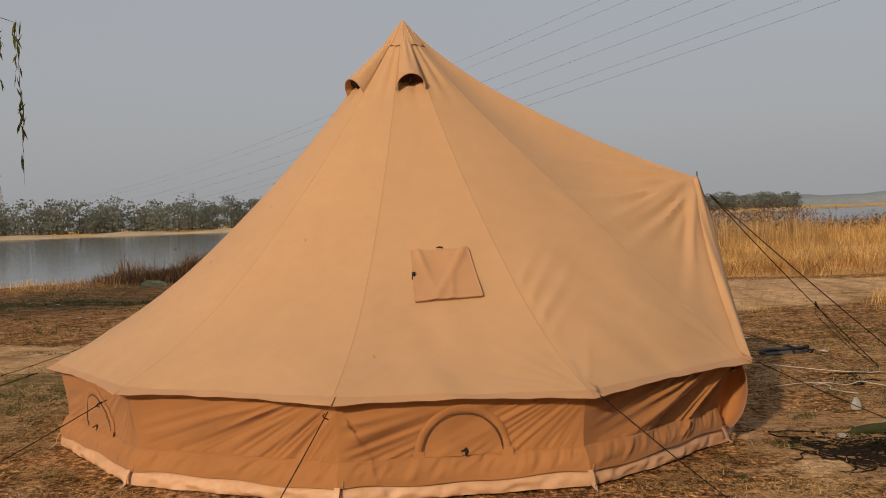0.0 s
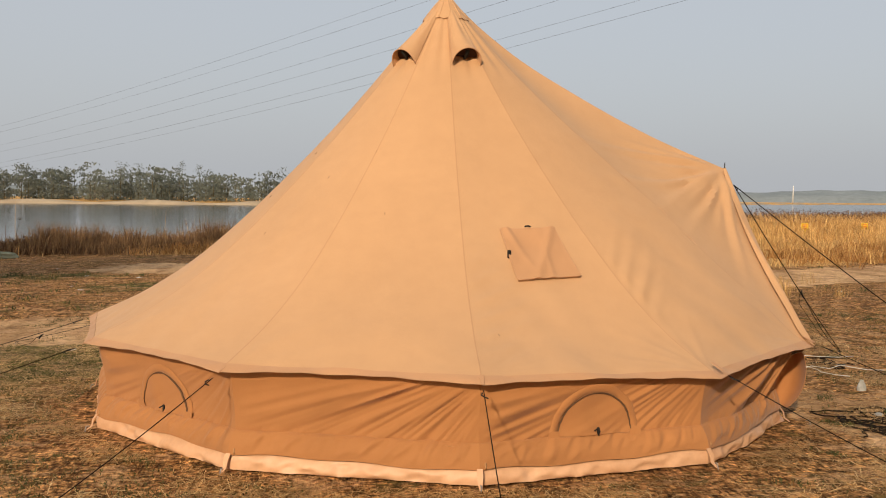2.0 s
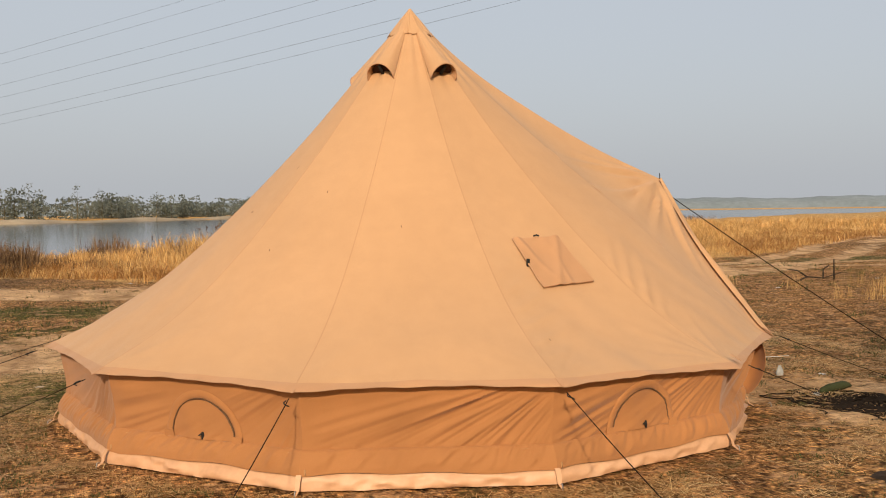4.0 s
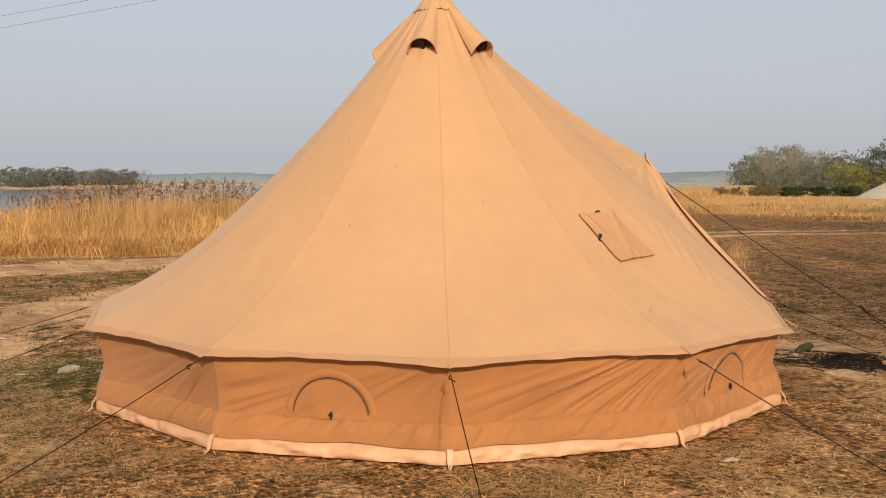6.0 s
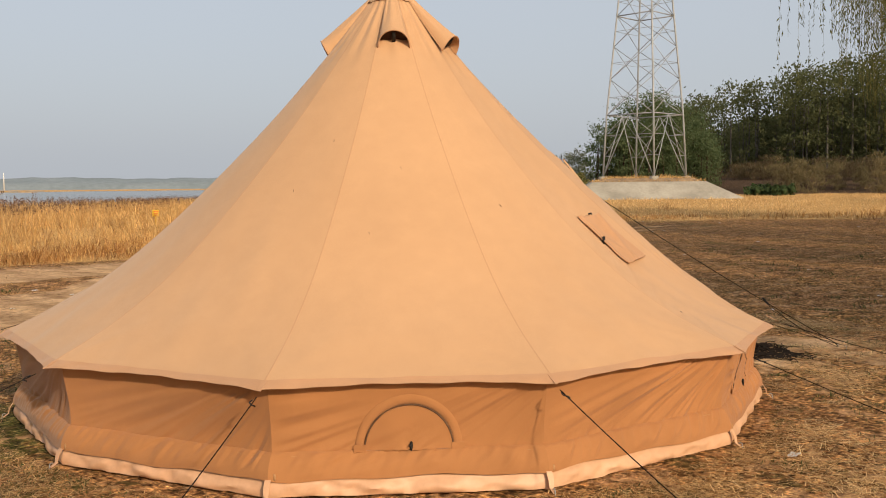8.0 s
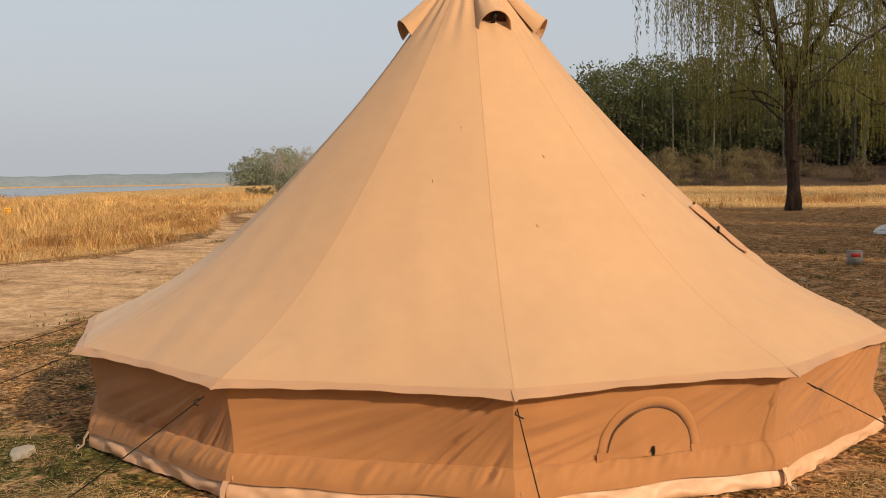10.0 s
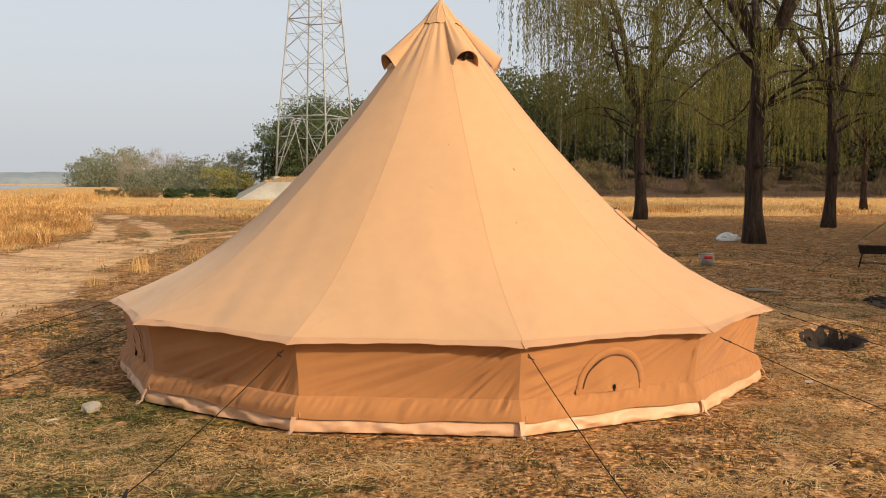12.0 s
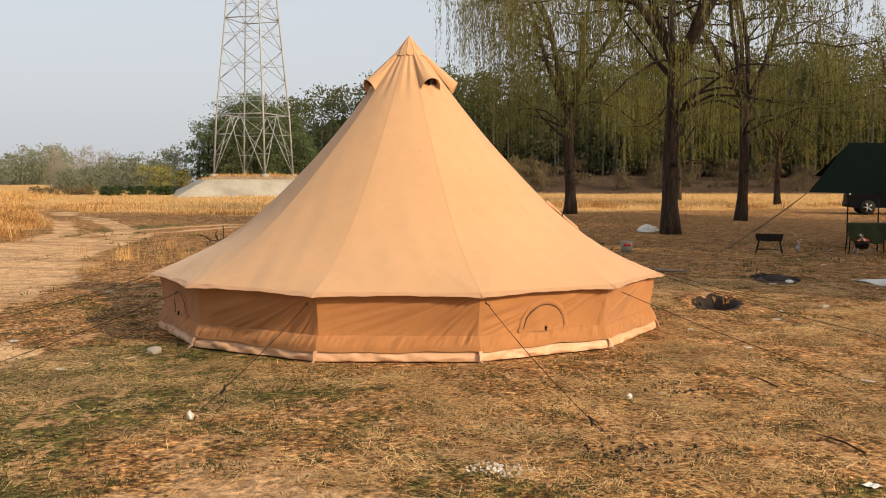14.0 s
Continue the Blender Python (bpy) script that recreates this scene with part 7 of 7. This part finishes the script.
part("rear_canopy", Acc().grid(rows2), TARP, tarp, thick=0.003)
part("ridge_pole", Acc().tube([(1.5, -1.0, 2.54), (1.5, -4.5, 2.54)], 0.016, 6), BLACK, tarp)
for x, y, z in ((0.05, -1.45, 1.42), (1.5, -1.05, 2.55), (1.5, -4.4, 2.55), (0.05, -4.5, 1.42)):
    part("pole", Acc().tube([(x, y, 0), (x, y, z)], 0.016, 8), BLACK, tarp)
for e in ((-2.6, 2.3, 0.02), (-0.2, 1.9, 0.02)):
    part("guy_rope", Acc().tube([Vector((0, 0, 1.43)).lerp(Vector(e), t) - Vector((0, 0, 0.05 * math.sin(math.pi * t))) for t in np.linspace(0, 1, 9)], 0.008, 5), TWIG, tarp, "pale brown guy rope")
table = thing("camp_table", (12.0, 1.85, gz(12.0, 1.85)), "folding camp table under a hanging olive cloth", "table")
part("tabletop", Acc().box((0, 0, 0.62), (0.5, 0.8, 0.03), bevel=0.008), OLIVE, table)
rows = []
for s in np.linspace(0, 1, 7):
    rows.append([Vector((-0.262 - 0.05 * math.sin(3 * u * 6 + 2) * s - 0.04 * s, 0.42 - 0.84 * u, 0.645 - 0.42 * s * (0.62 + 0.38 * math.sin(math.pi * u) ** 0.5 + 0.06 * math.sin(11 * u)))) for u in np.linspace(0, 1, 15)])
part("hanging_cloth", Acc().grid(rows), OLIVE, table, "dark olive cloth hanging over the edge", thick=0.004)
for sx in (-1, 1):
    for sy in (-1, 1):
        part("leg", Acc().tube([(sx * 0.20, sy * 0.34, 0.61), (sx * 0.23, sy * 0.38, 0)], 0.012, 6), BLACK, table)


def camp_chair(x, y, turn):
    t = thing("camp_chair", (x, y, gz(x, y)), "folding camp chair with olive fabric seat and back", "chair", "camp chairs", turn=turn)
    part("seat", Acc().grid([[(a, b, 0.40 - 0.05 * math.sin(math.pi * (b + 0.25) / 0.5)) for b in np.linspace(-0.25, 0.25, 7)] for a in np.linspace(-0.22, 0.22, 5)]), OLIVE, t, thick=0.006)
    part("backrest", Acc().grid([[(0.22 + 0.22 * s, b, 0.42 + 0.50 * s) for b in np.linspace(-0.25, 0.25, 7)] for s in np.linspace(0, 1, 6)]), OLIVE, t, thick=0.006)
    for sy in (-0.26, 0.26):
        part("leg", Acc().tube([(-0.24, sy, 0), (0.24, sy, 0.42), (0.46, sy, 0.94)], 0.011, 6), BLACK, t)
        part("leg", Acc().tube([(0.26, sy, 0), (-0.24, sy, 0.42)], 0.011, 6), BLACK, t)
        part("armrest", Acc().box((0.0, sy, 0.60), (0.42, 0.045, 0.02), bevel=0.006), BLACK, t)


camp_chair(11.1, 1.05, 25)
camp_chair(12.4, 0.85, -60)
stove = thing("fire_bowl", (11.35, 2.05, gz(11.35, 2.05)), "small steel wood stove with glowing red embers", "stove", turn=10)
for sx in (-1, 1):
    for sy in (-1, 1):
        part("leg", Acc().tube([(sx * 0.13, sy * 0.15, 0), (sx * 0.09, sy * 0.11, 0.16)], 0.01, 5), STEEL, stove)
part("bowl", Acc().grid([[(w * math.cos(a), w * 1.15 * math.sin(a), z) for a in np.linspace(0, 2 * math.pi, 16, endpoint=False)] for w, z in ((0.03, 0.13), (0.10, 0.14), (0.15, 0.30), (0.155, 0.30), (0.10, 0.16))], True), RUST, stove)
EMBER = bpy.data.materials.new("glowing_ember")
EMBER.use_nodes = True
eb = EMBER.node_tree.nodes["Principled BSDF"]
eb.inputs["Base Color"].default_value = (0.3, 0.03, 0.01, 1)
eb.inputs["Emission Color"].default_value, eb.inputs["Emission Strength"].default_value = (1.0, 0.12, 0.03, 1), 0.5
for i in range(5):
    part("ember", crumple(i, (0.06, 0.05, 0.06), 0.9, 0.4), EMBER, stove, "red glowing ember", smooth=False).matrix_basis = pose(-0.09 + 0.02 * i, -0.08 + 0.04 * i, 0.25 + 0.025 * (i % 2))
for i in range(4):
    part("firewood", Acc().tube([(-0.12, -0.1 + 0.06 * i, 0.27), (0.05, 0.06 - 0.03 * i, 0.42)], 0.017, 6), LITTER if i == 1 else TWIG, stove)
mat_rows = [[(a, b, 0.02 + 0.012 * math.sin(6 * a + 2 * b)) for b in np.linspace(-0.75, 0.75, 9)] for a in np.linspace(-0.45, 0.45, 7)]
single("ground_mat", Acc().grid(mat_rows), LITTER, (5.9, 2.25, gz(5.9, 2.25)), "white ground mat spread on worn grass", "mat", turn=18)
single("cane", Acc().tube([(-0.4, 0, 0.015), (0.4, 0.02, 0.02)], 0.012, 6), PLANK, (9.3, 0.75, gz(9.3, 0.75)), "pale wooden stick on the ground", "stick", turn=80, smooth=True)


def car(x, y, turn):
    """A dark estate car, seen from its side; its length runs along y."""
    t = thing("parked_car", (x, y, gz(x, y)), "black estate car parked at the edge of the meadow", "car", turn=turn)
    prof = [(0.0, 0.50), (0.02, 0.95), (0.12, 1.12), (0.55, 1.62), (0.9, 1.70), (2.5, 1.68), (3.35, 1.15), (4.55, 0.95), (4.68, 0.62), (4.62, 0.32), (0.1, 0.34)]
    acc = Acc()
    for sx, w in ((-1, 0.88), (-1, 0.92), (1, 0.92), (1, 0.88)):
        k = 0.985 if w == 0.88 else 1.0
        acc.v.extend([(sx * w * (0.80 if z > 1.3 else 1.0), 2.3 + (-a + 2.3 - 2.3) * k - 0.0, 0.05 + (z - 0.05) * k) for a, z in prof])
    m = len(prof)
    for i in range(3):
        for j in range(m):
            acc.f.append((i * m + j, i * m + (j + 1) % m, (i + 1) * m + (j + 1) % m, (i + 1) * m + j))
    acc.f += [tuple(range(m))[::-1], tuple(range(3 * m, 4 * m))]
    part("car_body", acc, CARPAINT, t, smooth=False)
    GL = two_tone("tinted_car_glass", (0.01, 0.012, 0.014), (0.014, 0.016, 0.018), 2, 0.08, 0, spec=0.7)
    for y0, y1 in ((1.75, 1.05), (0.98, 0.05), (-0.02, -0.75)):
        for sx in (-1, 1):
            part("side_window", Acc().poly([(sx * 0.925, y0, 1.17), (sx * 0.925, y1, 1.17), (sx * 0.77, y1 + 0.05, 1.56), (sx * 0.77, y0 - 0.15, 1.56)]), GL, t)
    for sx in (-1, 1):
        part("tail_light", Acc().box((sx * 0.86, 2.27, 1.02), (0.16, 0.08, 0.14), bevel=0.02), LITTER, t, "pale reversing light")
        part("headlight", Acc().box((sx * 0.8, -2.3, 0.85), (0.25, 0.14, 0.14), bevel=0.02), LITTER, t)
        for hy in (0.95, 0.0):
            part("door_handle", Acc().box((sx * 0.935, hy, 1.05), (0.03, 0.16, 0.03), bevel=0.008), STEEL, t)
    for sx in (-1, 1):
        for wy in (1.45, -1.3):
            wheel = part("wheel", Acc().tube([(sx * 0.72, wy, 0.35), (sx * 0.76, wy, 0.35), (sx * 0.92, wy, 0.35), (sx * 0.94, wy, 0.35)], [0.30, 0.35, 0.35, 0.30], 24), BLACK, t)
            part("rim", Acc().tube([(sx * 0.93, wy, 0.35), (sx * 0.95, wy, 0.35)], [0.235, 0.22], 20), RUST, wheel)
            for q in range(5):
                a = 2 * math.pi * q / 5
                part("spoke", Acc().tube([(sx * 0.955, wy, 0.35), (sx * 0.955, wy + 0.22 * math.cos(a), 0.35 + 0.22 * math.sin(a))], [0.035, 0.045], 5), STEEL, wheel)
    part("bumper", Acc().box((0, 2.3, 0.48), (1.7, 0.14, 0.24), bevel=0.03), BLACK, t)


car(41.0, -4.5, 0)
